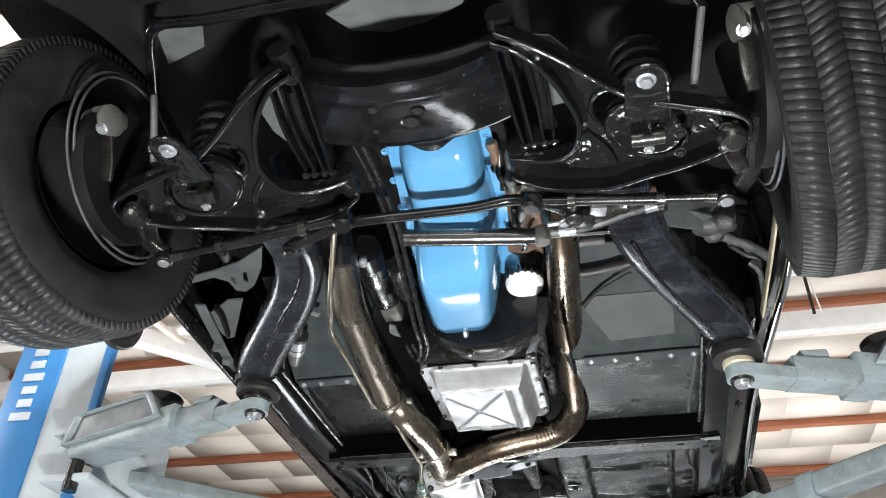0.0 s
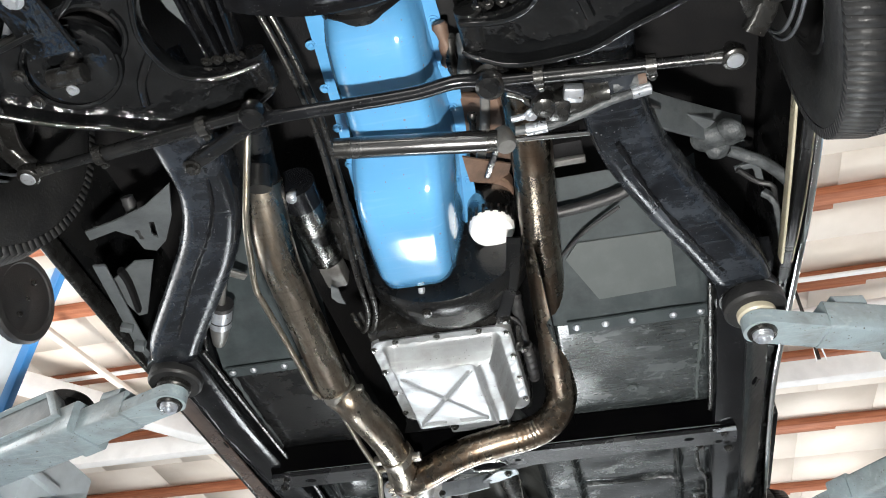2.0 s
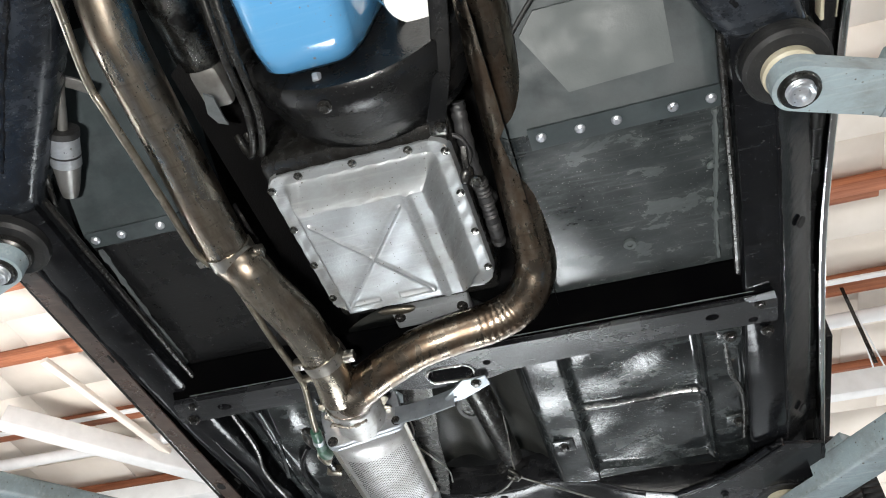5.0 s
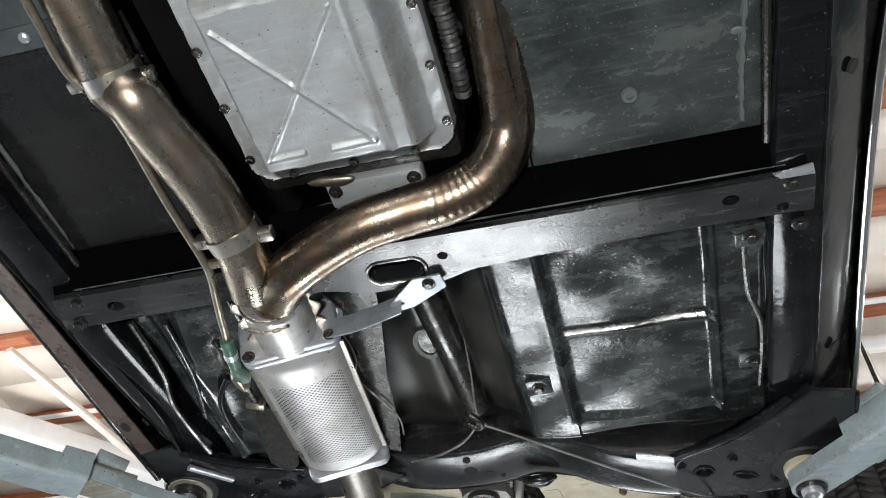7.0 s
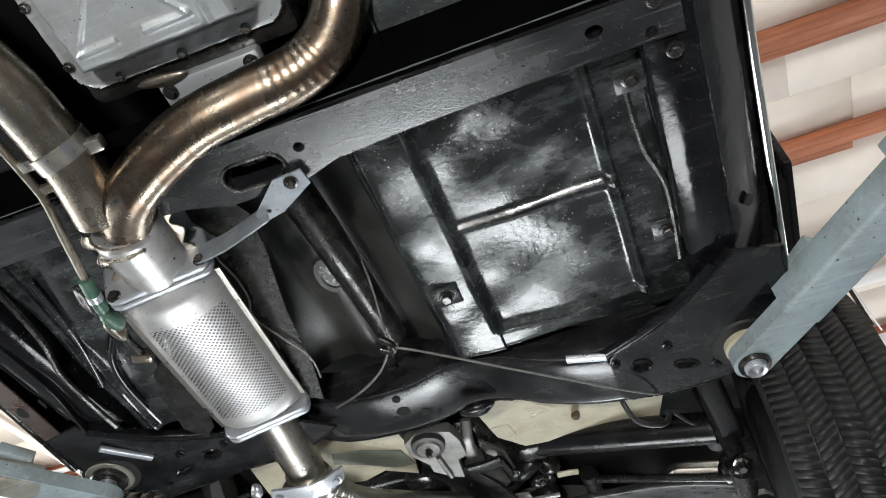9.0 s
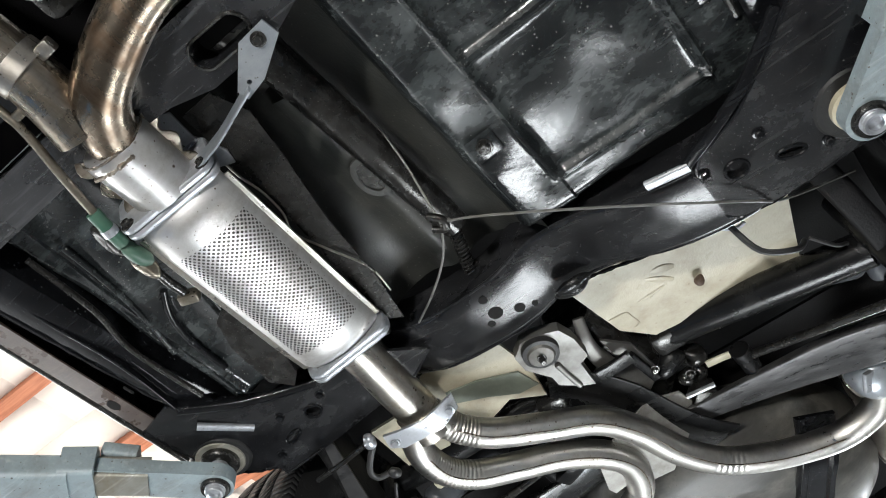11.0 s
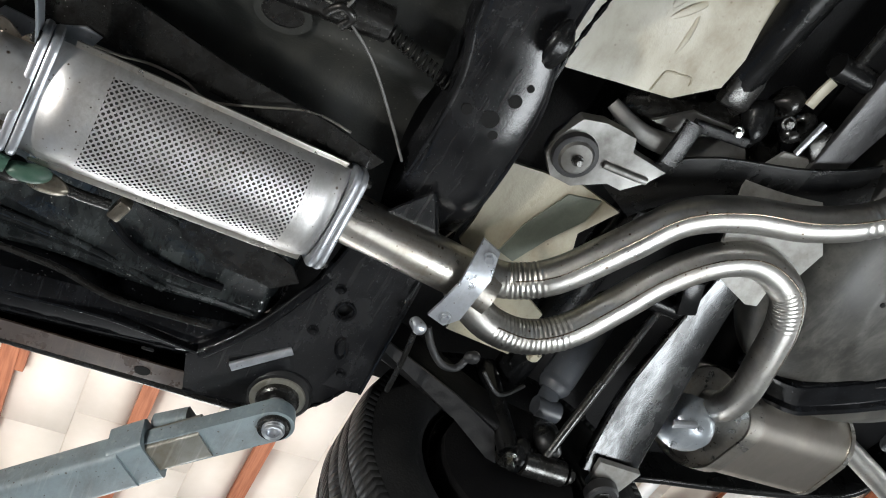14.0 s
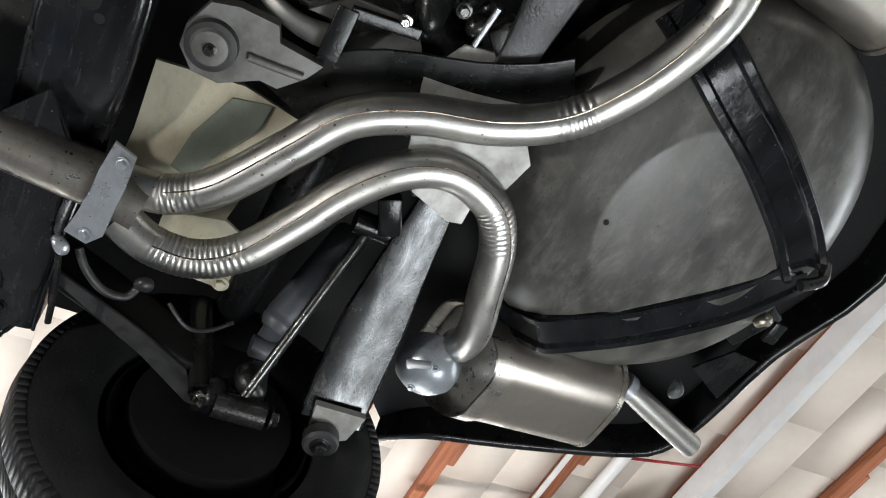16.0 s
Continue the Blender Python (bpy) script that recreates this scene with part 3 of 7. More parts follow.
# ---- the two-post lift ----
def lift_arm(hinge, pad, post, w0, pod, rise=0.0, reach=0.56, deep=0.075):
    """Swinging arm: outer sleeve, sliding extension, rounded tip with screw, rubber saddle on top."""
    a, b = Vector(hinge), Vector(pad)
    d = (b - a).normalized()
    sd = Vector((-d.y, d.x, 0))
    mid = a + (b - a) * reach
    arm = part("arm", sweep(bmesh.new(), [a + Vector((0, 0, 0.018)), mid + Vector((0, 0, 0.012 * (deep > 0.06)))], rrect(w0, deep, 0.012), 1, (0, 0, 1)), LIFTGREY, post, "grey painted steel lift arm, scuffed")
    part("sleeve_lip", sweep(bmesh.new(), [mid - d * 0.02 + Vector((0, 0, 0.012)), mid + d * 0.045 + Vector((0, 0, 0.012))], rrect(w0 + 0.008, deep + 0.013, 0.012), 1, (0, 0, 1)), LIFTGREY, arm)
    q = b + Vector((0, 0, -0.005))
    out = []
    for k in range(13):
        t = radians(-90 + 15 * k)
        out.append((q.x + d.x * 0.037 * math.cos(t) + sd.x * 0.037 * math.sin(t), q.y + d.y * 0.037 * math.cos(t) + sd.y * 0.037 * math.sin(t)))
    e0, e1 = mid - d * 0.05 + sd * 0.036, mid - d * 0.05 - sd * 0.036
    out += [(e0.x, e0.y), (e1.x, e1.y)]
    part("extension", plate(out, q.z - 0.02, q.z + 0.012, holes=[ring(q.x, q.y, 0.024)]), LIFTGREY, arm, "worn sliding arm end with rounded tip")
    n0, n1 = q - d * 0.13, mid - d * 0.03
    part("inner_sleeve", sweep(bmesh.new(), [n0 + Vector((0, 0, 0.01)), n1 + Vector((0, 0, 0.01))], rrect(0.08 if deep > 0.06 else 0.066, deep - 0.005, 0.008), 1, (0, 0, 1)), WORNLIFT if a.x < 0 and not pod else LIFTGREY, arm, "second sliding stage, scuffed to bare metal")
    h0 = n0 - d * 0.03
    part("stop_block", sweep(bmesh.new(), [h0 + Vector((0, 0, 0.05)), h0 - d * 0.07 + Vector((0, 0, 0.06))], rrect(0.07, 0.03, 0.008), 1, (0, 0, 1)), LIFTGREY, arm)
    sc = lathe([(0.021, -0.026), (0.028, -0.028), (0.03, -0.024), (0.03, -0.016), (0.021, -0.016)], Matrix.Translation(q), 28, caps=False)
    part("screw_ring", sc, DARKMETAL, arm, "worn dark ring round the screw")
    sc = lathe([(0.011, -0.028), (0.012, -0.036), (0.0175, -0.038), (0.019, -0.035), (0.019, 0.04 + rise)], Matrix.Translation(q), 22)
    for k in range(5):
        lathe([(0.0187, -0.034 + k * 0.006), (0.0205, -0.0325 + k * 0.006), (0.0187, -0.031 + k * 0.006)], Matrix.Translation(q), 22, bm=sc, caps=False)
    part("pad_screw", sc, ZINC, arm, "bright steel threaded screw")
    part("rubber_pad", lathe([(0.058, 0.03), (0.064, 0.036), (0.064, 0.062), (0.058, 0.07)], Matrix.Translation(q + Vector((0, 0, rise))), 32), RUBBER, arm, "round black rubber saddle")
    part("pad_disc", lathe([(0.036, 0.014), (0.04, 0.018), (0.04, 0.034)], Matrix.Translation(q + Vector((0, 0, rise))), 28), CREAM if a.x > 0 else DARKMETAL, arm, "worn disc under the saddle")
    if a.x < 0 and not pod:
        part("saddle_plate", lathe([(0.02, 0.026), (0.05, 0.027), (0.0525, 0.031), (0.0525, 0.036)], Matrix.Translation(q + Vector((0, 0, rise))), 30), WORNLIFT, arm, "grimy brown steel saddle plate")
    if pod:
        u = Vector((0, 0, 1))
        n = -sd if sd.y > 0 else sd
        c0 = a + n * 0.062 + u * 0.02
        tr = [c0 - d * 0.03, c0 + d * 0.43, c0 + d * 0.36 + u * 0.095, c0 + d * 0.0 + u * 0.1]
        ctr = sum(tr, Vector()) / 4
        bm = bmesh.new()
        rims = [[bm.verts.new(ctr + (p - ctr) * f + n * dn) for p in tr] for f, dn in ((1.0, -0.03), (1.02, 0.012), (0.9, 0.014), (0.86, -0.004))]
        for r0, r1 in zip(rims, rims[1:]):
            for j in range(4):
                bm.faces.new((r0[j], r0[(j + 1) % 4], r1[(j + 1) % 4], r1[j]))
        bm.faces.new(rims[-1])
        bm.faces.new(rims[0])
        bmesh.ops.bevel(bm, geom=list(bm.edges), offset=0.004, segments=2, affect="EDGES", profile=0.5)
        part("arm_tray", bm, LIFTGREY, arm, "raised grey side panel with rolled rim along the arm")
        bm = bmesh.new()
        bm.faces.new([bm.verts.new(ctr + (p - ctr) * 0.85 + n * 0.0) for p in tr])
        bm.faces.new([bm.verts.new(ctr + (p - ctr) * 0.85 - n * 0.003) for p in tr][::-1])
        part("tray_recess", bm, LIFTDARK, arm, "recessed face of the side panel, shade put into its grey")
        part("spare_pad", lathe([(0.05, 0.0), (0.062, 0.005), (0.062, 0.024), (0.056, 0.03)], Matrix.Translation(a + d * 0.34 + u * 0.1), 30), RUBBER, arm, "worn brown-black rubber disc lying on the arm")
    return arm


for sx, name in ((-1, "left"), (1, "right")):
    cx = 1.88 * sx + 0.02
    post = thing("lift_post", (cx, 2.45, 0), "blue two-post lift column with light grey inner face and swinging arms" , "vehicle lift", "two-post lift")
    col = part("column", box((cx - sx * 0.145, 2.375, 1.4), (0.195, 0.05, 2.8), bevel=0.008), LIFTBLUE, post, "blue painted steel column")
    part("inner_face", box((cx - sx * 0.325, 2.385, 1.4), (0.165, 0.05, 2.78), bevel=0.003), LIFTLIGHT, col, "light grey inner face")
    part("edge_strip", box((cx - sx * 0.424, 2.368, 1.4), (0.034, 0.03, 2.8), bevel=0.004), LIFTBLUE, col)
    part("base_plate", box((cx - sx * 0.2, 2.43, 0.01), (0.6, 0.46, 0.02)), LIFTBLUE, col)
    # lettering as plain bars on the front face
    for k in range(9):
        part("letter_bar", box((cx - sx * 0.145, 2.348, 2.15 + k * 0.052), (0.06 if k % 3 else 0.085, 0.004, 0.032), bevel=0.002), LIFTLIGHT, col, "pale lettering bar")
    car_x = cx - sx * 0.5
    part("carriage", box((car_x, 2.56, 2.0), (0.1, 0.3, 0.3), bevel=0.012), LIFTLIGHT, post, "light grey carriage block")
    part("hinge_bracket", box((cx - sx * 0.48, 2.4, 1.87), (0.18, 0.3, 0.025)), LIFTLIGHT, post)
    part("hinge_bracket", box((cx - sx * 0.48, 2.4, 2.03), (0.18, 0.3, 0.025)), LIFTLIGHT, post)
    for hy in (2.27, 2.48):
        part("hinge_pin", lathe([(0.024, 1.83), (0.024, 2.07)], Matrix.Translation((cx - sx * 0.5, hy, 0)), 14), DARKMETAL, post)
    fp, rp = ((-0.642, 2.035, 1.958), (-0.69, 3.225, 2.008)) if sx < 0 else ((0.683, 2.03, 1.945), (0.656, 3.275, 1.955))
    lift_arm((cx - sx * 0.5, 2.29, 1.95), fp, post, 0.115, True)
    if sx < 0:
        lift_arm((cx + 0.5, 2.5, 1.94), rp, post, 0.092, False, 0.02, 0.72, 0.058)
    else:
        lift_arm((cx - 0.5, 2.5, 1.95), rp, post, 0.11, False)
    if sx < 0:
        # round door guard on a bracket rod from the column
        guard = part("door_guard", lathe([(0.06, -0.04), (0.108, -0.036), (0.122, -0.026), (0.124, -0.008), (0.117, 0.0), (0.1, 0.002), (0.096, -0.002), (0.03, -0.002), (0.02, 0.004)], Matrix.Translation((-1.137, 1.993, 2.305)) @ Matrix.Rotation(math.radians(90), 4, "Y"), 36), HOSE, post, "scuffed black-brown round rubber door guard")
        part("guard_rod", tube([(-1.17, 2.01, 2.32), (-1.3, 2.16, 2.44), (-1.5, 2.37, 2.58)], 0.014, 10, 2), DARKMETAL, guard, "dark steel bracket rod")
        for by, bz in ((0.0, 0.055), (0.0, 0.0), (0.0, -0.055)):
            part("guard_bolt", lathe([(0.009, -0.004), (0.009, 0.004), (0.006, 0.007)], Matrix.Translation((-1.137, 1.993 + by, 2.305 + bz)) @ Matrix.Rotation(math.radians(90), 4, "Y"), 8), DARKMETAL, guard)


# ---- the car ----
CAR = thing("car", (0.02, 2.45, 1.66), "black sports car raised on a lift, blue engine showing underneath", "car")


def mx(p):
    """Mirror across the front suspension's middle plane."""
    return (0.085 - p[0], *p[1:])


# body shell and underbody
def side(name, y0, y1, x, z0, z1, t=0.02):
    for s in (-1, 1):
        part(name, box((s * x + 0.012, (y0 + y1) / 2, (z0 + z1) / 2), (t, y1 - y0, z1 - z0), bevel=0.004), SATIN, CAR)


for y0_, y1_, hw in ((0.25, 1.62, 0.87), (1.62, 3.28, 0.765), (3.28, 4.1, 0.87), (4.1, 4.74, 0.78)):
    shell = sheet(0.01 - hw, 0.01 + hw, y0_, y1_, 24, 20, lambda x, y: 2.40 + 0.04 * math.cos(x * 2), back=0.02)
    part("underbody", shell, MATTE, CAR, "dark undersealed body underside")
part("body_side", sweep(bmesh.new(), [(0.797, 1.45, 2.42), (0.793, 1.85, 2.42), (0.778, 2.05, 2.42), (0.758, 2.35, 2.42), (0.752, 2.6, 2.42), (0.755, 3.28, 2.42)], rrect(0.02, 0.62, 0.005), 3, (0, 0, 1)), SATIN, CAR)
part("body_side", box((-0.785, 2.45, 2.43), (0.02, 1.66, 0.62), bevel=0.004), SATIN, CAR)
side("fender_side", 0.3, 0.82, 0.86, 2.1, 2.75)
side("fender_side", 0.82, 1.62, 0.89, 2.46, 2.75)
side("fender_side", 3.28, 4.08, 0.89, 2.44, 2.75)
side("quarter_side", 4.08, 4.6, 0.8, 2.36, 2.75)
part("roof_shell", box((0.02, 2.4, 2.9), (1.6, 3.6, 0.3), bevel=0.1), SATIN, CAR)
part("rocker_trim", sweep(bmesh.new(), [(0.808, 1.5, 2.10), (0.805, 1.8, 2.098), (0.79, 2.05, 2.092), (0.77, 2.35, 2.09), (0.763, 2.6, 2.088), (0.768, 3.2, 2.085)], rrect(0.016, 0.05, 0.006), 4, (0, 0, 1)), CHROME, CAR, "bright sill trim strip")
part("rocker_trim", sweep(bmesh.new(), [(-0.765, 1.5, 2.11), (-0.775, 2.0, 2.11), (-0.77, 3.2, 2.10)], rrect(0.016, 0.05, 0.006), 4, (0, 0, 1)), DARKMETAL, CAR)
EDGE = [(-0.86, 4.12, 2.33), (-0.79, 4.2, 2.30), (-0.745, 4.38, 2.295), (-0.675, 4.64, 2.295), (-0.62, 4.74, 2.295), (-0.5, 4.78, 2.295), (-0.28, 4.81, 2.3), (-0.02, 4.89, 2.3), (0.3, 4.81, 2.3), (0.52, 4.78, 2.295), (0.64, 4.74, 2.295), (0.7, 4.64, 2.295), (0.77, 4.38, 2.295), (0.83, 4.2, 2.3), (0.88, 4.12, 2.33)]
part("rear_valance", sweep(bmesh.new(), EDGE, rrect(0.02, 0.1, 0.006), 3, (0, 0, 1)), SATIN, CAR, "black rear valance edge")
part("rear_floor", plate([(-0.7, 3.98)] + [p[:2] for p in EDGE] + [(0.72, 3.98)], 2.338, 2.346), MATTE, CAR, "dark rear body underside")

# frame rails with sloped outer face
RAIL = [(0.0, 0.12), (0.0, 0.006), (0.008, 0.0), (0.075, 0.0), (0.083, 0.004), (0.145, 0.06), (0.15, 0.12)]
for s, x0 in ((1, 0.595), (-1, -0.565)):
    bm = bmesh.new()
    ys = (1.98, 2.3, 2.7, 3.02, 3.14)
    zs = (2.01, 2.0, 2.0, 2.0, 2.03) if s > 0 else (2.005, 2.0, 2.02, 2.048, 2.07)
    rings = [[bm.verts.new((x0 + s * (max(a, 0.017) if s > 0 and y < 2.5 else a), y, z + b)) for a, b in RAIL] for y, z in zip(ys, zs)]
    for r0, r1 in zip(rings, rings[1:]):
        for j in range(len(RAIL)):
            bm.faces.new((r0[j], r0[(j + 1) % 7], r1[(j + 1) % 7], r1[j]))
    bm.faces.new(rings[0])
    bm.faces.new(rings[-1])
    rail = part("frame_rail", bm, CHASSIS, CAR, "gloss black welded box-section frame rail")
    weld([(x0 + s * 0.079, y, z + 0.002) for y, z in zip(ys[:4], zs)], 0.0035, rail, 3)
    for hy in (2.4, 2.98):
        part("drain_hole", lathe([(0.011, 0), (0.011, 0.004)], along((x0 + s * 0.118, hy, 2.031 + (0.042 if s < 0 and hy > 2.9 else 0.0)), (0.66 * s, 0, -0.75)), 14), HOLE, rail)
    if s < 0:
        skirt = bmesh.new()
        rows_ = [[skirt.verts.new((x, y, z + b)) for x, b in ((-0.706, -0.006), (-0.757, 0.003), (-0.757, 0.007), (-0.706, -0.002))] for y, z in ((2.1, 2.064), (2.7, 2.066), (3.02, 2.07), (3.15, 2.072))]
        for r0, r1 in zip(rows_, rows_[1:]):
            for j in range(4):
                skirt.faces.new((r0[j], r0[(j + 1) % 4], r1[(j + 1) % 4], r1[j]))
        skirt.faces.new(rows_[0])
        skirt.faces.new(rows_[-1])
        skirt = part("sill_skirt", skirt, SILLBROWN, CAR, "lower sill flange with a brown reflection in its colour and drain holes")
        for hy in (2.985, 3.136):
            part("drain_hole", lathe([(0.011, -0.002), (0.011, 0.002)], along((-0.733, hy, 2.068), (0, 0, -1)) @ Matrix.Diagonal((1, 1.3, 1, 1)), 16), HOLE, skirt)
    part("fuel_line", tube([(x0 + (0.008 if s > 0 else 0.012), 1.98, 2.03), (x0 + (0.008 if s > 0 else 0.016), 2.3, 2.03), (x0 + (0.006 if s > 0 else 0.02), 2.5, 2.03)], 0.006, 8), DARKMETAL, CAR, "thin steel line along the rail")
    part("fuel_line", tube([(x0 - s * 0.03, 2.66, 2.04), (x0 - s * 0.026, 2.8, 2.035), (x0 - s * 0.005, 2.9, 2.03), (x0 - s * 0.01, 3.06, 2.03)], 0.006, 8), DARKMETAL, CAR)

# front rails that sweep in from the side rails to the engine bay
HORN = rrect(0.118, 0.1, 0.03, 4)
hr = part("front_rail", sweep(bmesh.new(), [(0.44, 1.30, 2.16), (0.44, 1.46, 2.12), (0.468, 1.60, 2.095), (0.535, 1.745, 2.085), (0.605, 1.87, 2.075), (0.662, 1.975, 2.06), (0.675, 2.06, 2.055)], HORN, 6, (0, 0, 1)), RAILDUST, CAR, "gloss black curved front frame rail with weld seam")
weld([(0.445, 1.57, 2.044), (0.503, 1.72, 2.036), (0.59, 1.88, 2.026), (0.63, 1.94, 2.02)], 0.005, hr, 5)
hl = part("front_rail", sweep(bmesh.new(), [(-0.36, 1.28, 2.16), (-0.335, 1.42, 2.10), (-0.345, 1.55, 2.10), (-0.405, 1.68, 2.095), (-0.51, 1.82, 2.08), (-0.615, 1.96, 2.06), (-0.64, 2.06, 2.055)], HORN, 6, (0, 0, 1)), RAILDUST, CAR, "gloss black curved front frame rail with weld seam")
weld([(-0.305, 1.46, 2.05), (-0.338, 1.56, 2.047), (-0.385, 1.64, 2.043), (-0.46, 1.735, 2.04), (-0.575, 1.9, 2.02)], 0.005, hl, 6)
for p in ((0.675, 2.035, 1.985), (-0.645, 2.03, 1.99)):
    part("body_mount_cup", lathe([(0.05, 0.02), (0.066, 0.026), (0.07, 0.05), (0.06, 0.07)], Matrix.Translation(p), 30), SATIN, CAR, "round black body mount cup")

# transmission crossmember
cm = part("transmission_crossmember", plate([(-0.60, 2.535), (0.66, 2.537), (0.66, 2.614), (0.5, 2.612), (0.42, 2.612), (0.24, 2.617), (0.13, 2.624), (0.07, 2.643), (-0.05, 2.643), (-0.12, 2.622), (-0.3, 2.606), (-0.62, 2.612)], 1.99, 2.05,
     holes=[[(0.008 + (0.026 if c > 0 else -0.026) + 0.022 * c, 2.598 + 0.022 * s) for c, s in [(math.cos(2 * math.pi * (k + 0.5) / 16), math.sin(2 * math.pi * (k + 0.5) / 16)) for k in range(16)]],
            ring(0.09, 2.582, 0.009), ring(0.54, 2.567, 0.013, 0.01), ring(0.615, 2.598, 0.009), ring(-0.497, 2.573, 0.016, 0.012)], tilt=lambda x, y: 0.08 * (y - 2.575)), CROSSBLACK, CAR, "black pressed-steel transmission crossmember with slot and holes")
slot_ = [(0.008 + (0.026 if c > 0 else -0.026) + 0.024 * c, 2.598 + 0.024 * s, 1.99) for c, s in [(math.cos(2 * math.pi * k / 20), math.sin(2 * math.pi * k / 20)) for k in range(21)]]
part("slot_rim", tube(slot_, 0.003, 6, 1), WORNSTEEL, cm, "worn bright rim of the slot")
# sheet added behind slot and holes, painted as the dark inside
part("dark_backing", box((0.03, 2.56, 2.058), (1.24, 0.1, 0.012), bevel=0.002), HOLE, cm)
part("front_flange", plate([(-0.6, 2.487), (0.655, 2.487), (0.655, 2.534), (-0.6, 2.533)], 1.998, 2.003, tilt=lambda x, y: 1.1 * (2.534 - y)), DEEP, cm, "black sloped front face of the crossmember, shade put into its colour")
weld([(-0.56, 2.53, 2.0), (-0.3, 2.529, 2.0), (0.0, 2.528, 2.0), (0.3, 2.527, 2.0), (0.62, 2.526, 2.0)], 0.0013, cm, 8, "spatter_line", PATCH)
part("corner_tab", plate([(0.6, 2.53), (0.655, 2.522), (0.658, 2.54), (0.61, 2.54)], 1.986, 1.9895), ZINC, cm, "bright bent corner tab")
for x, y in ((0.628, 2.552), (0.64, 2.635), (-0.56, 2.55), (-0.585, 2.6)):
    bolt((x, y, 1.99), (0, 0, -1), 0.009, cm, DARKMETAL)

# rear crossmember, arched over the middle
def zarch(x):
    """Underside of the beam: high over the tunnel, low at the driver's side rail."""
    t = min(1.0, max(0.0, (0.42 - x) / 0.34))
    return 1.995 + 0.092 * t * t * (3 - 2 * t) - 0.02 * min(1.0, max(0.0, (-0.45 - x) / 0.15)) + 0.045 * math.exp(-((x + 0.3) / 0.09) ** 2)


YARCH = ((-0.64, 3.298), (-0.55, 3.298), (-0.42, 3.3), (-0.3, 3.31), (-0.2, 3.318), (-0.1, 3.321), (0.0, 3.32), (0.1, 3.296), (0.2, 3.286), (0.3, 3.296), (0.42, 3.3), (0.55, 3.298), (0.66, 3.298))
BEAMSEC = [(-0.071, 0.045), (-0.071, -0.034), (-0.066, -0.041), (-0.058, -0.044), (-0.03, -0.047), (0.03, -0.047), (0.058, -0.044), (0.066, -0.041), (0.071, -0.034), (0.071, 0.045)]
rc = part("rear_crossmember", sweep(bmesh.new(), [(x, y, zarch(x) + 0.047) for x, y in YARCH], BEAMSEC, 5, (0, 0, 1)), BEAMBLACK, CAR, "gloss black arched rear frame crossmember with holes")
for sg in (-1, 1):
    part("beam_edge", tube([(x, y + sg * 0.069, zarch(x) + 0.008) for x, y in YARCH], 0.0035, 8, 5), BEAMBLACK, rc, "rolled gloss edge of the crossmember")
for x, y, r in ((0.002, 3.339, 0.011), (-0.062, 3.335, 0.008), (-0.04, 3.318, 0.015), (-0.04, 3.278, 0.009), (0.03, 3.35, 0.006)):
    part("punched_hole", lathe([(r, 0), (r, 0.004)], along((x, y, zarch(x) - 0.001), (0, 0, 1)), 16), HOLE, rc)
weld([(x, 3.385, zarch(x) + 0.03) for x in (-0.35, -0.2, -0.1, 0.0, 0.1, 0.2, 0.35)], 0.004, rc, 31)
SLOTPTS = [(0.336, 3.202, 1.998), (0.408, 3.203, 1.980)]
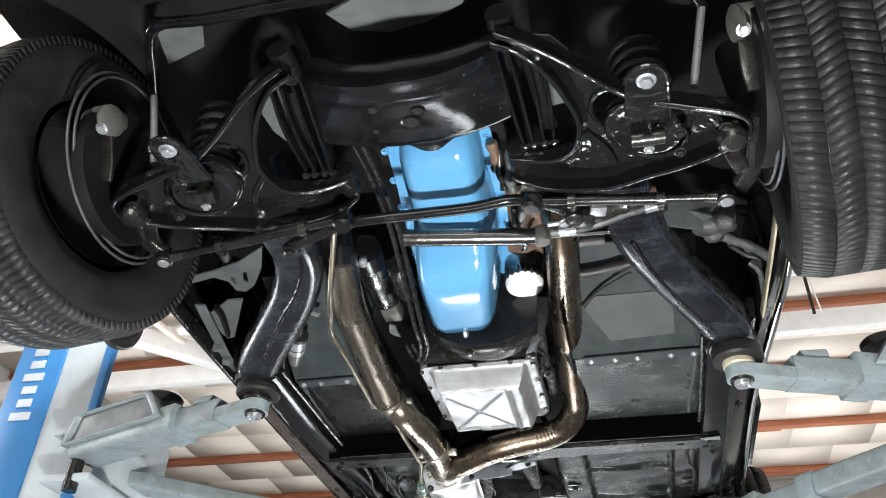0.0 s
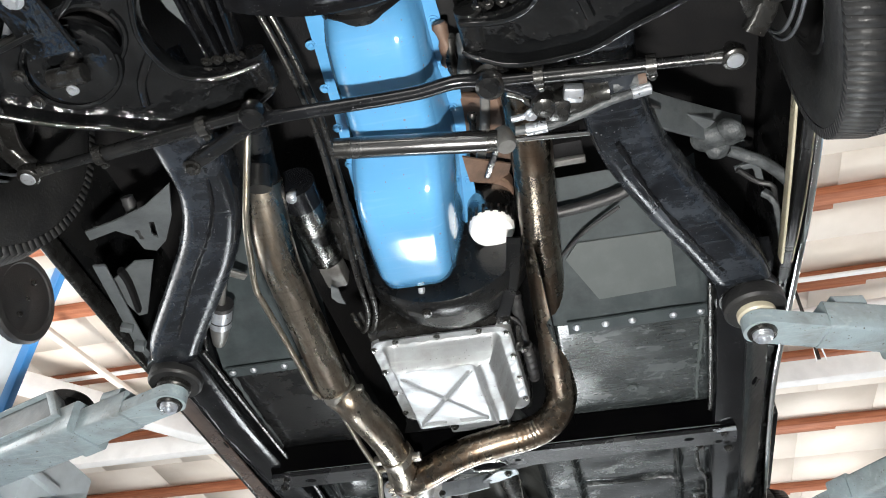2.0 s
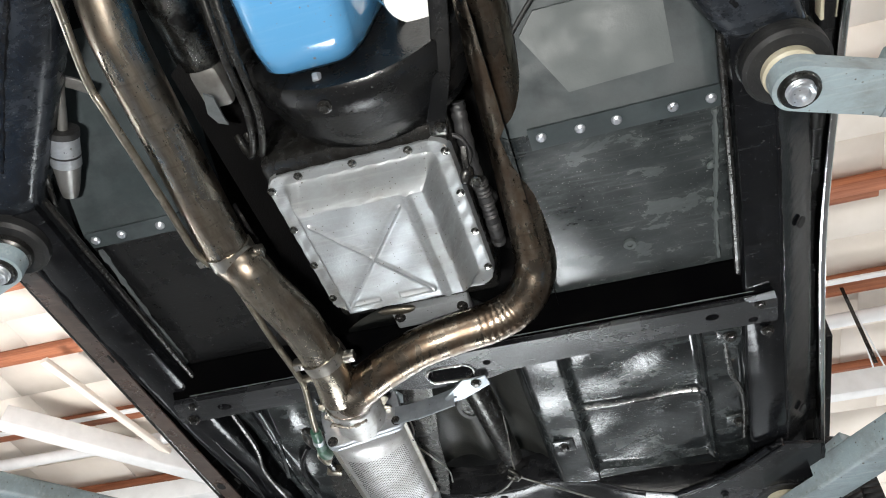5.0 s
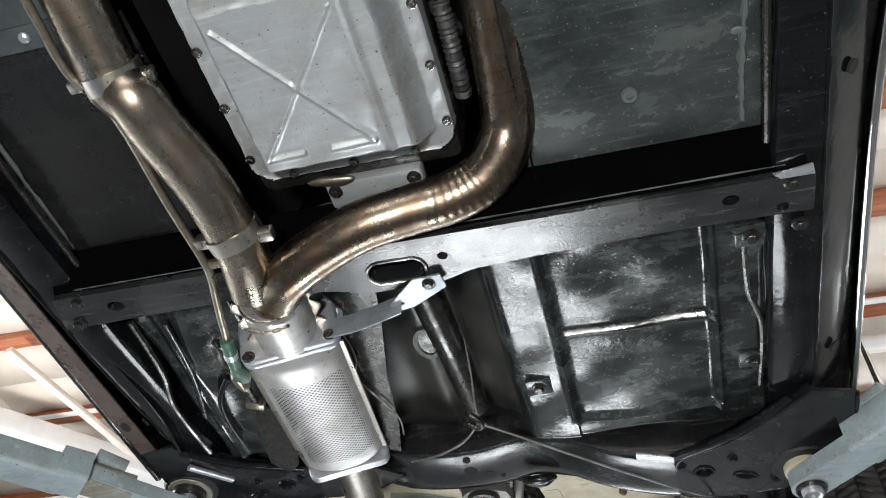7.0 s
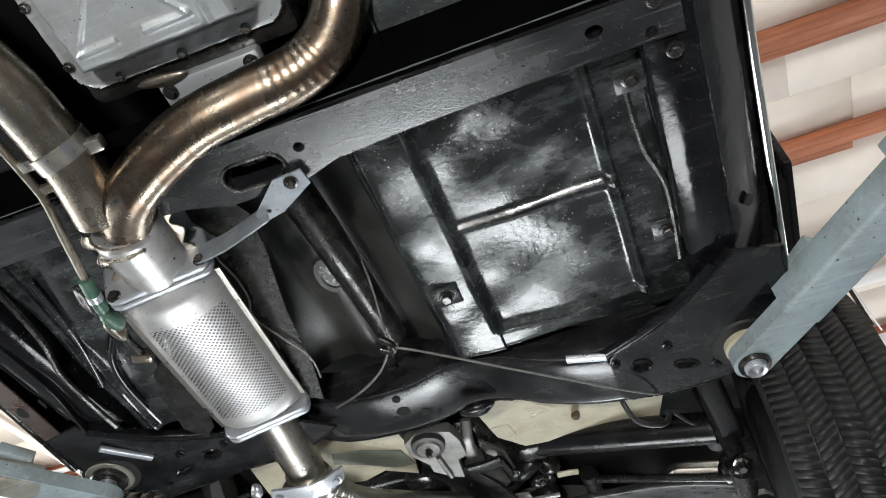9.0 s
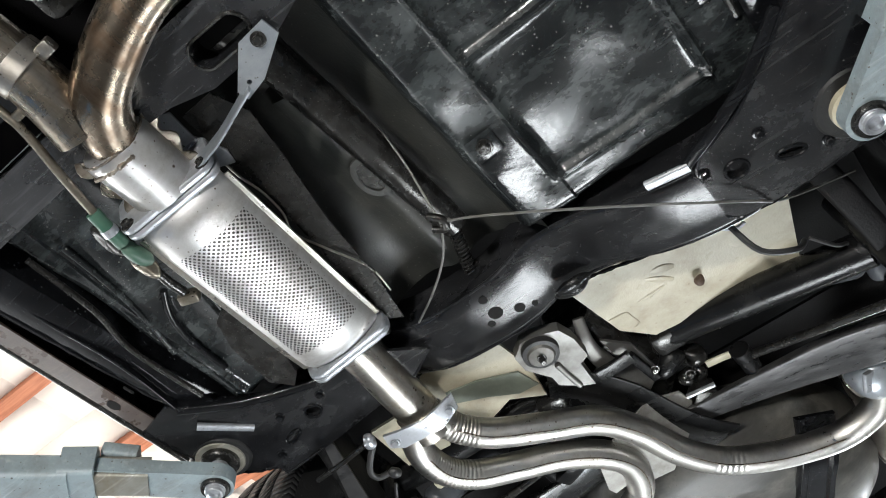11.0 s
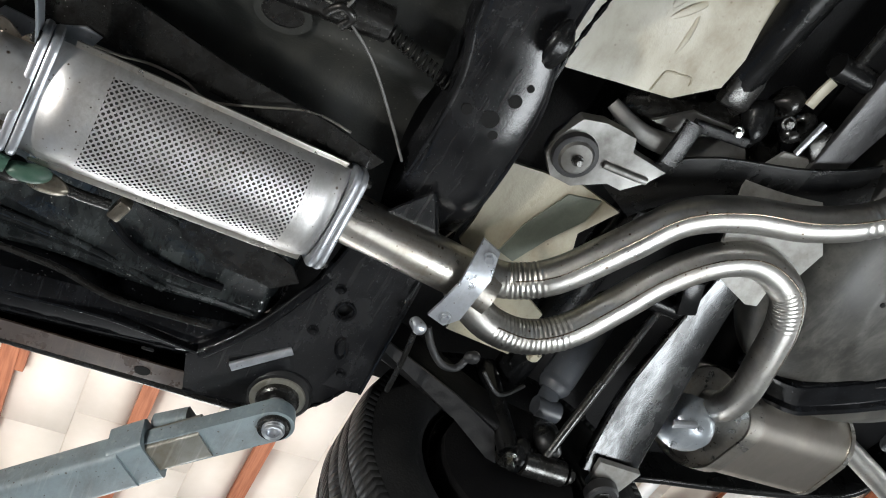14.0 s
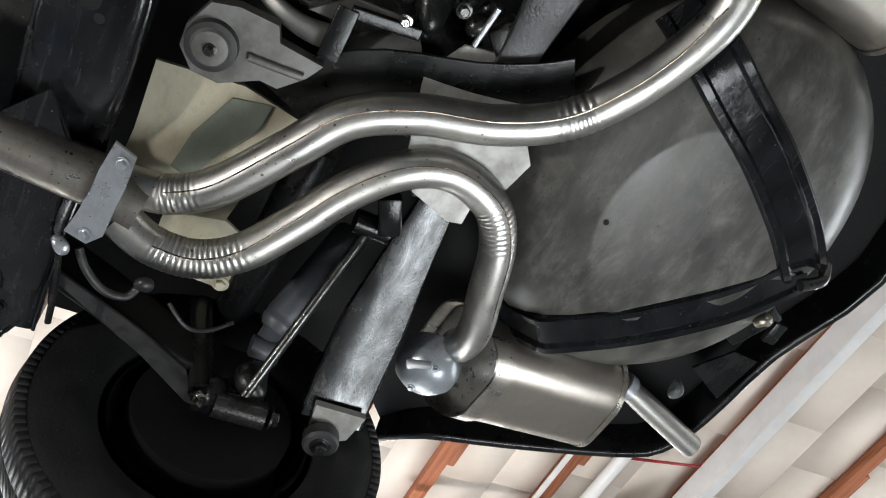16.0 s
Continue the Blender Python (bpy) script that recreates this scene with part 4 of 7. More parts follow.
for s in (-1, 1):
    g = [(0.65, 3.04), (0.6, 3.09), (0.5, 3.17), (0.38, 3.205), (0.28, 3.225), (0.2, 3.3), (0.3, 3.35), (0.42, 3.35), (0.5, 3.36), (0.62, 3.35), (0.7, 3.3), (0.735, 3.2), (0.735, 3.06)]
    if s > 0:
        g[3:7] = [(0.42, 3.2), (0.4, 3.23), (0.4, 3.33)]
    pts = [(s * x + 0.01, y) for x, y in g]
    zg = (lambda x, y: max(0.0, zarch(x) - 1.995) * (x < 0.42)) if s > 0 else (lambda x, y: 0.075 + 0.1 * (y - 3.2) + 0.03 * (x + 0.6))
    gus = part("frame_gusset", plate(pts, 1.984, 1.992, holes=[ring(s * 0.464, 3.262, 0.016, 0.014), ring(s * 0.545, 3.29, 0.02, 0.007, turn=20 * s)], tilt=zg), BEAMBLACK, CAR, "black gusset plate at the rail kick-up")
    dz = 0.08 if s < 0 else 0.0
    part("gusset_rib", sweep(bmesh.new(), [(s * 0.63, 3.06, 1.99 + dz * 0.6), (s * 0.53, 3.14, 1.982 + dz * 0.85), (s * 0.4, 3.205, 1.985 + dz)], rrect(0.02, 0.014, 0.006), 3, (0, 0, 1)), CHASSIS, gus)
    part("tie_down_slot", sweep(bmesh.new(), [(-0.639, 3.119, 2.042), (-0.576, 3.209, 2.06)] if s < 0 else SLOTPTS, rrect(0.018, 0.01, 0.004), 1, (0, 0, 1)), ZINC, gus, "bright worn slot edge")
    part("body_mount_cup", lathe([(0.03, 0.0), (0.075, 0.006), (0.08, 0.02), (0.07, 0.035)], Matrix.Translation((s * 0.68, 3.235, 1.998 + dz)), 30), SATIN, CAR, "round black body mount cup")
    weld([(s * x + 0.01, y, 1.986 + zg(s * x + 0.01, y)) for x, y in g[5:10]], 0.003, gus, 33)
    weld([(s * x + 0.01, y, 1.986 + zg(s * x + 0.01, y)) for x, y in g[9:13]], 0.005, gus, 37)
    for hx, hy, ha, hb in ((0.464, 3.262, 0.019, 0.017), (0.545, 3.29, 0.024, 0.01)):
        part("hole_rim", tube([(x, y, 1.983 + zg(x, y)) for x, y in ring(s * hx, hy, ha, hb, 18, 20 * s) + [ring(s * hx, hy, ha, hb, 18, 20 * s)[0]]], 0.003, 6, 1), CHASSIS, gus)
    for bx, by in ((0.42, 3.235), (0.6, 3.31), (0.52, 3.225)):
        bolt((s * bx, by, 1.983 + zg(s * bx, by)), (0, 0, -1), 0.007, gus, CHASSIS)
    part("gusset_flange", sweep(bmesh.new(), [(s * x + 0.01, y, 1.99 + zg(s * x + 0.01, y)) for x, y in g[0:5]], rrect(0.006, 0.022, 0.002), 2, (0, 0, 1)), CHASSIS, gus)


# floor panels
def bead(d, w, h):
    """A raised half-round bead, at distance d from its line."""
    return h * math.exp(-(d / w) ** 2)


def floor_right(x, y):
    z = 2.055 + 0.12 * max(0, (0.26 - x) / 0.06) ** 2
    z += 0.02 * max(0, (x - 0.6) / 0.02)
    if y < 2.1:
        z += (2.1 - y) * 0.55
    z -= 0.002 * math.sin(x * 23) * math.sin(y * 19)
    return z


part("floor_panel", sheet(0.22, 0.622, 2.1, 2.518, 40, 40, floor_right), FLOORBLACK, CAR, "glossy black floor panel with dust smears and reflected haze in its colour")
part("toe_panel", sheet(0.24, 0.61, 1.80, 2.1, 24, 24, lambda x, y: floor_right(x, y) + 0.002), FIBRE, CAR, "grey-green fibreglass toe board")
part("toe_patch", plate([(0.34, 1.93), (0.54, 1.93), (0.54, 2.045), (0.37, 2.05), (0.31, 1.96)], 0, 0.004, tilt=lambda x, y: floor_right(x, y) - 0.004), PATCH, CAR, "lighter repaired fibreglass patch")
fl = part("rivet_strip", plate([(0.29, 2.085), (0.6, 2.082), (0.6, 2.122), (0.29, 2.128)], 2.048, 2.053), FIBRE, CAR, "grey joint strip with rivets")
for x in (0.31, 0.375, 0.435, 0.525, 0.585):
    part("rivet", lathe([(0.009, 0), (0.0085, 0.003), (0.005, 0.006)], along((x, 2.104, 2.048), (0, 0, -1)), 12), ZINC, fl)
sealer = weld([(0.59, 2.13, 2.053), (0.586, 2.22, 2.053), (0.575, 2.36, 2.053), (0.572, 2.47, 2.053)], 0.0055, CAR, 12, "seam_sealer", PATCH)
for k, (dy, w_) in enumerate(((2.19, 0.012), (2.245, 0.014), (2.29, 0.016), (2.325, 0.02), (2.37, 0.016), (2.43, 0.012))):
    lump((0.586 - 0.014 * min(1, (dy - 2.19) / 0.2) + 0.004 * (-1) ** k, dy, 2.054), (w_ * 0.5, w_ * 0.4, 0.004), sealer, "sealer_dab", PATCH, "", 40 + k, 0.6)
part("floor_washer", lathe([(0.005, 0.0), (0.0055, 0.003), (0.011, 0.0035), (0.0125, 0.001), (0.0125, -0.002)], along((0.417, 2.392, 2.052), (0, 0, -1)), 22), PATCH, CAR, "small grey washer pressed into the floor")
part("floor_lip", sweep(bmesh.new(), [(0.24, 2.508, 2.052), (0.4, 2.51, 2.05), (0.5, 2.511, 2.051), (0.6, 2.512, 2.052)], rrect(0.016, 0.007, 0.003), 5, (0, 0, 1), lambda t: 0.7 + 0.7 * t * t), FLOORBLACK, CAR, "rolled rear lip of the floor panel")


def floor_left(x, y):
    z = 2.055 + 0.12 * max(0, (x + 0.26) / 0.06) ** 2 * (x > -0.26)
    if y < 2.1:
        z += (2.1 - y) * 0.5
    z += 0.002 * math.sin(x * 21 + 1) * math.sin(y * 17)
    return z


part("floor_panel", sheet(-0.56, -0.25, 2.1, 2.51, 36, 40, floor_left), SATIN, CAR, "glossy black floor panel")
part("toe_panel", sheet(-0.56, -0.265, 1.78, 2.1, 24, 24, lambda x, y: floor_left(x, y) + 0.002), FIBRE, CAR, "grey-green fibreglass toe board")
fl = part("rivet_strip", plate([(-0.55, 2.085), (-0.27, 2.085), (-0.27, 2.122), (-0.55, 2.12)], 2.048, 2.053), FIBRE, CAR, "grey joint strip with rivets")
for x in (-0.535, -0.48, -0.4, -0.32):
    part("rivet", lathe([(0.009, 0), (0.0085, 0.003), (0.005, 0.006)], along((x, 2.102, 2.048), (0, 0, -1)), 12), ZINC, fl)
weld([(-0.545, 2.13, 2.053), (-0.553, 2.3, 2.053), (-0.555, 2.48, 2.053)], 0.006, CAR, 13, "seam_sealer", GREYPANEL)


# seat tubs behind the crossmember
def tub_right(x, y):
    e = min(x - 0.1, 0.635 - x, 0.13 + 3.08 - y)
    z = 2.035 + 0.11 * max(0, (0.05 - e) / 0.05) ** 2
    z += 0.012 * max(0, (0.2 - x) / 0.1) ** 1.5
    for xb in (0.233, 0.512):
        z -= bead(x - xb, 0.007, 0.012) * (y < 3.12)
    if 0.233 < x < 0.512:
        z -= bead(y - 2.858, 0.008, 0.012) + bead(y - 3.115, 0.009, 0.010)
        z += 0.006
    return z + 0.002 * math.sin(x * 31) * math.sin(y * 27) + 0.0016 * math.sin(x * 17 + y * 40)


tr = part("seat_tub", sheet(0.095, 0.64, 2.63, 3.21, 136, 116, tub_right), TUB, CAR, "glossy black pressed seat tub with raised beads, dust and painted-in haze")
for x, y in ((0.175, 2.99), (0.575, 2.99), (0.575, 2.68)):
    zt = tub_right(x, y)
    part("mount_plate", box((x, y, zt - 0.004), (0.05, 0.045, 0.006), bevel=0.002), TUB, tr)
    bolt((x, y, zt - 0.007), (0, 0, -1), 0.010, tr, DARKMETAL)


def tub_left(x, y):
    e = min(-0.30 - x, x + 0.58, 3.17 - y)
    z = 2.06 + 0.1 * max(0, (0.05 - e) / 0.05) ** 2
    z -= bead(x + 0.50 + 0.03 * (y - 2.8), 0.008, 0.010) + 0.012 * math.exp(-((x + 0.40 + (y - 3.0) * 0.3) / 0.012) ** 2) * (y > 2.85)
    return z + 0.006 * math.sin(x * 25) * math.sin(y * 22) + 0.003 * math.sin(x * 55 + y * 13)


part("seat_tub", sheet(-0.585, -0.29, 2.6, 3.18, 80, 116, tub_left), TUB, CAR, "black pressed seat tub, dusty, hazed in colour and rippled")

# tunnel
part("tunnel", sheet(-0.25, 0.26, 1.85, 2.62, 30, 10, lambda x, y: 2.36 - 0.26 * abs(x / 0.25) ** 6), MATTE, CAR, "dark transmission tunnel")
part("tunnel", sheet(-0.3, 0.15, 2.6, 3.24, 40, 30, lambda x, y: 2.22 - 0.14 * abs((x + 0.075) / 0.225) ** 3 - 0.035 * math.exp(-((x + 0.06) / 0.04) ** 2) * (y > 2.75)), TUNNELM, CAR, "dusty grey tunnel panel")
ah = part("access_rim", plate(ring(-0.055, 2.98, 0.03, 0.046, 24), 0, 0.006, holes=[ring(-0.055, 2.98, 0.02, 0.034, 20)], tilt=lambda x, y: 2.178), TUNNELM, CAR, "raised oval rim in the tunnel")
part("access_cover", plate(ring(-0.055, 2.98, 0.021, 0.035, 20), 2.181, 2.186), DARKMETAL, ah)
hs = plate([(-0.16, 2.66), (-0.1, 2.66), (-0.075, 2.72), (-0.09, 2.8), (-0.125, 2.95), (-0.145, 3.1), (-0.17, 3.2), (-0.2, 3.18), (-0.17, 2.9)], 2.075, 2.08)
part("heat_shield", hs, DARKMETAL, CAR, "thin bent sheet heat shield")
part("propeller_shaft", tube([(-0.005, 2.66, 2.115), (0.015, 2.9, 2.10), (0.02, 3.12, 2.11)], 0.032, 20, 4, lambda t: 1.1 - 0.25 * t), DARKMETAL, CAR, "dark steel shaft tube")
sp = [(0.015 - 0.055 * t + 0.012 * math.cos(t * 75), 3.12 + 0.13 * t, 2.11 + 0.045 * t + 0.012 * math.sin(t * 75)) for t in [k / 120 for k in range(121)]]
part("return_spring", tube(sp, 0.0022, 6, 1), DARKMETAL, CAR, "small black coil return spring")
part("brake_cable", tube([(0.02, 2.66, 2.13), (0.045, 2.9, 2.1), (0.043, 3.03, 2.012), (0.06, 3.042, 2.0)], 0.0023, 8, 5), ALU, CAR, "thin bare steel parking brake cable")
part("brake_cable", tube([(0.04, 3.04, 2.004), (0.1, 3.058, 1.985), (0.23, 3.135, 1.962), (0.34, 3.215, 1.955), (0.45, 3.31, 1.962), (0.5, 3.38, 2.0), (0.62, 3.46, 2.06)], 0.0023, 8, 5), ALU, CAR, "thin bare steel parking brake cable")
part("brake_cable", tube([(0.04, 3.045, 2.005), (0.0, 3.1, 2.008), (-0.07, 3.16, 2.025), (-0.15, 3.22, 2.06)], 0.0023, 8, 5), ALU, CAR)
part("cable_equaliser", tube([(0.03, 3.022, 2.012), (0.05, 3.036, 2.002), (0.042, 3.055, 2.003), (0.022, 3.046, 2.01)], 0.0065, 10, 4), DARKMETAL, CAR, "small steel cable equaliser hook")



# engine
def loft(sections, seg=8):
    """Pan sections (y, x centre, half width below, half width above, z below, z above, corner radius)."""
    bm = bmesh.new()
    rings = []
    for y, xc, wb_, wt, zb, zt, r in sections:
        pts = [(xc - wt, zt), (xc - wb_ - r * 0.12, zb + r)]
        for k in range(1, seg):
            a = radians(180 + 90 * k / seg)
            pts.append((xc - wb_ + r + r * math.cos(a), zb + r + r * math.sin(a)))
        pts.append((xc - wb_ + r, zb))
        pts += [(2 * xc - x, z) for x, z in pts[::-1]]
        rings.append([bm.verts.new((x, y, z)) for x, z in pts])
    n = len(rings[0])
    for a, b in zip(rings, rings[1:]):
        for j in range(n):
            bm.faces.new((a[j], a[(j + 1) % n], b[(j + 1) % n], b[j]))
    bm.faces.new(rings[0])
    bm.faces.new(rings[-1])
    return bm


pan = part("oil_pan", loft([(1.26, 0.055, 0.06, 0.08, 2.19, 2.26, 0.03), (1.28, 0.055, 0.075, 0.085, 2.145, 2.26, 0.04), (1.32, 0.054, 0.082, 0.09, 2.118, 2.26, 0.04), (1.37, 0.05, 0.083, 0.092, 2.108, 2.26, 0.04), (1.44, 0.046, 0.083, 0.095, 2.105, 2.26, 0.035), (1.505, 0.042, 0.084, 0.1, 2.1, 2.26, 0.035), (1.535, 0.038, 0.085, 0.105, 2.085, 2.26, 0.035), (1.57, 0.034, 0.086, 0.11, 2.048, 2.26, 0.035), (1.605, 0.03, 0.086, 0.112, 2.018, 2.26, 0.035),
     (1.64, 0.026, 0.086, 0.112, 2.009, 2.26, 0.035), (1.7, 0.018, 0.085, 0.112, 2.012, 2.26, 0.035),
     (1.82, 0.004, 0.082, 0.11, 2.022, 2.26, 0.035), (1.862, -0.001, 0.078, 0.11, 2.032, 2.26, 0.04), (1.885, -0.002, 0.07, 0.108, 2.06, 2.26, 0.04), (1.90, 0.0, 0.066, 0.1, 2.12, 2.26, 0.04), (1.905, 0.0, 0.066, 0.1, 2.2, 2.26, 0.04)]), BLUE, CAR, "blue painted engine oil pan, stepped and glossy")
part("pan_flange", plate([(-0.065, 1.22), (0.165, 1.23), (0.17, 1.5), (0.15, 1.7), (0.13, 1.91), (-0.13, 1.91), (-0.115, 1.7), (-0.09, 1.5)], 2.225, 2.236), BLUE, pan, "blue bolted pan flange")
part("drain_plug", lathe([(0.008, 0), (0.008, 0.012), (0.005, 0.014)], along((0.0, 1.885, 2.045), (0, 0.6, -0.8)), 6), ZINC, pan, "steel drain plug")
for k in range(7):
    t = k / 6
    bolt((0.158 - 0.03 * t, 1.26 + 0.6 * t, 2.224), (0, 0, -1), 0.007, pan, BLUE)
    bolt((-0.075 - 0.045 * t, 1.26 + 0.6 * t, 2.224), (0, 0, -1), 0.007, pan, BLUE)
part("engine_block", box((0.03, 1.57, 2.32), (0.34, 0.68, 0.16), bevel=0.02), MATTE, CAR, "dark engine block side")
bal = lathe([(0.05, 0.0), (0.082, 0.004), (0.088, 0.02), (0.088, 0.035), (0.082, 0.04), (0.088, 0.045), (0.088, 0.06), (0.07, 0.066), (0.04, 0.07)], along((0.05, 1.31, 2.225), (0, -1, 0)), 40)
part("crank_damper", bal, SATIN, CAR, "round black crankshaft damper")

filt = part("oil_filter", lathe([(0.034, 0.0), (0.046, 0.003), (0.05, 0.012), (0.05, 0.022)], Matrix.Translation((0.165, 1.85, 2.14)), 36), WHITECAP, CAR, "white capped spin-on oil filter with a dark ribbed body")
body = lathe([(0.0505, 0.022), (0.0515, 0.03), (0.0505, 0.034), (0.0515, 0.05), (0.053, 0.08), (0.053, 0.1), (0.03, 0.11)], Matrix.Translation((0.165, 1.85, 2.14)), 36)
part("filter_body", body, WORNSTEEL, filt, "dark ribbed filter body")
for k in range(18):
    a = 2 * math.pi * k / 18
    part("grip_flute", box((0.165 + 0.0505 * math.cos(a), 1.85 + 0.0505 * math.sin(a), 2.17), (0.004, 0.006, 0.024), Matrix.Rotation(a, 4, "Z"), bevel=0), DARKMETAL, filt)
part("filter_adapter", lathe([(0.052, 0.1), (0.056, 0.105), (0.056, 0.14)], Matrix.Translation((0.165, 1.83, 2.14)), 28), RUST, CAR, "rusty oil filter adapter")
part("engine_mount", box((0.2, 1.62, 2.22), (0.09, 0.16, 0.02), Matrix.Rotation(0.4, 4, "Y"), bevel=0.006), RUST, CAR, "rusty brown engine mount bracket")
part("mount_arm", sweep(bmesh.new(), [(0.22, 1.5, 2.2), (0.2, 1.6, 2.19), (0.17, 1.7, 2.2)], rrect(0.02, 0.012, 0.004), 4, (0, 0, 1)), ALU, CAR)

bell = bmesh.new()
lathe([(0.196, 0.0), (0.2, 0.006), (0.2, 0.05), (0.193, 0.06), (0.186, 0.1), (0.165, 0.14), (0.14, 0.16)], along((0.045, 1.89, 2.2), (0, 1, 0)), 56, bm=bell)
bl = part("bell_housing", bell, SATIN, CAR, "black flywheel housing cover")
bolt((0.005, 1.92, 2.002), (0, 0, -1), 0.008, bl, DARKMETAL)
part("brace_strap", sweep(bmesh.new(), [(0.215, 1.82, 2.09), (0.19, 1.93, 2.06), (0.15, 2.03, 2.045)], rrect(0.03, 0.006, 0.002), 2, (0, 0, 1)), SATIN, CAR)

st = part("starter_motor", tube([(-0.211, 1.68, 2.16), (-0.224, 1.87, 2.172)], 0.041, 24, 1), WORNSTEEL, CAR, "grey-black starter motor, chipped paint")
part("starter_cap", tube([(-0.207, 1.625, 2.156), (-0.211, 1.682, 2.16)], 0.042, 24, 1), CHASSIS, st, "black starter end cap")
part("starter_stud", tube([(-0.21, 1.63, 2.112), (-0.21, 1.635, 2.135)], 0.012, 8, 1), ZINC, st)
part("starter_nose", box((-0.224, 1.915, 2.165), (0.06, 0.08, 0.05), bevel=0.01), ALU, st, "bare alloy starter nose")
part("solenoid", tube([(-0.16, 1.76, 2.2), (-0.17, 1.9, 2.2)], 0.03, 18, 1), DARKMETAL, st)


# transmission
def tpan(x, y):
    xc, yc = -0.008, 2.235
    dx, dy = abs(x - xc) - 0.122, abs(y - yc) - 0.137
    d = math.hypot(max(dx, 0), max(dy, 0)) + min(max(dx, dy), 0)
    t = min(1, max(0, (0.02 - d) / 0.032))
    t = t * t * (3 - 2 * t)
    z = 2.048 - 0.062 * t
    if t > 0.98:
        u, v = x - xc + 0.02, y - yc + 0.0
        for d1 in (abs(u * 0.78 - v * 0.62), abs(u * 0.78 + v * 0.62)):
            z -= bead(d1, 0.0035, 0.0045) * (abs(u) < 0.085 and abs(v) < 0.105)
        z -= bead(x - xc - 0.082, 0.006, 0.006)
        z -= bead(y - yc - 0.105, 0.005, 0.005) * (abs(x - xc + 0.075) < 0.03 or abs(x - xc - 0.03) < 0.035)
        z += 0.0012 * math.sin(x * 60 + 2) * math.sin(y * 50)
    elif 0.02 < t < 0.95:
        z -= 0.0018 * max(0, math.sin((y if abs(x - xc) > 0.11 else x) * 70)) ** 2
    else:
        z += 0.0007 * math.sin((x + y) * 160)
    out = math.hypot(max(abs(x - xc) - 0.13, 0), max(abs(y - yc) - 0.145, 0)) - 0.036
    return z + 0.05 * min(1, max(0, out) / 0.004) - 0.003 * math.exp(-(out / 0.003) ** 2)


tp = part("transmission_pan", sheet(-0.178, 0.16, 2.055, 2.42, 130, 140, tpan), PANMETAL, CAR, "bare stamped steel transmission pan with an X rib")
for k in range(4):
    for xx in (-0.168, 0.15):
        bolt((xx, 2.085 + k * 0.095, 2.046), (0, 0, -1), 0.0055, tp, WORNSTEEL)
for xx in (-0.11, -0.01, 0.09):
    for yy in (2.066, 2.41):
        bolt((xx, yy, 2.046), (0, 0, -1), 0.0055, tp, WORNSTEEL)
part("transmission_case", box((-0.008, 2.24, 2.13), (0.34, 0.42, 0.15), bevel=0.02), DARKMETAL, CAR, "dull alloy transmission case")
part("tail_housing", tube([(-0.02, 2.42, 2.17), (-0.01, 2.66, 2.16)], 0.075, 20, 1, lambda t: 1.15 - 0.4 * t), DARKMETAL, CAR)
mt = part("transmission_mount", box((0.01, 2.465, 2.055), (0.16, 0.05, 0.03), bevel=0.006), PANMETAL, CAR, "small bolted mount bracket")
for xx in (-0.055, 0.075):
    bolt((xx, 2.455, 2.04), (0, 0, -1), 0.008, mt, DARKMETAL)
part("wiring_conduit", tube([(0.18, 2.05, 2.13), (0.178, 2.1, 2.11), (0.175, 2.2, 2.1), (0.185, 2.27, 2.12)], 0.014, 14, 10, lambda t: 1 + 0.1 * math.sin(t * 130)), HOSE, CAR, "black corrugated wiring sleeve")

# exhaust
R1 = 0.042
lp = part("down_pipe", pipe([(-0.255, 1.58, 2.125), (-0.268, 1.66, 2.095), (-0.279, 1.75, 2.07), (-0.284, 1.87, 2.055), (-0.286, 2.01, 2.035), (-0.284, 2.17, 2.01), (-0.258, 2.201, 1.990), (-0.247, 2.251, 1.985), (-0.220, 2.351, 1.975), (-0.210, 2.447, 1.967), (-0.211, 2.503, 1.962), (-0.221, 2.563, 1.960)], R1), BRONZED, CAR, "heat-tinted steel exhaust down pipe")
part("pipe_sleeve", tube([(-0.235, 1.42, 2.17), (-0.245, 1.5, 2.145), (-0.257, 1.592, 2.121)], 0.039, 20, 5), SATIN, CAR, "sooty black upper exhaust pipe")
part("manifold_flange", plate(ring(-0.237, 1.44, 0.055, 0.04, 16), 2.15, 2.165), DARKMETAL, CAR)
part("down_pipe", pipe([(0.293, 1.42, 2.14), (0.288, 1.6, 2.115), (0.272, 1.8, 2.12), (0.257, 2.04, 2.115), (0.247, 2.25, 2.085), (0.24, 2.38, 2.065), (0.222, 2.43, 2.04), (0.185, 2.465, 2.02), (0.13, 2.48, 2.005), (0.06, 2.483, 1.995), (-0.02, 2.488, 1.98), (-0.095, 2.51, 1.965), (-0.155, 2.54, 1.955), (-0.19, 2.575, 1.962), (-0.205, 2.6, 1.97)], 0.041, ((0.50, 0.62, 8),), depth=0.006), BROWNED, CAR, "heat-tinted steel crossover exhaust pipe with bend ripples")
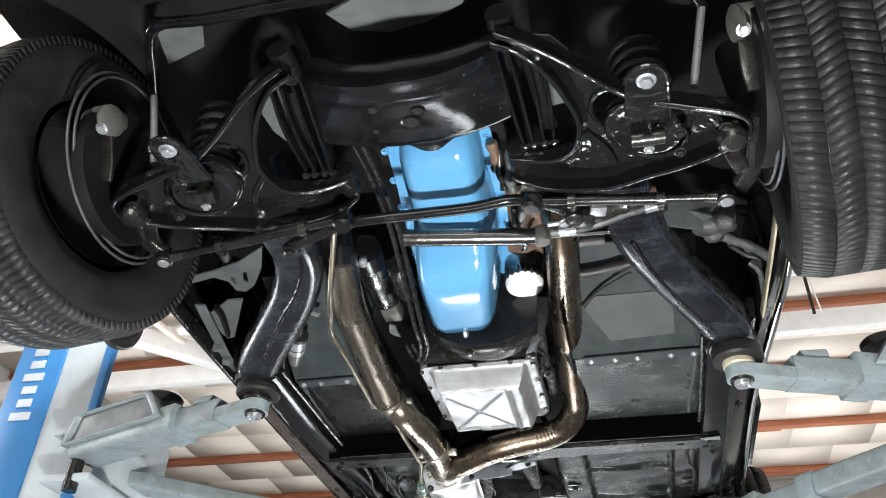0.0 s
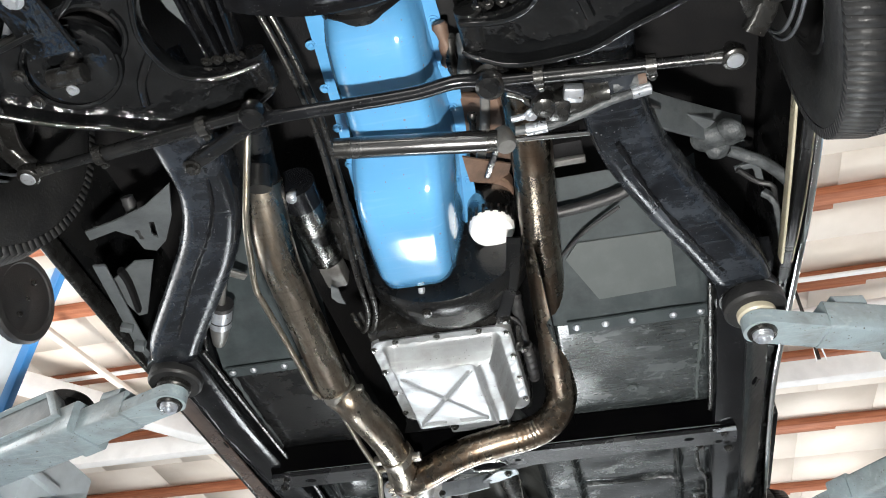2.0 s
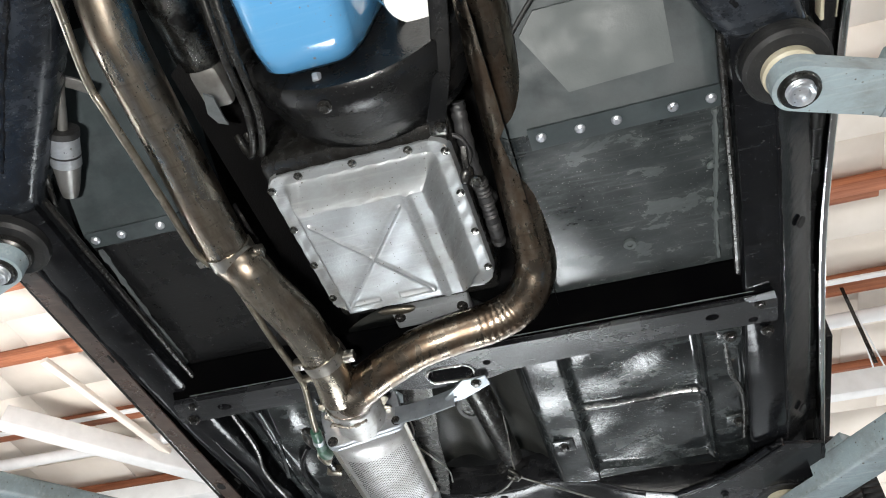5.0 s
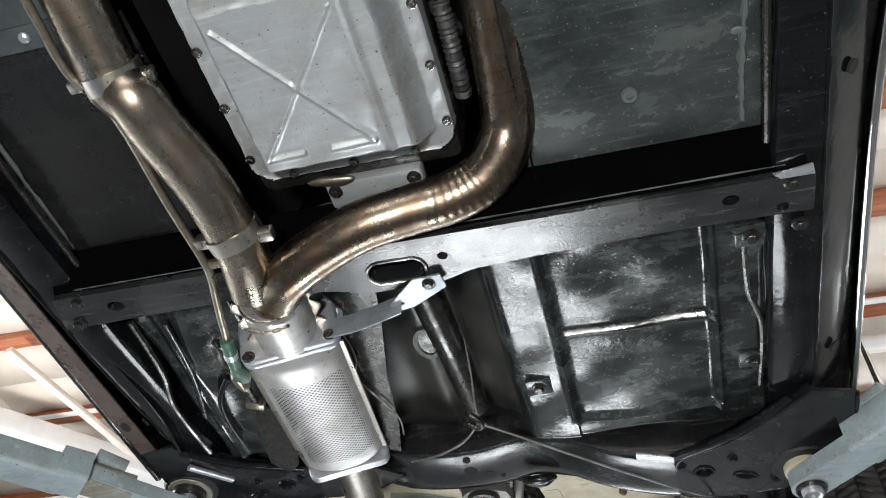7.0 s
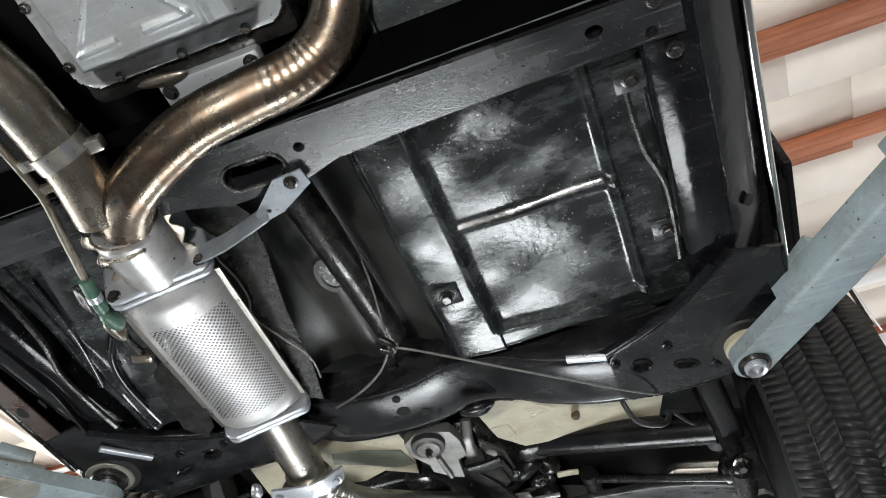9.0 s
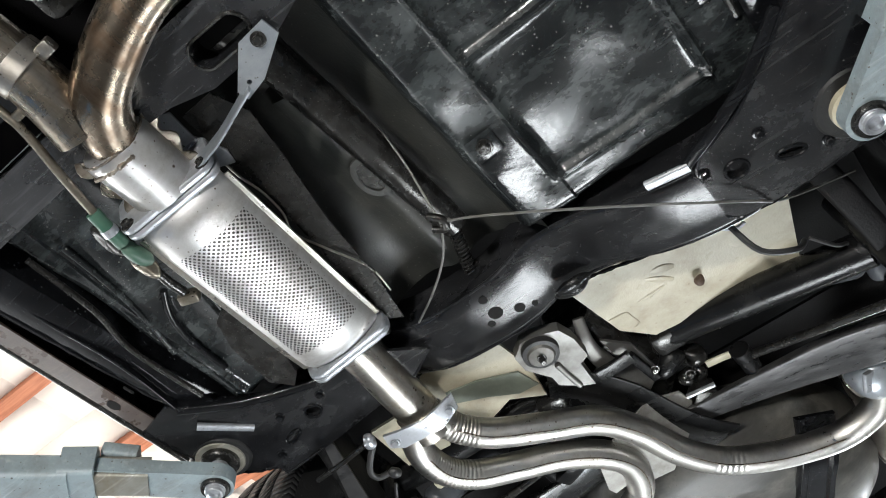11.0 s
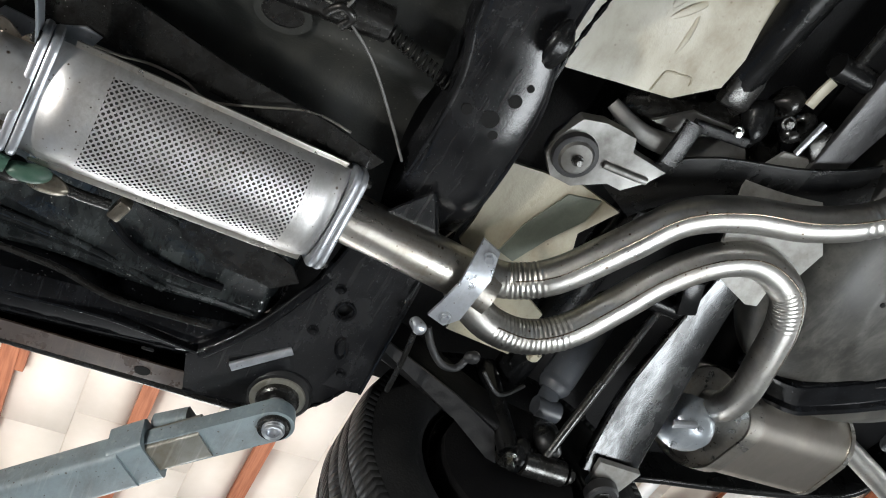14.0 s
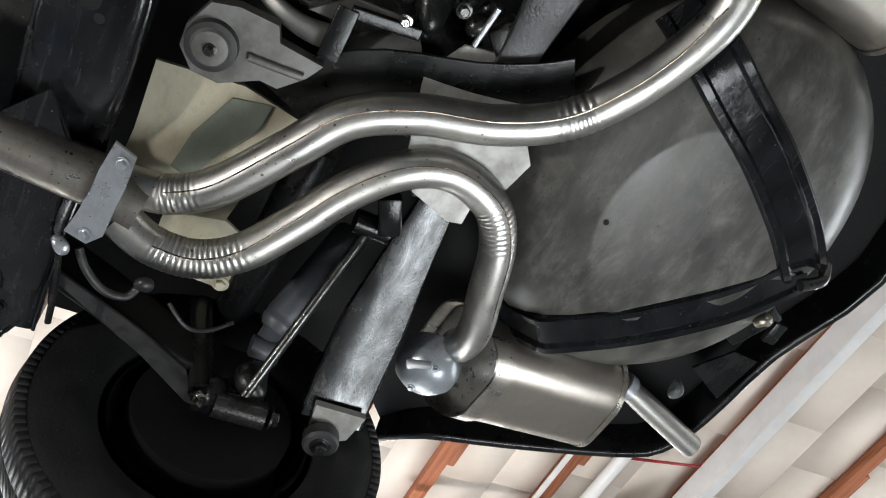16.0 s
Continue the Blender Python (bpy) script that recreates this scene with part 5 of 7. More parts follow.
for p, d in (((-0.284, 2.17, 2.01), (0.08, 1, -0.16)), ((-0.210, 2.447, 1.967), (0.16, 1, -0.12))):
    dv = Vector(d).normalized()
    cl = part("pipe_clamp", tube([Vector(p) - dv * 0.013, Vector(p) + dv * 0.013], 0.0455, 24, 1), STEEL, CAR, "narrow band clamp")
    part("clamp_ear", box(Vector(p) + Vector((0.052, 0.006, -0.006)), (0.026, 0.02, 0.02), bevel=0.003), STEEL, cl)
    part("clamp_bar", box(Vector(p) + Vector((-0.048, -0.004, -0.012)), (0.022, 0.018, 0.022), bevel=0.003), STEEL, cl)
    bolt(Vector(p) + Vector((-0.042, 0, -0.01)), (-0.4, 0, -1), 0.006, cl, BRASS)
weld([(-0.25, 2.615, 1.925), (-0.215, 2.62, 1.915), (-0.18, 2.625, 1.93)], 0.0035, CAR, 21, "weld_bead", WELD)
CA, CB = Vector((-0.227, 2.708, 1.996)), Vector((-0.281, 3.168, 2.064))
CD = (CB - CA).normalized()
CS = Vector((math.cos(radians(14)), 0, math.sin(radians(14))))
CS = (CS - CD * CS.dot(CD)).normalized()
CU = CS.cross(CD)
CLEN = (CB - CA).length


def cat_at(s, u, d):
    return CA + CS * s + CU * u + CD * d


def cat_sweep(sec, d0, d1):
    bm = bmesh.new()
    n = len(sec)
    r = [[bm.verts.new(cat_at(a * k, b * k, d)) for a, b in sec] for d, k in ((d0, 0.97), (d0 + 0.003, 1), (d1 - 0.003, 1), (d1, 0.97))]
    for a, b in zip(r, r[1:]):
        for j in range(n):
            bm.faces.new((a[j], a[(j + 1) % n], b[(j + 1) % n], b[j]))
    bm.faces.new(r[0][::-1])
    bm.faces.new(r[-1])
    return bm


col_ = part("collector", tube([CA - CD * 0.115, CA - CD * 0.09, CA - CD * 0.05, CA - CD * 0.002], 0.054, 28, 5, lambda t: 1.06 - 0.1 * max(0, 1 - t * 5) - 0.04 * t), SHIELD, CAR, "bright welded exhaust collector with pinched seams")
for sg in (-1, 1):
    pts = [cat_at(sg * (0.058 + 0.008 * math.sin(k * 1.9)), 0.0, -0.115 + 0.115 * k / 8) for k in range(9)]
    part("seam_lip", sweep(bmesh.new(), pts, rrect(0.016, 0.005, 0.002), 3, CU), BRONZED, col_, "heat-stained pinched seam lip")
weld([cat_at(0.056 * math.cos(k * 0.4), -0.054 * abs(math.sin(k * 0.4)), -0.112) for k in range(9)], 0.0022, col_, 24, "weld_bead", WELD)
# darkness behind the shield's perforations is put into this body's colour
cat = part("catalytic_converter", cat_sweep(rrect(0.13, 0.076, 0.036, 8), 0.012, CLEN - 0.012), CATBODY, CAR, "silver catalytic converter with perforated heat shield")
for d in (-0.006, 0.008, CLEN - 0.014, CLEN - 0.002):
    fl = part("flange", cat_sweep(rrect(0.178, 0.1, 0.022, 4), d - 0.006, d + 0.006), ZINC, cat, "thick zinc-grey exhaust flange")
for s_, u_ in ((-0.073, -0.036), (0.073, -0.036)):
    bolt(cat_at(s_, u_, -0.012), -CD, 0.008, cat, DARKMETAL)
    bolt(cat_at(s_, u_, CLEN + 0.004), CD, 0.008, cat, DARKMETAL)


def shield_point(t, d):
    """The heat shield's skin: t runs -1..1 round its lower side, d along it."""
    a = t * 1.25
    e = min(1.0, max(0.0, min(d - 0.012, CLEN - 0.018 - d) / 0.035))
    k = 0.74 + 0.26 * math.sin(e * 1.571)
    return cat_at(0.086 * math.sin(a) * (0.9 + 0.1 * k), 0.012 - 0.072 * math.cos(a * 0.82) * k, d)


bm = bmesh.new()
NT, ND = 15, 30
for i in range(NT):
    for j in range(ND):
        t0, t1 = -0.72 + 1.44 * i / NT, -0.72 + 1.44 * (i + 1) / NT
        d0, d1 = 0.085 + 0.30 * j / ND, 0.085 + 0.30 * (j + 1) / ND
        out, inn = [], []
        for k in range(8):
            a = 2 * math.pi * (k + 0.5) / 8
            cx_, cy_ = math.cos(a), math.sin(a)
            m_ = max(abs(cx_), abs(cy_))
            out.append((0.5 + 0.5 * cx_ / m_, 0.5 + 0.5 * cy_ / m_))
            inn.append((0.5 + 0.245 * cx_, 0.5 + 0.245 * cy_))
        vo = [bm.verts.new(shield_point(t0 + (t1 - t0) * a, d0 + (d1 - d0) * b)) for a, b in out]
        vi = [bm.verts.new(shield_point(t0 + (t1 - t0) * a, d0 + (d1 - d0) * b)) for a, b in inn]
        for k in range(8):
            bm.faces.new((vo[k], vo[(k + 1) % 8], vi[(k + 1) % 8], vi[k]))
bmesh.ops.remove_doubles(bm, verts=bm.verts, dist=0.0002)
tagged(part("perforated_shield", bm, SHIELD, cat, "silver perforated heat shield sheet"), kind="stuff")
bm = bmesh.new()


def skin(ta, tb, da, db, nt, nd, off=0.0):
    g = [[bm.verts.new(shield_point(ta + (tb - ta) * i / nt, da + (db - da) * j / nd) - CU * off) for j in range(nd + 1)] for i in range(nt + 1)]
    for i in range(nt):
        for j in range(nd):
            bm.faces.new((g[i][j], g[i + 1][j], g[i + 1][j + 1], g[i][j + 1]))


skin(-1, -0.72, 0.012, CLEN - 0.018, 6, 20)
skin(0.72, 1, 0.012, CLEN - 0.018, 6, 20)
skin(-0.72, 0.72, 0.012, 0.085, 24, 4)
skin(-0.72, 0.72, 0.385, CLEN - 0.018, 24, 4)
part("shield_border", bm, SHIELD, cat, "plain bright border of the heat shield")
for sg in (-1, 1):
    part("shield_seam", sweep(bmesh.new(), [shield_point(sg * 1.0, 0.03 + (CLEN - 0.06) * k / 6) for k in range(7)], rrect(0.018, 0.004, 0.0015), 2, (0, 0, 1)), STEEL, cat, "pinched bright seam flange")
hg = part("exhaust_hanger", sweep(bmesh.new(), [(-0.005, 2.668, 1.984), (-0.05, 2.682, 1.984), (-0.1, 2.697, 1.986), (-0.15, 2.706, 1.99)], rrect(0.042, 0.004, 0.0015), 4, (0.3, 1, 0.1)), STRAPZINC, CAR, "bent zinc strap hanger")
part("hanger_plate", plate([(0.078, 2.612), (0.082, 2.64), (0.02, 2.674), (-0.02, 2.682), (-0.024, 2.664), (0.03, 2.615)], 1.98, 1.984, holes=[ring(0.0, 2.664, 0.004, 0.004, 10)]), STRAPZINC, hg, "flat bolted hanger plate")
bolt((0.055, 2.628, 1.98), (0, 0, -1), 0.008, hg, DARKMETAL)

part("intermediate_pipe", tube([(-0.283, 3.16, 2.075), (-0.318, 3.43, 2.084)], 0.044, 28, 1), STEEL, CAR, "bright stainless intermediate pipe")
yp = part("y_clamp_plate", plate([(-0.222, 3.405), (-0.232, 3.44), (-0.272, 3.44), (-0.305, 3.436), (-0.365, 3.431), (-0.388, 3.411), (-0.377, 3.376), (-0.345, 3.385), (-0.29, 3.395), (-0.26, 3.397)], 2.02, 2.026, tilt=lambda x, y: max(0.0, x + 0.275) * 0.7), ZINC, CAR, "bright zinc Y clamp plate")
bolt((-0.243, 3.425, 2.041), (0, -0.3, -1), 0.008, yp, ZINC)
bolt((-0.37, 3.405, 2.019), (0, -0.3, -1), 0.008, yp, ZINC)
part("y_collector", tube([(-0.316, 3.41, 2.078), (-0.326, 3.47, 2.072)], 0.047, 22, 1), STEEL, CAR)
A_ = [(-0.302, 3.44, 2.085), (-0.288, 3.5, 2.075), (-0.24, 3.565, 2.07), (-0.14, 3.643, 2.078), (-0.06, 3.707, 2.088), (-0.012, 3.8, 2.092), (0.022, 3.915, 2.088), (0.075, 4.01, 2.086), (0.15, 4.072, 2.086), (0.235, 4.118, 2.09), (0.33, 4.145, 2.095), (0.42, 4.125, 2.105), (0.47, 4.07, 2.13)]
tpa = part("tail_pipe", pipe(A_, 0.0325, ((0.06, 0.15, 9), (0.565, 0.635, 6)), 22, depth=0.026), TAILSTEEL, CAR, "bright stainless tail pipe with rippled bends")
B_ = [(-0.35, 3.44, 2.062), (-0.374, 3.5, 2.052), (-0.372, 3.57, 2.05), (-0.335, 3.635, 2.056), (-0.262, 3.697, 2.075), (-0.175, 3.757, 2.09), (-0.108, 3.825, 2.095), (-0.084, 3.9, 2.098), (-0.11, 3.98, 2.092), (-0.175, 4.027, 2.09), (-0.274, 4.056, 2.09), (-0.36, 4.082, 2.1), (-0.42, 4.09, 2.125), (-0.45, 4.095, 2.16)]
tpb = part("tail_pipe", pipe(B_, 0.0325, ((0.07, 0.25, 18), (0.60, 0.7, 11)), 22), TAILSTEEL, CAR, "bright stainless tail pipe with rippled bends")
# brown lengthwise seams along the lower flank of both tail pipes
for own, pts, (i0, i1) in ((tpa, A_, (1, 11)), (tpb, B_, (1, 12))):
    line = []
    for k in range(i0, i1):
        q0, q1 = Vector(pts[k - 1]), Vector(pts[k + 1])
        side = (q1 - q0).cross(Vector((0, 0, 1))).normalized()
        line.append(Vector(pts[k]) + (side * 0.55 + Vector((0, 0, -0.835))) * 0.0322)
    part("pipe_seam", tube(line, 0.0013, 6, 10), BROWNED, own, "brown lengthwise weld seam")


def muffler(s):
    a, b = Vector((-0.512, 4.15, 2.195)), Vector((-0.502, 4.46, 2.2))
    if s > 0:
        a.x, b.x = 0.51, 0.47
    d = (b - a).normalized()

    def slant(bm, reach=0.12):
        """Cuts the front end obliquely: the lower shell begins further back."""
        for v in bm.verts:
            f = max(0.0, 1 - (v.co - a).dot(d) / reach)
            v.co += d * (a.z - v.co.z) * 0.62 * min(1.0, f)
        return bm

    bm = bmesh.new()
    sweep(bm, [a, a + d * 0.12, b - d * 0.03, b], rrect(0.232, 0.15, 0.072, 10), 2, (0.12, 0, 1), lambda t: 1.06 - 0.06 * t)
    mf = part("muffler", slant(bm), BRUSHED, CAR, "brushed stainless oval muffler")
    part("rolled_seam", sweep(bmesh.new(), [b - d * 0.006, b + d * 0.006], rrect(0.24, 0.158, 0.077, 10), 1, (0.12, 0, 1)), STEEL, mf)
    k = -1 if s < 0 else 1
    lipm = sweep(bmesh.new(), [a - d * 0.03, a + d * 0.012], rrect(0.256, 0.17, 0.082, 10), 1, (0.12, 0, 1), caps=False)
    sweep(lipm, [a + d * 0.012, a - d * 0.03], rrect(0.249, 0.163, 0.079, 10), 1, (0.12, 0, 1), caps=False)
    part("end_collar", slant(lipm), STEEL, mf, "bright rolled collar round the recessed end")
    part("end_plate", slant(sweep(bmesh.new(), [a - d * 0.006, a - d * 0.001], rrect(0.244, 0.158, 0.075, 10), 1, (0.12, 0, 1))), STEEL, mf, "heat-stained recessed end plate")
    el = Vector((-0.508 if k < 0 else 0.47, 4.052, 2.12))
    dome = lathe([(0.062, -0.05), (0.064, -0.012), (0.058, 0.008), (0.042, 0.024), (0.02, 0.031), (0.004, 0.033)], along(el, (k * 0.35, -0.25, -1)), 28)
    cl = part("inlet_elbow", dome, STRAPZINC, mf, "zinc domed inlet elbow")
    part("elbow_strap", box(el + Vector((-k * 0.01, -0.015, -0.012)), (0.085, 0.05, 0.012), Matrix.Rotation(-k * 0.5, 4, "Y") @ Matrix.Rotation(k * 0.5, 4, "Z"), bevel=0.004), ZINC, cl)
    for o in (-0.03, 0.03):
        bolt(el + Vector((o - k * 0.01, o * 0.4 - 0.01, -0.03)), (k * 0.35, -0.25, -1), 0.006, cl, ZINC)
    part("inlet_neck", tube([el + Vector((-k * 0.05, 0.03, 0.03)), el + Vector((-k * 0.01, 0.005, 0.004))], 0.036, 20, 1), STEEL, cl)
    t0, t1 = Vector((k * 0.468, 4.53, 2.235)), Vector((k * 0.548, 4.755, 2.205))
    tip = bmesh.new()
    dd = (t1 - t0).normalized()
    lathe([(0.025, 0.0), (0.027, 0.06), (0.028, (t1 - t0).length), (0.0255, (t1 - t0).length), (0.024, 0.03)], along(t0, dd), 26, bm=tip, caps=False)
    tp_ = part("tail_pipe_tip", tip, TAILSTEEL, mf, "straight bright tail pipe tip")
    part("tip_clamp", tube([t0 - dd * 0.01, t0 + dd * 0.012], 0.031, 20, 1), ZINC, tp_)
    part("outlet_pipe", tube([b - d * 0.02, t0 - dd * 0.03, t0 + dd * 0.02], 0.02, 16, 4), STEEL, mf)


muffler(-1)
muffler(1)

# pressed ridges and dusty seams of the left seat tub, and the shield's bright rolled edge
part("tub_ridge", sweep(bmesh.new(), [(-0.481, 2.686, 2.052), (-0.487, 2.768, 2.052), (-0.499, 2.855, 2.052), (-0.528, 2.965, 2.052)], rrect(0.012, 0.012, 0.005), 4, (0, 0, 1)), TUB, CAR, "pressed ridge in the seat tub")
part("tub_crease", tube([(-0.428, 2.855, 2.050), (-0.458, 2.893, 2.048), (-0.475, 2.935, 2.047), (-0.484, 2.992, 2.048), (-0.486, 3.052, 2.050)], 0.007, 10, 5), CHASSIS, CAR, "glossy crease in the seat tub")
part("rail_flange", sweep(bmesh.new(), [(-0.606, 2.590, 2.030), (-0.611, 2.740, 2.030), (-0.602, 2.863, 2.030), (-0.603, 2.941, 2.030), (-0.624, 3.052, 2.040)], rrect(0.006, 0.016, 0.002), 4, (0, 0, 1)), CHASSIS, CAR, "thin gloss black rail flange")
part("shield_edge", tube([(-0.170, 2.740, 2.070), (-0.171, 2.788, 2.070), (-0.164, 2.834, 2.068), (-0.168, 2.884, 2.068), (-0.182, 2.927, 2.066), (-0.160, 2.994, 2.066), (-0.136, 3.067, 2.068), (-0.143, 3.132, 2.070)], 0.0022, 8, 5), STEEL, CAR, "bright bent edge of the thin heat shield")

# small clutter beside the transmission pan
lump((0.168, 2.153, 2.060), (0.012, 0.014, 0.014), CAR, "shift_joint", DARKMETAL, "greasy shift lever joint", 21, 0.6)
bolt((0.181, 2.165, 2.050), (0.3, 0, -1), 0.007, CAR, WORNSTEEL)
part("shift_lever", sweep(bmesh.new(), [(0.175, 2.108, 2.080), (0.171, 2.138, 2.065), (0.172, 2.178, 2.060)], rrect(0.012, 0.005, 0.002), 3, (0, 0, 1)), DARKMETAL, CAR, "dull steel shift lever")
part("corrugated_sleeve", tube([(0.180, 2.195, 2.090), (0.181, 2.243, 2.085), (0.180, 2.302, 2.085), (0.176, 2.362, 2.100)], 0.013, 14, 14, lambda t: 1 + 0.14 * math.sin(t * 110)), HOSE, CAR, "black corrugated cable sleeve")
part("vent_hose", tube([(0.156, 2.083, 2.090), (0.175, 2.096, 2.085), (0.182, 2.125, 2.080), (0.171, 2.150, 2.075)], 0.004, 8, 5), HOSE, CAR)
part("cover_lug", box((0.152, 2.040, 2.050), (0.03, 0.022, 0.016), Matrix.Rotation(0.2, 4, "Z"), bevel=0.004), WORNSTEEL, CAR, "bare housing lug")
bolt((0.157, 2.033, 2.041), (0, 0, -1), 0.007, CAR, DARKMETAL)
part("side_flap", plate([(-0.216, 1.897), (-0.202, 1.909), (-0.204, 1.942), (-0.203, 1.965), (-0.218, 1.957), (-0.227, 1.935)], 2.098, 2.103), GREYPANEL, CAR, "grey sheet flap beside the bell housing")
lump((-0.047, 2.438, 2.045), (0.03, 0.01, 0.008), CAR, "gasket_bead", BRASS, "oily gasket bead squeezed out", 31, 0.6)

# spare wheel carrier
sc = bmesh.new()
prof = [(0.02, 0.0), (0.12, 0.002), (0.19, 0.004), (0.2, 0.006), (0.21, 0.011), (0.26, 0.02), (0.3, 0.034), (0.335, 0.056), (0.362, 0.085), (0.375, 0.12), (0.375, 0.2), (0.3, 0.23)]
lathe(prof, Matrix.Translation((-0.02, 4.332, 2.088)) @ Matrix.Diagonal((1.05, 0.885, 1, 1)), 72, bm=sc)
spare = part("spare_carrier", sc, CARRIER, CAR, "large round grey spare wheel carrier tub, scuffed")
part("drain_dot", lathe([(0.005, 0), (0.005, 0.003)], along((-0.06, 4.175, 2.092), (0, 0, -1)), 10), HOLE, spare)
U = [(-0.045, 0.016), (-0.045, 0.002), (-0.04, -0.006), (-0.028, -0.006), (-0.022, 0.002), (0.022, 0.002), (0.028, -0.006), (0.04, -0.006), (0.045, 0.002), (0.045, 0.016)]
for pts in (((-0.01, 4.60, 2.12), (-0.06, 4.545, 2.1), (-0.13, 4.475, 2.09), (-0.23, 4.355, 2.09), (-0.315, 4.245, 2.108), (-0.345, 4.205, 2.128), (-0.385, 4.15, 2.22)),
            ((-0.02, 4.60, 2.12), (0.015, 4.55, 2.095), (0.075, 4.475, 2.082), (0.157, 4.352, 2.078), (0.215, 4.245, 2.083), (0.255, 4.175, 2.088), (0.3, 4.09, 2.13))):
    stp = part("carrier_strap", sweep(bmesh.new(), pts, U, 3, (0, 0, 1)), CHASSIS, CAR, "black pressed channel strap under the spare carrier")
    for k in range(1, 5):
        q = Vector(pts[1]).lerp(Vector(pts[4]), k / 5)
        part("strap_hole", lathe([(0.004, 0), (0.004, 0.003)], along((q.x + 0.006 * (-1) ** k, q.y, q.z + 0.001), (0, 0, -1)), 10), HOLE, stp)
part("carrier_lock", tube([(-0.03, 4.58, 2.09), (-0.01, 4.62, 2.1), (0.01, 4.63, 2.13)], 0.012, 12, 4), DARKMETAL, CAR, "greasy carrier lock bolt")
part("rear_bracket", box((-0.2, 4.66, 2.25), (0.12, 0.1, 0.06), Matrix.Rotation(0.5, 4, "Z"), bevel=0.01), SATIN, CAR)

# transverse leaf spring
for s in (-1, 1):
    pts = [(0.0, 3.915, 2.15), (s * 0.1, 3.914, 2.147), (s * 0.19, 3.912, 2.138), (s * 0.337, 3.908, 2.117), (s * 0.449, 3.906, 2.097), (s * 0.552, 3.905, 2.069), (s * 0.62, 3.904, 2.042)]
    sl = part("leaf_spring", sweep(bmesh.new(), pts, rrect(0.124, 0.024, 0.006), 5, (0, 0, 1), lambda t: 0.5 + 0.5 * (lambda u: u * u * (3 - 2 * u))(max(0.0, min(1.0, (t - 0.2) / 0.5)))), SPRINGALU if s < 0 else DARKLEAF, CAR, "worn silver transverse leaf spring" if s < 0 else "transverse leaf spring, dark reflection put into its colour")
    q = [(s * 0.575, 3.86), (s * 0.645, 3.87), (s * 0.665, 3.9), (s * 0.64, 3.945), (s * 0.575, 3.957)]
    part("spring_end", plate(q, 2.022, 2.036), BARECAST, sl, "bare spring end plate")
    part("end_bushing", lathe([(0.03, 1.985), (0.034, 1.99), (0.034, 2.01), (0.024, 2.022)], Matrix.Translation((s * 0.634, 3.893, 0)), 24), HOSE, sl, "black rubber cushion")
    bolt((s * 0.634, 3.893, 1.986), (0, 0, -1), 0.014, sl, DARKMETAL, h=0.012)
part("spring_clamp", plate([(0.036, 3.79), (0.098, 3.832), (0.11, 3.91), (-0.03, 4.015), (-0.08, 3.995), (-0.1, 3.955), (-0.16, 3.95), (-0.165, 3.925), (-0.14, 3.85), (-0.1, 3.82)], 2.128, 2.135, tilt=lambda x, y: 0.25 * x), BARECAST, CAR, "light bare spring mounting plate")

part("clamp_block", box((-0.209, 3.842, 2.120), (0.075, 0.04, 0.03), Matrix.Rotation(-0.4, 4, "Z"), bevel=0.005), SATIN, CAR, "black spring clamp block")
bolt((-0.152, 3.863, 2.120), (0, 0, -1), 0.006, CAR, DARKMETAL)
lump((-0.408, 4.610, 2.200), (0.022, 0.02, 0.02), CAR, "grommet", GRIME, "pale dirty rubber grommet", 4, 0.4)
part("rear_plate", plate([(-0.367, 4.642), (-0.293, 4.702), (-0.297, 4.768), (-0.423, 4.751)], 2.238, 2.243), SATIN, CAR, "flat black rear bracket plate")
part("rear_tab", box((-0.176, 4.675, 2.160), (0.05, 0.03, 0.012), bevel=0.003), SATIN, CAR)
lump((-0.140, 4.605, 2.130), (0.016, 0.016, 0.014), CAR, "lock_cover", BRASS, "", 5, 0.5)

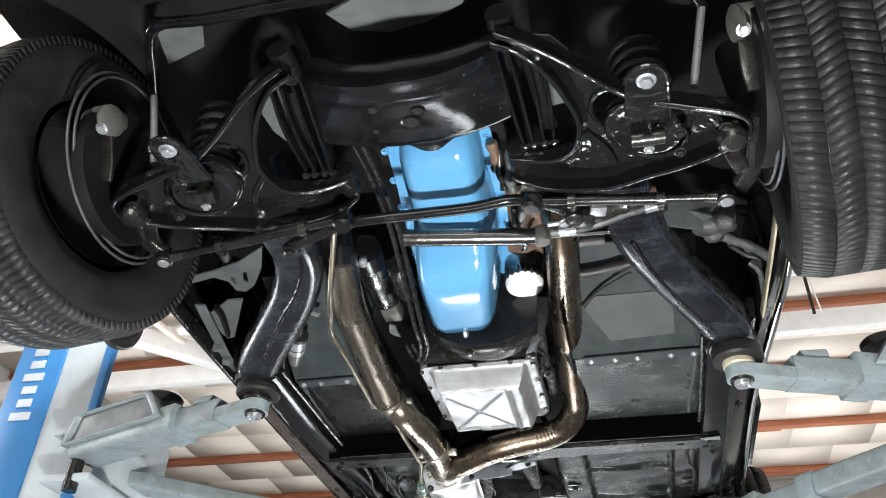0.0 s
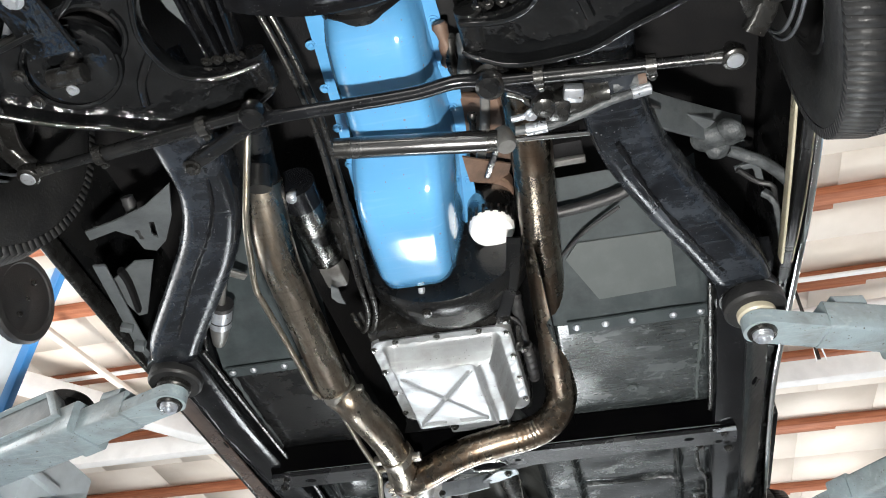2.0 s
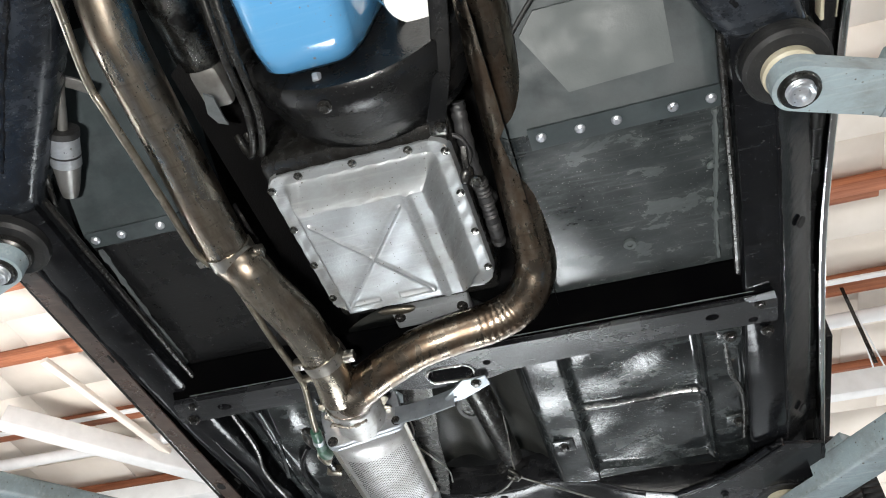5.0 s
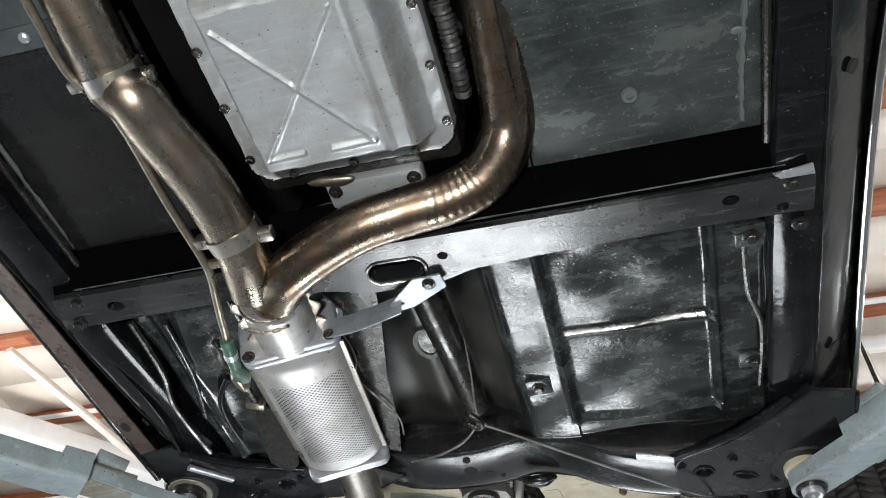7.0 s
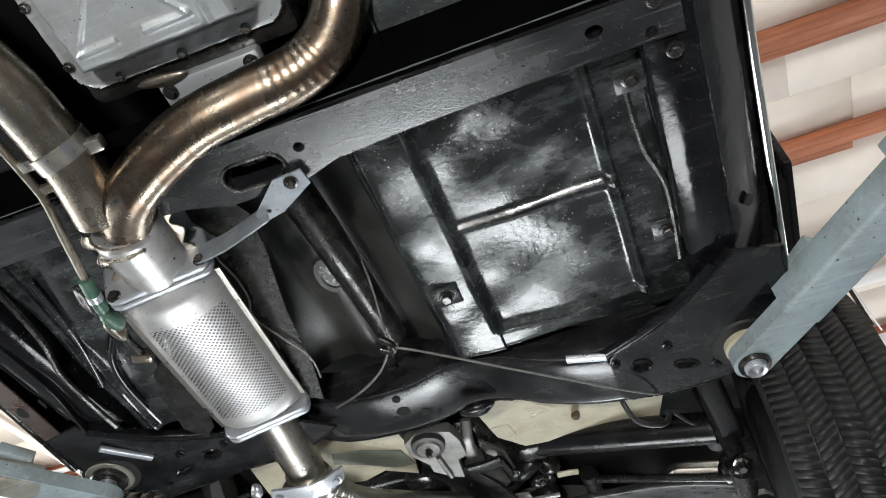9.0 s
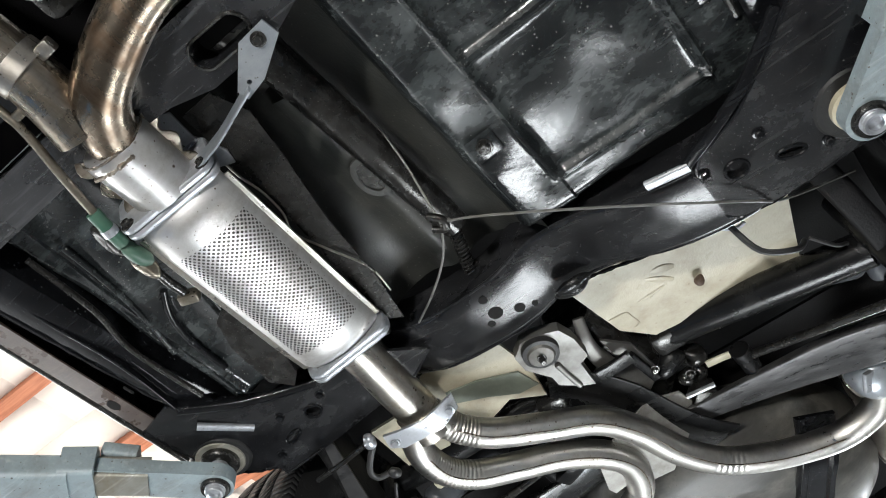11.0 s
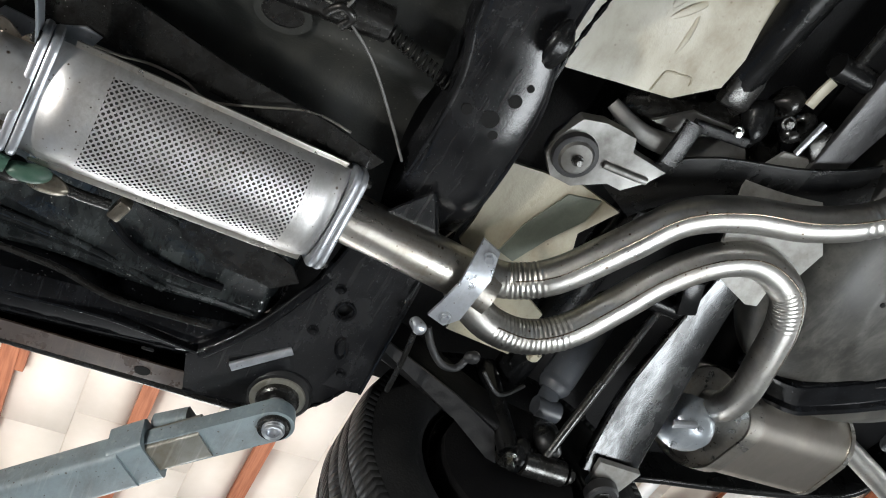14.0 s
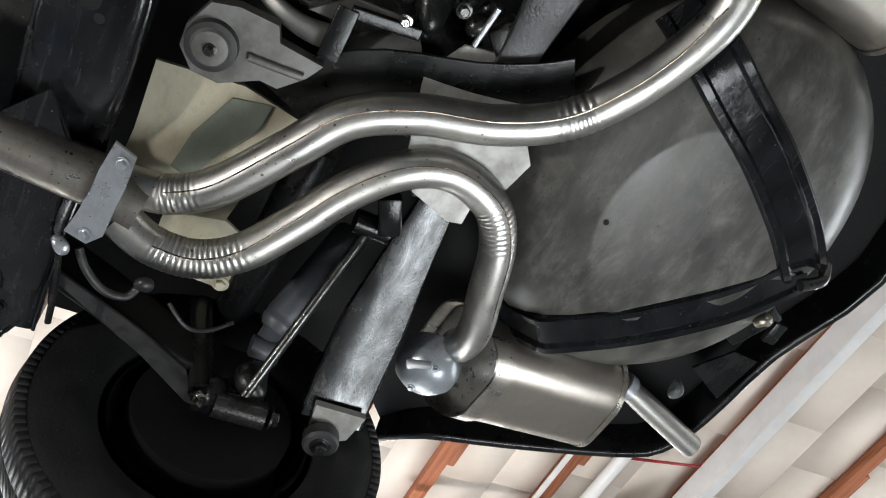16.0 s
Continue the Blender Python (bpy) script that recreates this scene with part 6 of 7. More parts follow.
# rear suspension
for s in (-1, 1):
    rod = part("strut_rod", tube([(s * 0.60, 3.725, 1.99), (s * 0.27, 3.828, 2.145)], 0.0095, 12, 1), DARKMETAL, CAR, "thin steel camber strut rod")
    part("rod_bushing", tube([(s * 0.60, 3.685, 1.985), (s * 0.60, 3.775, 1.985)], 0.025, 18, 1), DARKMETAL, rod)
    part("rod_bushing", tube([(s * 0.26, 3.8, 2.15), (s * 0.26, 3.87, 2.15)], 0.022, 16, 1), SATIN, rod)
    bolt((s * 0.60, 3.785, 1.985), (0, 1, 0), 0.014, rod, DARKMETAL)
    sh = part("shock_absorber", lathe([(0.026, 0.0), (0.034, 0.012), (0.036, 0.02), (0.034, 0.026), (0.036, 0.032), (0.036, 0.24), (0.03, 0.25)], along((s * 0.555, 3.757, 2.16), (-s * 0.161, 0.087, 0.15)), 28), SHOCKGREY, CAR, "dusty blue-grey shock absorber")
    part("shock_eye", tube([(s * 0.575, 3.725, 2.125), (s * 0.575, 3.78, 2.125)], 0.022, 16, 1), SHOCKGREY, sh)
    part("shock_neck", tube([(s * 0.578, 3.748, 2.13), (s * 0.548, 3.762, 2.168)], 0.022, 16, 1), SHOCKGREY, sh)
    ta = part("trailing_arm", sweep(bmesh.new(), [(s * 0.55, 3.3, 2.2), (s * 0.575, 3.45, 2.15), (s * 0.6, 3.6, 2.09), (s * 0.61, 3.72, 2.07)], rrect(0.05, 0.09, 0.01), 4, (0, 0, 1)), MATTE, CAR, "black steel trailing arm")
    lump((s * 0.6, 3.685, 2.0), (0.03, 0.035, 0.03), ta, "knuckle_casting", SATIN, "", 4, 0.5)
    lump((s * 0.575, 3.735, 2.035), (0.025, 0.03, 0.035), ta, "knuckle_casting", SATIN, "", 6, 0.6)
    bolt((s * 0.6, 3.66, 1.985), (0, -0.2, -1), 0.011, ta, WORNSTEEL, h=0.022)
    part("brake_pipe", tube([(s * 0.5, 3.56, 2.08), (s * 0.53, 3.6, 2.07), (s * 0.55, 3.64, 2.1), (s * 0.54, 3.68, 2.13)], 0.004, 8, 4), HOSE, ta)
    part("spindle_support", box((s * 0.615, 3.71, 2.06), (0.06, 0.12, 0.13), bevel=0.015), DARKMETAL, CAR, "dirty cast spindle support")
    part("knuckle_post", tube([(s * 0.6, 3.66, 2.0), (s * 0.575, 3.62, 2.2)], 0.022, 14, 1), SATIN, CAR)
    hsft = part("half_shaft", tube([(s * 0.13, 3.71, 2.24 if s < 0 else 2.22), (s * 0.58, 3.68, 2.21 if s < 0 else 2.1)], 0.038, 20, 1), SATIN, CAR, "black half shaft tube")
    part("shaft_yoke", box((s * 0.15, 3.71, 2.215), (0.07, 0.06, 0.08), bevel=0.012), DARKMETAL, hsft)
    if s > 0:
        part("brake_hose", tube([(0.40, 3.42, 2.06), (0.42, 3.47, 2.02), (0.47, 3.52, 2.03), (0.49, 3.56, 2.08)], 0.006, 8, 5), HOSE, CAR, "thin black brake hose")

    part("brake_drum", lathe([(0.05, -0.03), (0.13, -0.028), (0.145, -0.01), (0.145, 0.03), (0.06, 0.035)], along((s * 0.69, 3.7, 2.02), (1, 0, 0)), 40), MATTE, CAR, "dark rear brake disc and shield")

# differential and its bracket
db = part("differential_bracket", plate([(-0.066, 3.442), (-0.034, 3.442), (0.013, 3.465), (0.023, 3.504), (0.020, 3.563), (-0.004, 3.573), (-0.012, 3.644), (-0.040, 3.627), (-0.073, 3.593), (-0.071, 3.565), (-0.101, 3.510), (-0.098, 3.468)], 2.118, 2.145), ALU, CAR, "bare cast differential front bracket with bushing")
QB = Vector((-0.046, 3.484, 2.115))
part("bushing_ring", lathe([(0.03, -0.012), (0.038, -0.01), (0.04, 0.006)], Matrix.Translation(QB), 32), HOSE, db, "round black rubber bushing ring")
part("bushing_core", lathe([(0.008, -0.02), (0.026, -0.017), (0.03, -0.012), (0.03, 0.0)], Matrix.Translation(QB), 28), ALU, db)
bolt(QB + Vector((0, 0, -0.02)), (0.1, 0, -1), 0.007, db, DARKMETAL, h=0.014)
part("bracket_rib", sweep(bmesh.new(), [(-0.041, 3.538, 2.115), (-0.040, 3.578, 2.114), (-0.038, 3.621, 2.114)], rrect(0.012, 0.012, 0.004), 2, (0, 0, 1)), ALU, db)
dh = part("differential_housing", loft([(3.56, 0.0, 0.05, 0.06, 2.215, 2.34, 0.03), (3.62, 0.0, 0.08, 0.09, 2.2, 2.36, 0.04), (3.72, 0.0, 0.11, 0.12, 2.185, 2.38, 0.05), (3.84, 0.0, 0.11, 0.12, 2.185, 2.38, 0.05), (3.88, 0.0, 0.08, 0.09, 2.2, 2.36, 0.04)]), DARKMETAL, CAR, "dark cast differential housing, oily")
part("housing_arm", sweep(bmesh.new(), [(0.036, 3.526, 2.190), (0.024, 3.565, 2.170), (0.017, 3.607, 2.165), (0.020, 3.651, 2.165)], rrect(0.034, 0.026, 0.01), 4, (0, 0, 1), lambda t: 0.7 + 0.5 * t), ALU, dh, "bare cast arm with rounded end")
part("cover_plate", plate([(0.043, 3.596), (0.088, 3.652), (0.093, 3.740), (0.072, 3.732), (0.070, 3.682), (0.045, 3.650)], 2.172, 2.18), ALU, dh)
part("pinion_tube", tube([(-0.008, 3.672, 2.185), (0.020, 3.724, 2.185), (0.052, 3.777, 2.190)], 0.036, 22, 2), ALU, dh, "oil-stained pinion housing")
part("cross_strap", sweep(bmesh.new(), [(-0.001, 3.645, 2.135), (0.039, 3.646, 2.135), (0.079, 3.647, 2.140)], rrect(0.034, 0.012, 0.003), 2, (0, 0, 1)), SATIN, dh)
part("cross_strap", sweep(bmesh.new(), [(0.074, 3.653, 2.150), (0.078, 3.704, 2.155), (0.082, 3.761, 2.160)], rrect(0.02, 0.014, 0.003), 2, (0, 0, 1)), SATIN, dh)
part("yoke_block", box((0.129, 3.890, 2.170), (0.05, 0.06, 0.05), Matrix.Rotation(0.75, 4, "Z"), bevel=0.006), DARKMETAL, dh)
part("yoke_edge", sweep(bmesh.new(), [(0.107, 3.840, 2.140), (0.173, 3.848, 2.140)], rrect(0.008, 0.012, 0.003), 1, (0, 0, 1)), ZINC, dh, "bright machined yoke edge")
for k, c in enumerate(((0.129, 3.722, 2.200), (0.125, 3.773, 2.190), (0.155, 3.804, 2.210), (0.091, 3.762, 2.180), (0.140, 3.852, 2.200))):
    lump(c, (0.03, 0.026, 0.024), dh, "yoke_casting", SATIN if k % 2 else DARKMETAL, "", 11 + k, 0.6)
bolt((0.092, 3.732, 2.155), (0, 0, -1), 0.008, dh, WORNSTEEL)
bolt((0.142, 3.808, 2.165), (0, 0, -1), 0.009, dh, DARKMETAL)
part("shaft_strap", sweep(bmesh.new(), [(0.177, 3.837, 2.190), (0.206, 3.840, 2.190), (0.231, 3.845, 2.190)], rrect(0.02, 0.006, 0.002), 2, (0, 0, 1)), CREAM, dh)
part("black_guard", sweep(bmesh.new(), [(-0.11, 3.62, 2.165), (-0.05, 3.66, 2.15), (0.0, 3.74, 2.145), (0.04, 3.87, 2.14), (0.08, 3.96, 2.138), (0.115, 4.015, 2.138)], rrect(0.11, 0.006, 0.002), 3, (0.25, -0.1, 1)), SATIN, CAR, "black sheet guard beside the pipe")

# cream body panels above the rear axle
cp = part("cream_panel", plate([(0.06, 3.39), (0.09, 3.38), (0.33, 3.4), (0.5, 3.44), (0.52, 3.5), (0.46, 3.7), (0.36, 3.69), (0.14, 3.67), (0.09, 3.6)], 2.172, 2.18, tilt=lambda x, y: 0.01 * math.sin(x * 9 + y * 5)), CREAM, CAR, "cream painted fibreglass underside panel, stained")
tab = part("panel_tab", box((0.272, 3.448, 2.168), (0.13, 0.035, 0.006), Matrix.Rotation(0.2, 4, "Z"), bevel=0.002), CREAM, cp)
for q in ((0.241, 3.438, 2.164), (0.270, 3.443, 2.164), (0.297, 3.449, 2.164)):
    bolt(q, (0, 0, -1), 0.006, tab, CREAM)
cz = lambda x, y: 2.172 + 0.01 * math.sin(x * 9 + y * 5)
for line, w_ in ((((0.2, 3.521), (0.227, 3.546), (0.251, 3.569)), 0.016), (((0.154, 3.562), (0.187, 3.565), (0.223, 3.563)), 0.01), (((0.216, 3.515), (0.24, 3.522), (0.268, 3.536)), 0.02), (((0.36, 3.52), (0.38, 3.56), (0.41, 3.59)), 0.018)):
    part("panel_crease", sweep(bmesh.new(), [(x, y, cz(x, y)) for x, y in line], rrect(w_, 0.006, 0.0028), 5, (0, 0, 1), lambda t: 0.25 + 0.75 * math.sin(math.pi * t)), CREAM, cp)
part("pressed_rim", tube([(x, y, cz(x, y)) for x, y in ((0.087, 3.559), (0.108, 3.562), (0.126, 3.567), (0.13, 3.59), (0.132, 3.612), (0.12, 3.616))], 0.0022, 8, 4), CREAM, cp)
lump((0.285, 3.587, 2.165), (0.011, 0.013, 0.012), cp, "plug", RUST, "small brown rubber plug", 4, 0.3)
part("cable_hook", tube([(0.368, 3.396, 2.100), (0.376, 3.437, 2.100), (0.404, 3.465, 2.100), (0.423, 3.463, 2.100)], 0.004, 8, 5), ZINC, CAR, "bright bent cable hook")
lump((0.418, 3.408, 2.080), (0.012, 0.018, 0.016), CAR, "cable_clip", DARKMETAL, "greasy cable clip", 5, 0.5)
lump((0.126, 3.342, 2.060), (0.03, 0.014, 0.014), CAR, "line_block", SATIN, "black brake line block", 8, 0.6)
cq = part("cream_panel", plate([(-0.3, 3.41), (-0.25, 3.415), (-0.124, 3.415), (-0.11, 3.55), (-0.13, 3.645), (-0.2, 3.6), (-0.26, 3.62), (-0.36, 3.6), (-0.38, 3.5)], 2.165, 2.173), CREAM, CAR, "cream fibreglass panel with grey-green overspray")
part("overspray_patch", plate([(-0.29, 3.485), (-0.22, 3.5), (-0.135, 3.54), (-0.122, 3.6), (-0.17, 3.595), (-0.23, 3.555), (-0.3, 3.52)], 2.160, 2.1645), OVERSPRAY, cq, "grey-green overspray band")
part("cream_panel", plate([(-0.52, 3.5), (-0.53, 3.65), (-0.515, 3.7), (-0.44, 3.715), (-0.38, 3.6), (-0.4, 3.5)], 2.2, 2.208), CREAM, CAR)
bolt((-0.521, 3.687, 2.2), (0, 0, -1), 0.011, cq, BRASS)

# air pipe, fuel filter and small lines
air = part("air_pipe", tube([(-0.2, 1.4, 2.08), (-0.235, 1.5, 2.02), (-0.26, 1.57, 1.99), (-0.3, 1.68, 2.005), (-0.335, 1.784, 2.02), (-0.332, 1.84, 2.01), (-0.328, 1.92, 2.0), (-0.33, 2.05, 1.995), (-0.33, 2.14, 1.99), (-0.306, 2.19, 1.986), (-0.292, 2.24, 1.98), (-0.285, 2.36, 1.967), (-0.273, 2.47, 1.952), (-0.274, 2.51, 1.948), (-0.292, 2.58, 1.946), (-0.312, 2.665, 1.944)], 0.0068, 12, 6), BRASS, CAR, "thin brownish steel air pipe")
part("pipe_clip", tube([(-0.309, 2.182, 1.987), (-0.3, 2.2, 1.985)], 0.011, 10, 1), BRASS, air)
part("pipe_clip", box((-0.262, 2.487, 1.952), (0.03, 0.014, 0.012), bevel=0.003), BRASS, air)
part("air_hose", tube([(-0.31, 2.65, 1.944), (-0.316, 2.685, 1.942), (-0.322, 2.715, 1.944)], 0.0115, 16, 4), GREEN, air, "short green rubber hose")
part("hose_clamp", tube([(-0.315, 2.68, 1.942), (-0.318, 2.692, 1.942)], 0.0128, 14, 1), ZINC, air)
lump((-0.325, 2.735, 1.95), (0.014, 0.02, 0.014), air, "check_valve", GREEN, "grease-green check valve", 3, 0.5)
lump((-0.334, 2.77, 1.957), (0.012, 0.022, 0.013), air, "check_valve", BRASS, "", 8, 0.5)
part("valve_tube", tube([(-0.336, 2.775, 1.96), (-0.346, 2.81, 1.968), (-0.352, 2.85, 1.978)], 0.0085, 12, 3), DARKMETAL, air)
part("valve_nut", box((-0.355, 2.865, 1.982), (0.036, 0.02, 0.022), Matrix.Rotation(0.4, 4, "Z")), BRASS, air)
lump((-0.345, 2.7, 1.965), (0.02, 0.035, 0.016), air, "valve_cover", DARKMETAL, "", 13, 0.6)
part("arm_wedge", plate([(-0.536, 3.343), (-0.520, 3.352), (-0.558, 3.534), (-0.588, 3.625), (-0.670, 3.672), (-0.608, 3.549)], 2.097, 2.103, tilt=lambda x, y: -0.3 * (y - 3.4)), HOSE, CAR, "flat dark grey trailing arm plate")
rodh = part("hanger_rod", tube([(-0.430, 3.377, 2.030), (-0.494, 3.386, 2.030), (-0.572, 3.391, 2.030)], 0.0055, 10, 2), DARKMETAL, CAR, "thin hanging rod below the clamp")
lump((-0.412, 3.374, 2.030), (0.014, 0.014, 0.012), rodh, "rod_joint", ZINC, "", 2, 0.4)
part("brake_hose", tube([(-0.423, 3.401, 2.050), (-0.451, 3.421, 2.040), (-0.482, 3.456, 2.040), (-0.490, 3.490, 2.050), (-0.474, 3.504, 2.060)], 0.007, 10, 6), HOSE, CAR, "looped rubber brake hose")
lump((-0.461, 3.511, 2.060), (0.014, 0.018, 0.014), CAR, "hose_block", HOSE, "", 7, 0.3)
bolt((-0.426, 3.626, 2.080), (0, 0, -1), 0.01, CAR, CREAM)
part("shield_flap", plate([(-0.383, 2.947), (-0.360, 2.982), (-0.361, 3.071), (-0.379, 3.135), (-0.405, 3.156), (-0.436, 3.119), (-0.432, 3.020), (-0.411, 2.963)], 2.038, 2.042, tilt=lambda x, y: -0.1 * (y - 3.0)), DARKMETAL, CAR, "dark round-cornered sheet flap beside the converter")
part("hanger_flap", plate([(-0.190, 2.624), (-0.165, 2.640), (-0.169, 2.690), (-0.149, 2.742), (-0.155, 2.766), (-0.181, 2.753), (-0.185, 2.701), (-0.201, 2.657)], 2.078, 2.082, tilt=lambda x, y: 0.2 * (x + 0.1)), ZINC, CAR, "small bent zinc hanger flap")
F0, F1, F2, F3 = Vector((-0.479, 1.895, 2.085)), Vector((-0.503, 1.946, 2.075)), Vector((-0.520, 1.982, 2.070)), Vector((-0.531, 2.005, 2.066))
ff = part("fuel_filter", tube([F0, F1], 0.026, 24, 1), ZINC, CAR, "small silver inline fuel filter with black end ring")
part("filter_ring", tube([F0.lerp(F1, -0.18), F0.lerp(F1, 0.02)], 0.0275, 24, 1), HOSE, ff, "black rubber end ring")
part("filter_band", tube([F0.lerp(F1, 0.62), F0.lerp(F1, 0.68)], 0.0267, 24, 1), HOSE, ff)
part("filter_nose", tube([F1, F2, F3], 0.0245, 20, 2, lambda t: 1 - 0.45 * t), ALU, ff, "tapered alloy filter end")
part("filter_stem", tube([(-0.433, 1.796, 2.110), (-0.452, 1.837, 2.100), F0], 0.009, 12, 3), ALU, ff)
part("filter_bracket", sweep(bmesh.new(), [(-0.468, 1.815, 2.115), (-0.435, 1.817, 2.115), (-0.404, 1.846, 2.120)], rrect(0.022, 0.006, 0.002), 3, (0, 0, 1)), ALU, ff)
part("brake_line", tube([(-0.5, 1.86, 2.05), (-0.545, 1.96, 2.06), (-0.58, 2.05, 2.06), (-0.6, 2.15, 2.05), (-0.6, 2.3, 2.04), (-0.585, 2.5, 2.035)], 0.005, 8, 5), DARKMETAL, CAR, "bent steel brake line")
for k, dx in ((0, 0.0), (1, 0.018)):
    part("cooler_line", tube([(-0.15 + dx, 1.2, 2.2), (-0.128 + dx, 1.28, 2.175), (-0.112 + dx, 1.38, 2.15), (-0.106 + dx, 1.5, 2.125), (-0.11 + dx, 1.65, 2.08), (-0.118 + dx, 1.8, 2.035), (-0.13 + dx, 1.92, 2.03), (-0.165 + dx, 2.0, 2.04), (-0.19 + dx, 1.98, 2.08)], 0.0065, 10, 5), DARKMETAL, CAR, "twin steel transmission cooler lines")

# ---- front suspension ----
def arm_z(x):
    """Height of the left lower arm's plane."""
    return 2.1 + (x + 0.15) * 0.28


ARM = [(-0.13, 1.345), (-0.18, 1.366), (-0.23, 1.369), (-0.3, 1.355), (-0.34, 1.341), (-0.4, 1.303), (-0.455, 1.272), (-0.514, 1.23), (-0.56, 1.19), (-0.575, 1.16), (-0.555, 1.128), (-0.45, 1.112), (-0.385, 1.1), (-0.327, 1.067), (-0.259, 1.014), (-0.2, 0.98), (-0.16, 0.965),
       (-0.148, 0.985), (-0.19, 1.0), (-0.235, 1.05), (-0.268, 1.12), (-0.281, 1.18), (-0.262, 1.25), (-0.21, 1.285), (-0.135, 1.29)]


def arm_set(f, side):
    """One lower control arm; f maps the left side's places to the wanted side."""
    back_ = (lambda x: x) if side < 0 else (lambda x: 0.085 - x)
    out = [f(p) for p in ARM]
    zt = lambda x, y: arm_z(back_(x))
    c = f((-0.403, 1.187))
    w = f((-0.378, 1.158))
    la = part("lower_control_arm", plate(out, 0.0, 0.005, holes=[ring(w[0], w[1], 0.072, 0.06, 24, turn=-25 * -side)], tilt=zt), ARMBLACK, CAR, "gloss black stamped lower control arm")

    def lip(name, idx, w_=0.007, h=0.034, dz=-0.006):
        pts = [(*f(ARM[i]), arm_z(ARM[i][0]) + dz) for i in idx]
        part(name, sweep(bmesh.new(), pts, rrect(w_, h, 0.003), 4, (0, 0, 1)), ARMBLACK, la)
        part("rolled_edge", tube([(x, y, z - h / 2) for x, y, z in pts], 0.0055, 10, 5), ARMBLACK, la, "thin rolled gloss edge")
    lip("rear_flange", range(0, 9), 0.008, 0.045)
    weld([(*f(p), arm_z(p[0]) - 0.02) for p in ((-0.27, 1.03), (-0.34, 1.08), (-0.4, 1.108))], 0.004, la, 41)
    part("arm_crease", sweep(bmesh.new(), [(*f(p), arm_z(p[0]) - 0.002) for p in ((-0.29, 1.215), (-0.325, 1.255), (-0.34, 1.3))], rrect(0.016, 0.012, 0.005), 4, (0, 0, 1)), ARMBLACK, la)
    lip("front_flange", range(8, 17), 0.008, 0.036)
    lip("inner_rim", range(17, 25), 0.009, 0.03, -0.01)
    part("web_rim", tube([(*q, zt(*q) - 0.002) for q in ring(w[0], w[1], 0.074, 0.062, 24, -25 * -side)], 0.0055, 8, 2), ARMBLACK, la, "rolled rim of the arm opening")
    cz = arm_z(-0.403)
    part("spring_seat", lathe([(0.036, -0.006), (0.056, -0.016), (0.068, -0.014), (0.076, -0.004), (0.078, 0.006), (0.04, 0.012)], along((c[0], c[1], cz), (0.25 * side, 0, 1)), 36), ARMBLACK, la, "round pressed spring seat")
    part("seat_ring", tube([(q[0], q[1], zt(*q) - 0.014) for q in ring(c[0], c[1], 0.072, 0.072, 28)[:24]], 0.005, 8, 2), ARMBLACK, la)
    b0, b1 = f((-0.404, 1.042)), f((-0.404, 1.15))
    pl = []
    for k in range(9):
        a = radians(180 + 22.5 * k)
        pl.append((b0[0] + 0.036 * math.cos(a), b0[1] + 0.036 * math.sin(a)))
    pl += [(b1[0] + 0.04, b1[1]), (b1[0] - 0.04, b1[1])]
    sp_ = part("shock_plate", plate(pl, 1.992, 2.0, tilt=lambda x, y: 0.1 * (y - 1.06)), ARMBLACK, la, "oblong shock mounting plate")
    part("plate_rim", tube([(x, y, 1.992 + 0.1 * (y - 1.06)) for x, y in pl[:9] + [pl[9]]], 0.004, 8, 1), ARMBLACK, sp_)
    bolt((b0[0], b0[1], 1.991), (0, 0, -1), 0.012, sp_, ZINC)
    part("shock_eye", tube([(c[0] - 0.03, c[1] + 0.0, 1.995), (c[0] + 0.03, c[1] + 0.0, 1.995)], 0.016, 14, 1), DARKMETAL, la, "shock absorber lower bar")
    part("shock_rod", tube([(c[0], c[1], 2.1), (c[0], c[1], 1.985)], 0.017, 14, 1), DARKMETAL, la)
    bolt((c[0], c[1] + 0.02, 1.985), (0, 0.2, -1), 0.007, la, ZINC)
    part("coil_spring", tube([(c[0] + 0.05 * math.cos(t), c[1] + 0.05 * math.sin(t), 2.05 + t * 0.0055) for t in [k * 0.35 for k in range(90)]], 0.008, 8, 1), MATTE, CAR, "black front coil spring")
    for q in ((-0.148, 1.315, 2.11), (-0.165, 0.99, 2.125)):
        qq = Vector(f(q))
        part("pivot_bushing", tube([qq - Vector((0, 0.035, 0)), qq + Vector((0, 0.035, 0))], 0.024, 16, 1), SATIN, la)
        bolt(qq + Vector((0, 0.036, 0)), (0, 1, 0), 0.012, la, DARKMETAL)
    bj = Vector(f((-0.545, 1.178, 1.965)))
    part("ball_joint", lathe([(0.01, -0.024), (0.022, -0.02), (0.027, -0.008), (0.027, 0.006), (0.02, 0.018), (0.014, 0.05)], Matrix.Translation(bj), 22), DARKMETAL, la, "greasy ball joint")
    for k in range(4):
        a = radians(45 + 90 * k)
        bolt(bj + Vector((0.055 * math.cos(a) + (0.05 if side < 0 else -0.05), 0.035 * math.sin(a), 0.0)), (0, 0, -1), 0.008, la, DARKMETAL)
    kn = part("steering_knuckle", tube([f(p) for p in ((-0.59, 1.2, 1.99), (-0.605, 1.21, 2.08), (-0.585, 1.21, 2.22))], 0.03, 14, 5, lambda t: 1 + 0.4 * math.sin(t * 3.1)), SATIN, CAR, "dirty cast steering knuckle")
    part("steering_arm", sweep(bmesh.new(), [f(p) for p in ((-0.6, 1.22, 2.02), (-0.595, 1.3, 2.0), (-0.573, 1.345, 1.99))], rrect(0.035, 0.024, 0.006), 4, (0, 0, 1)), DARKMETAL, kn)
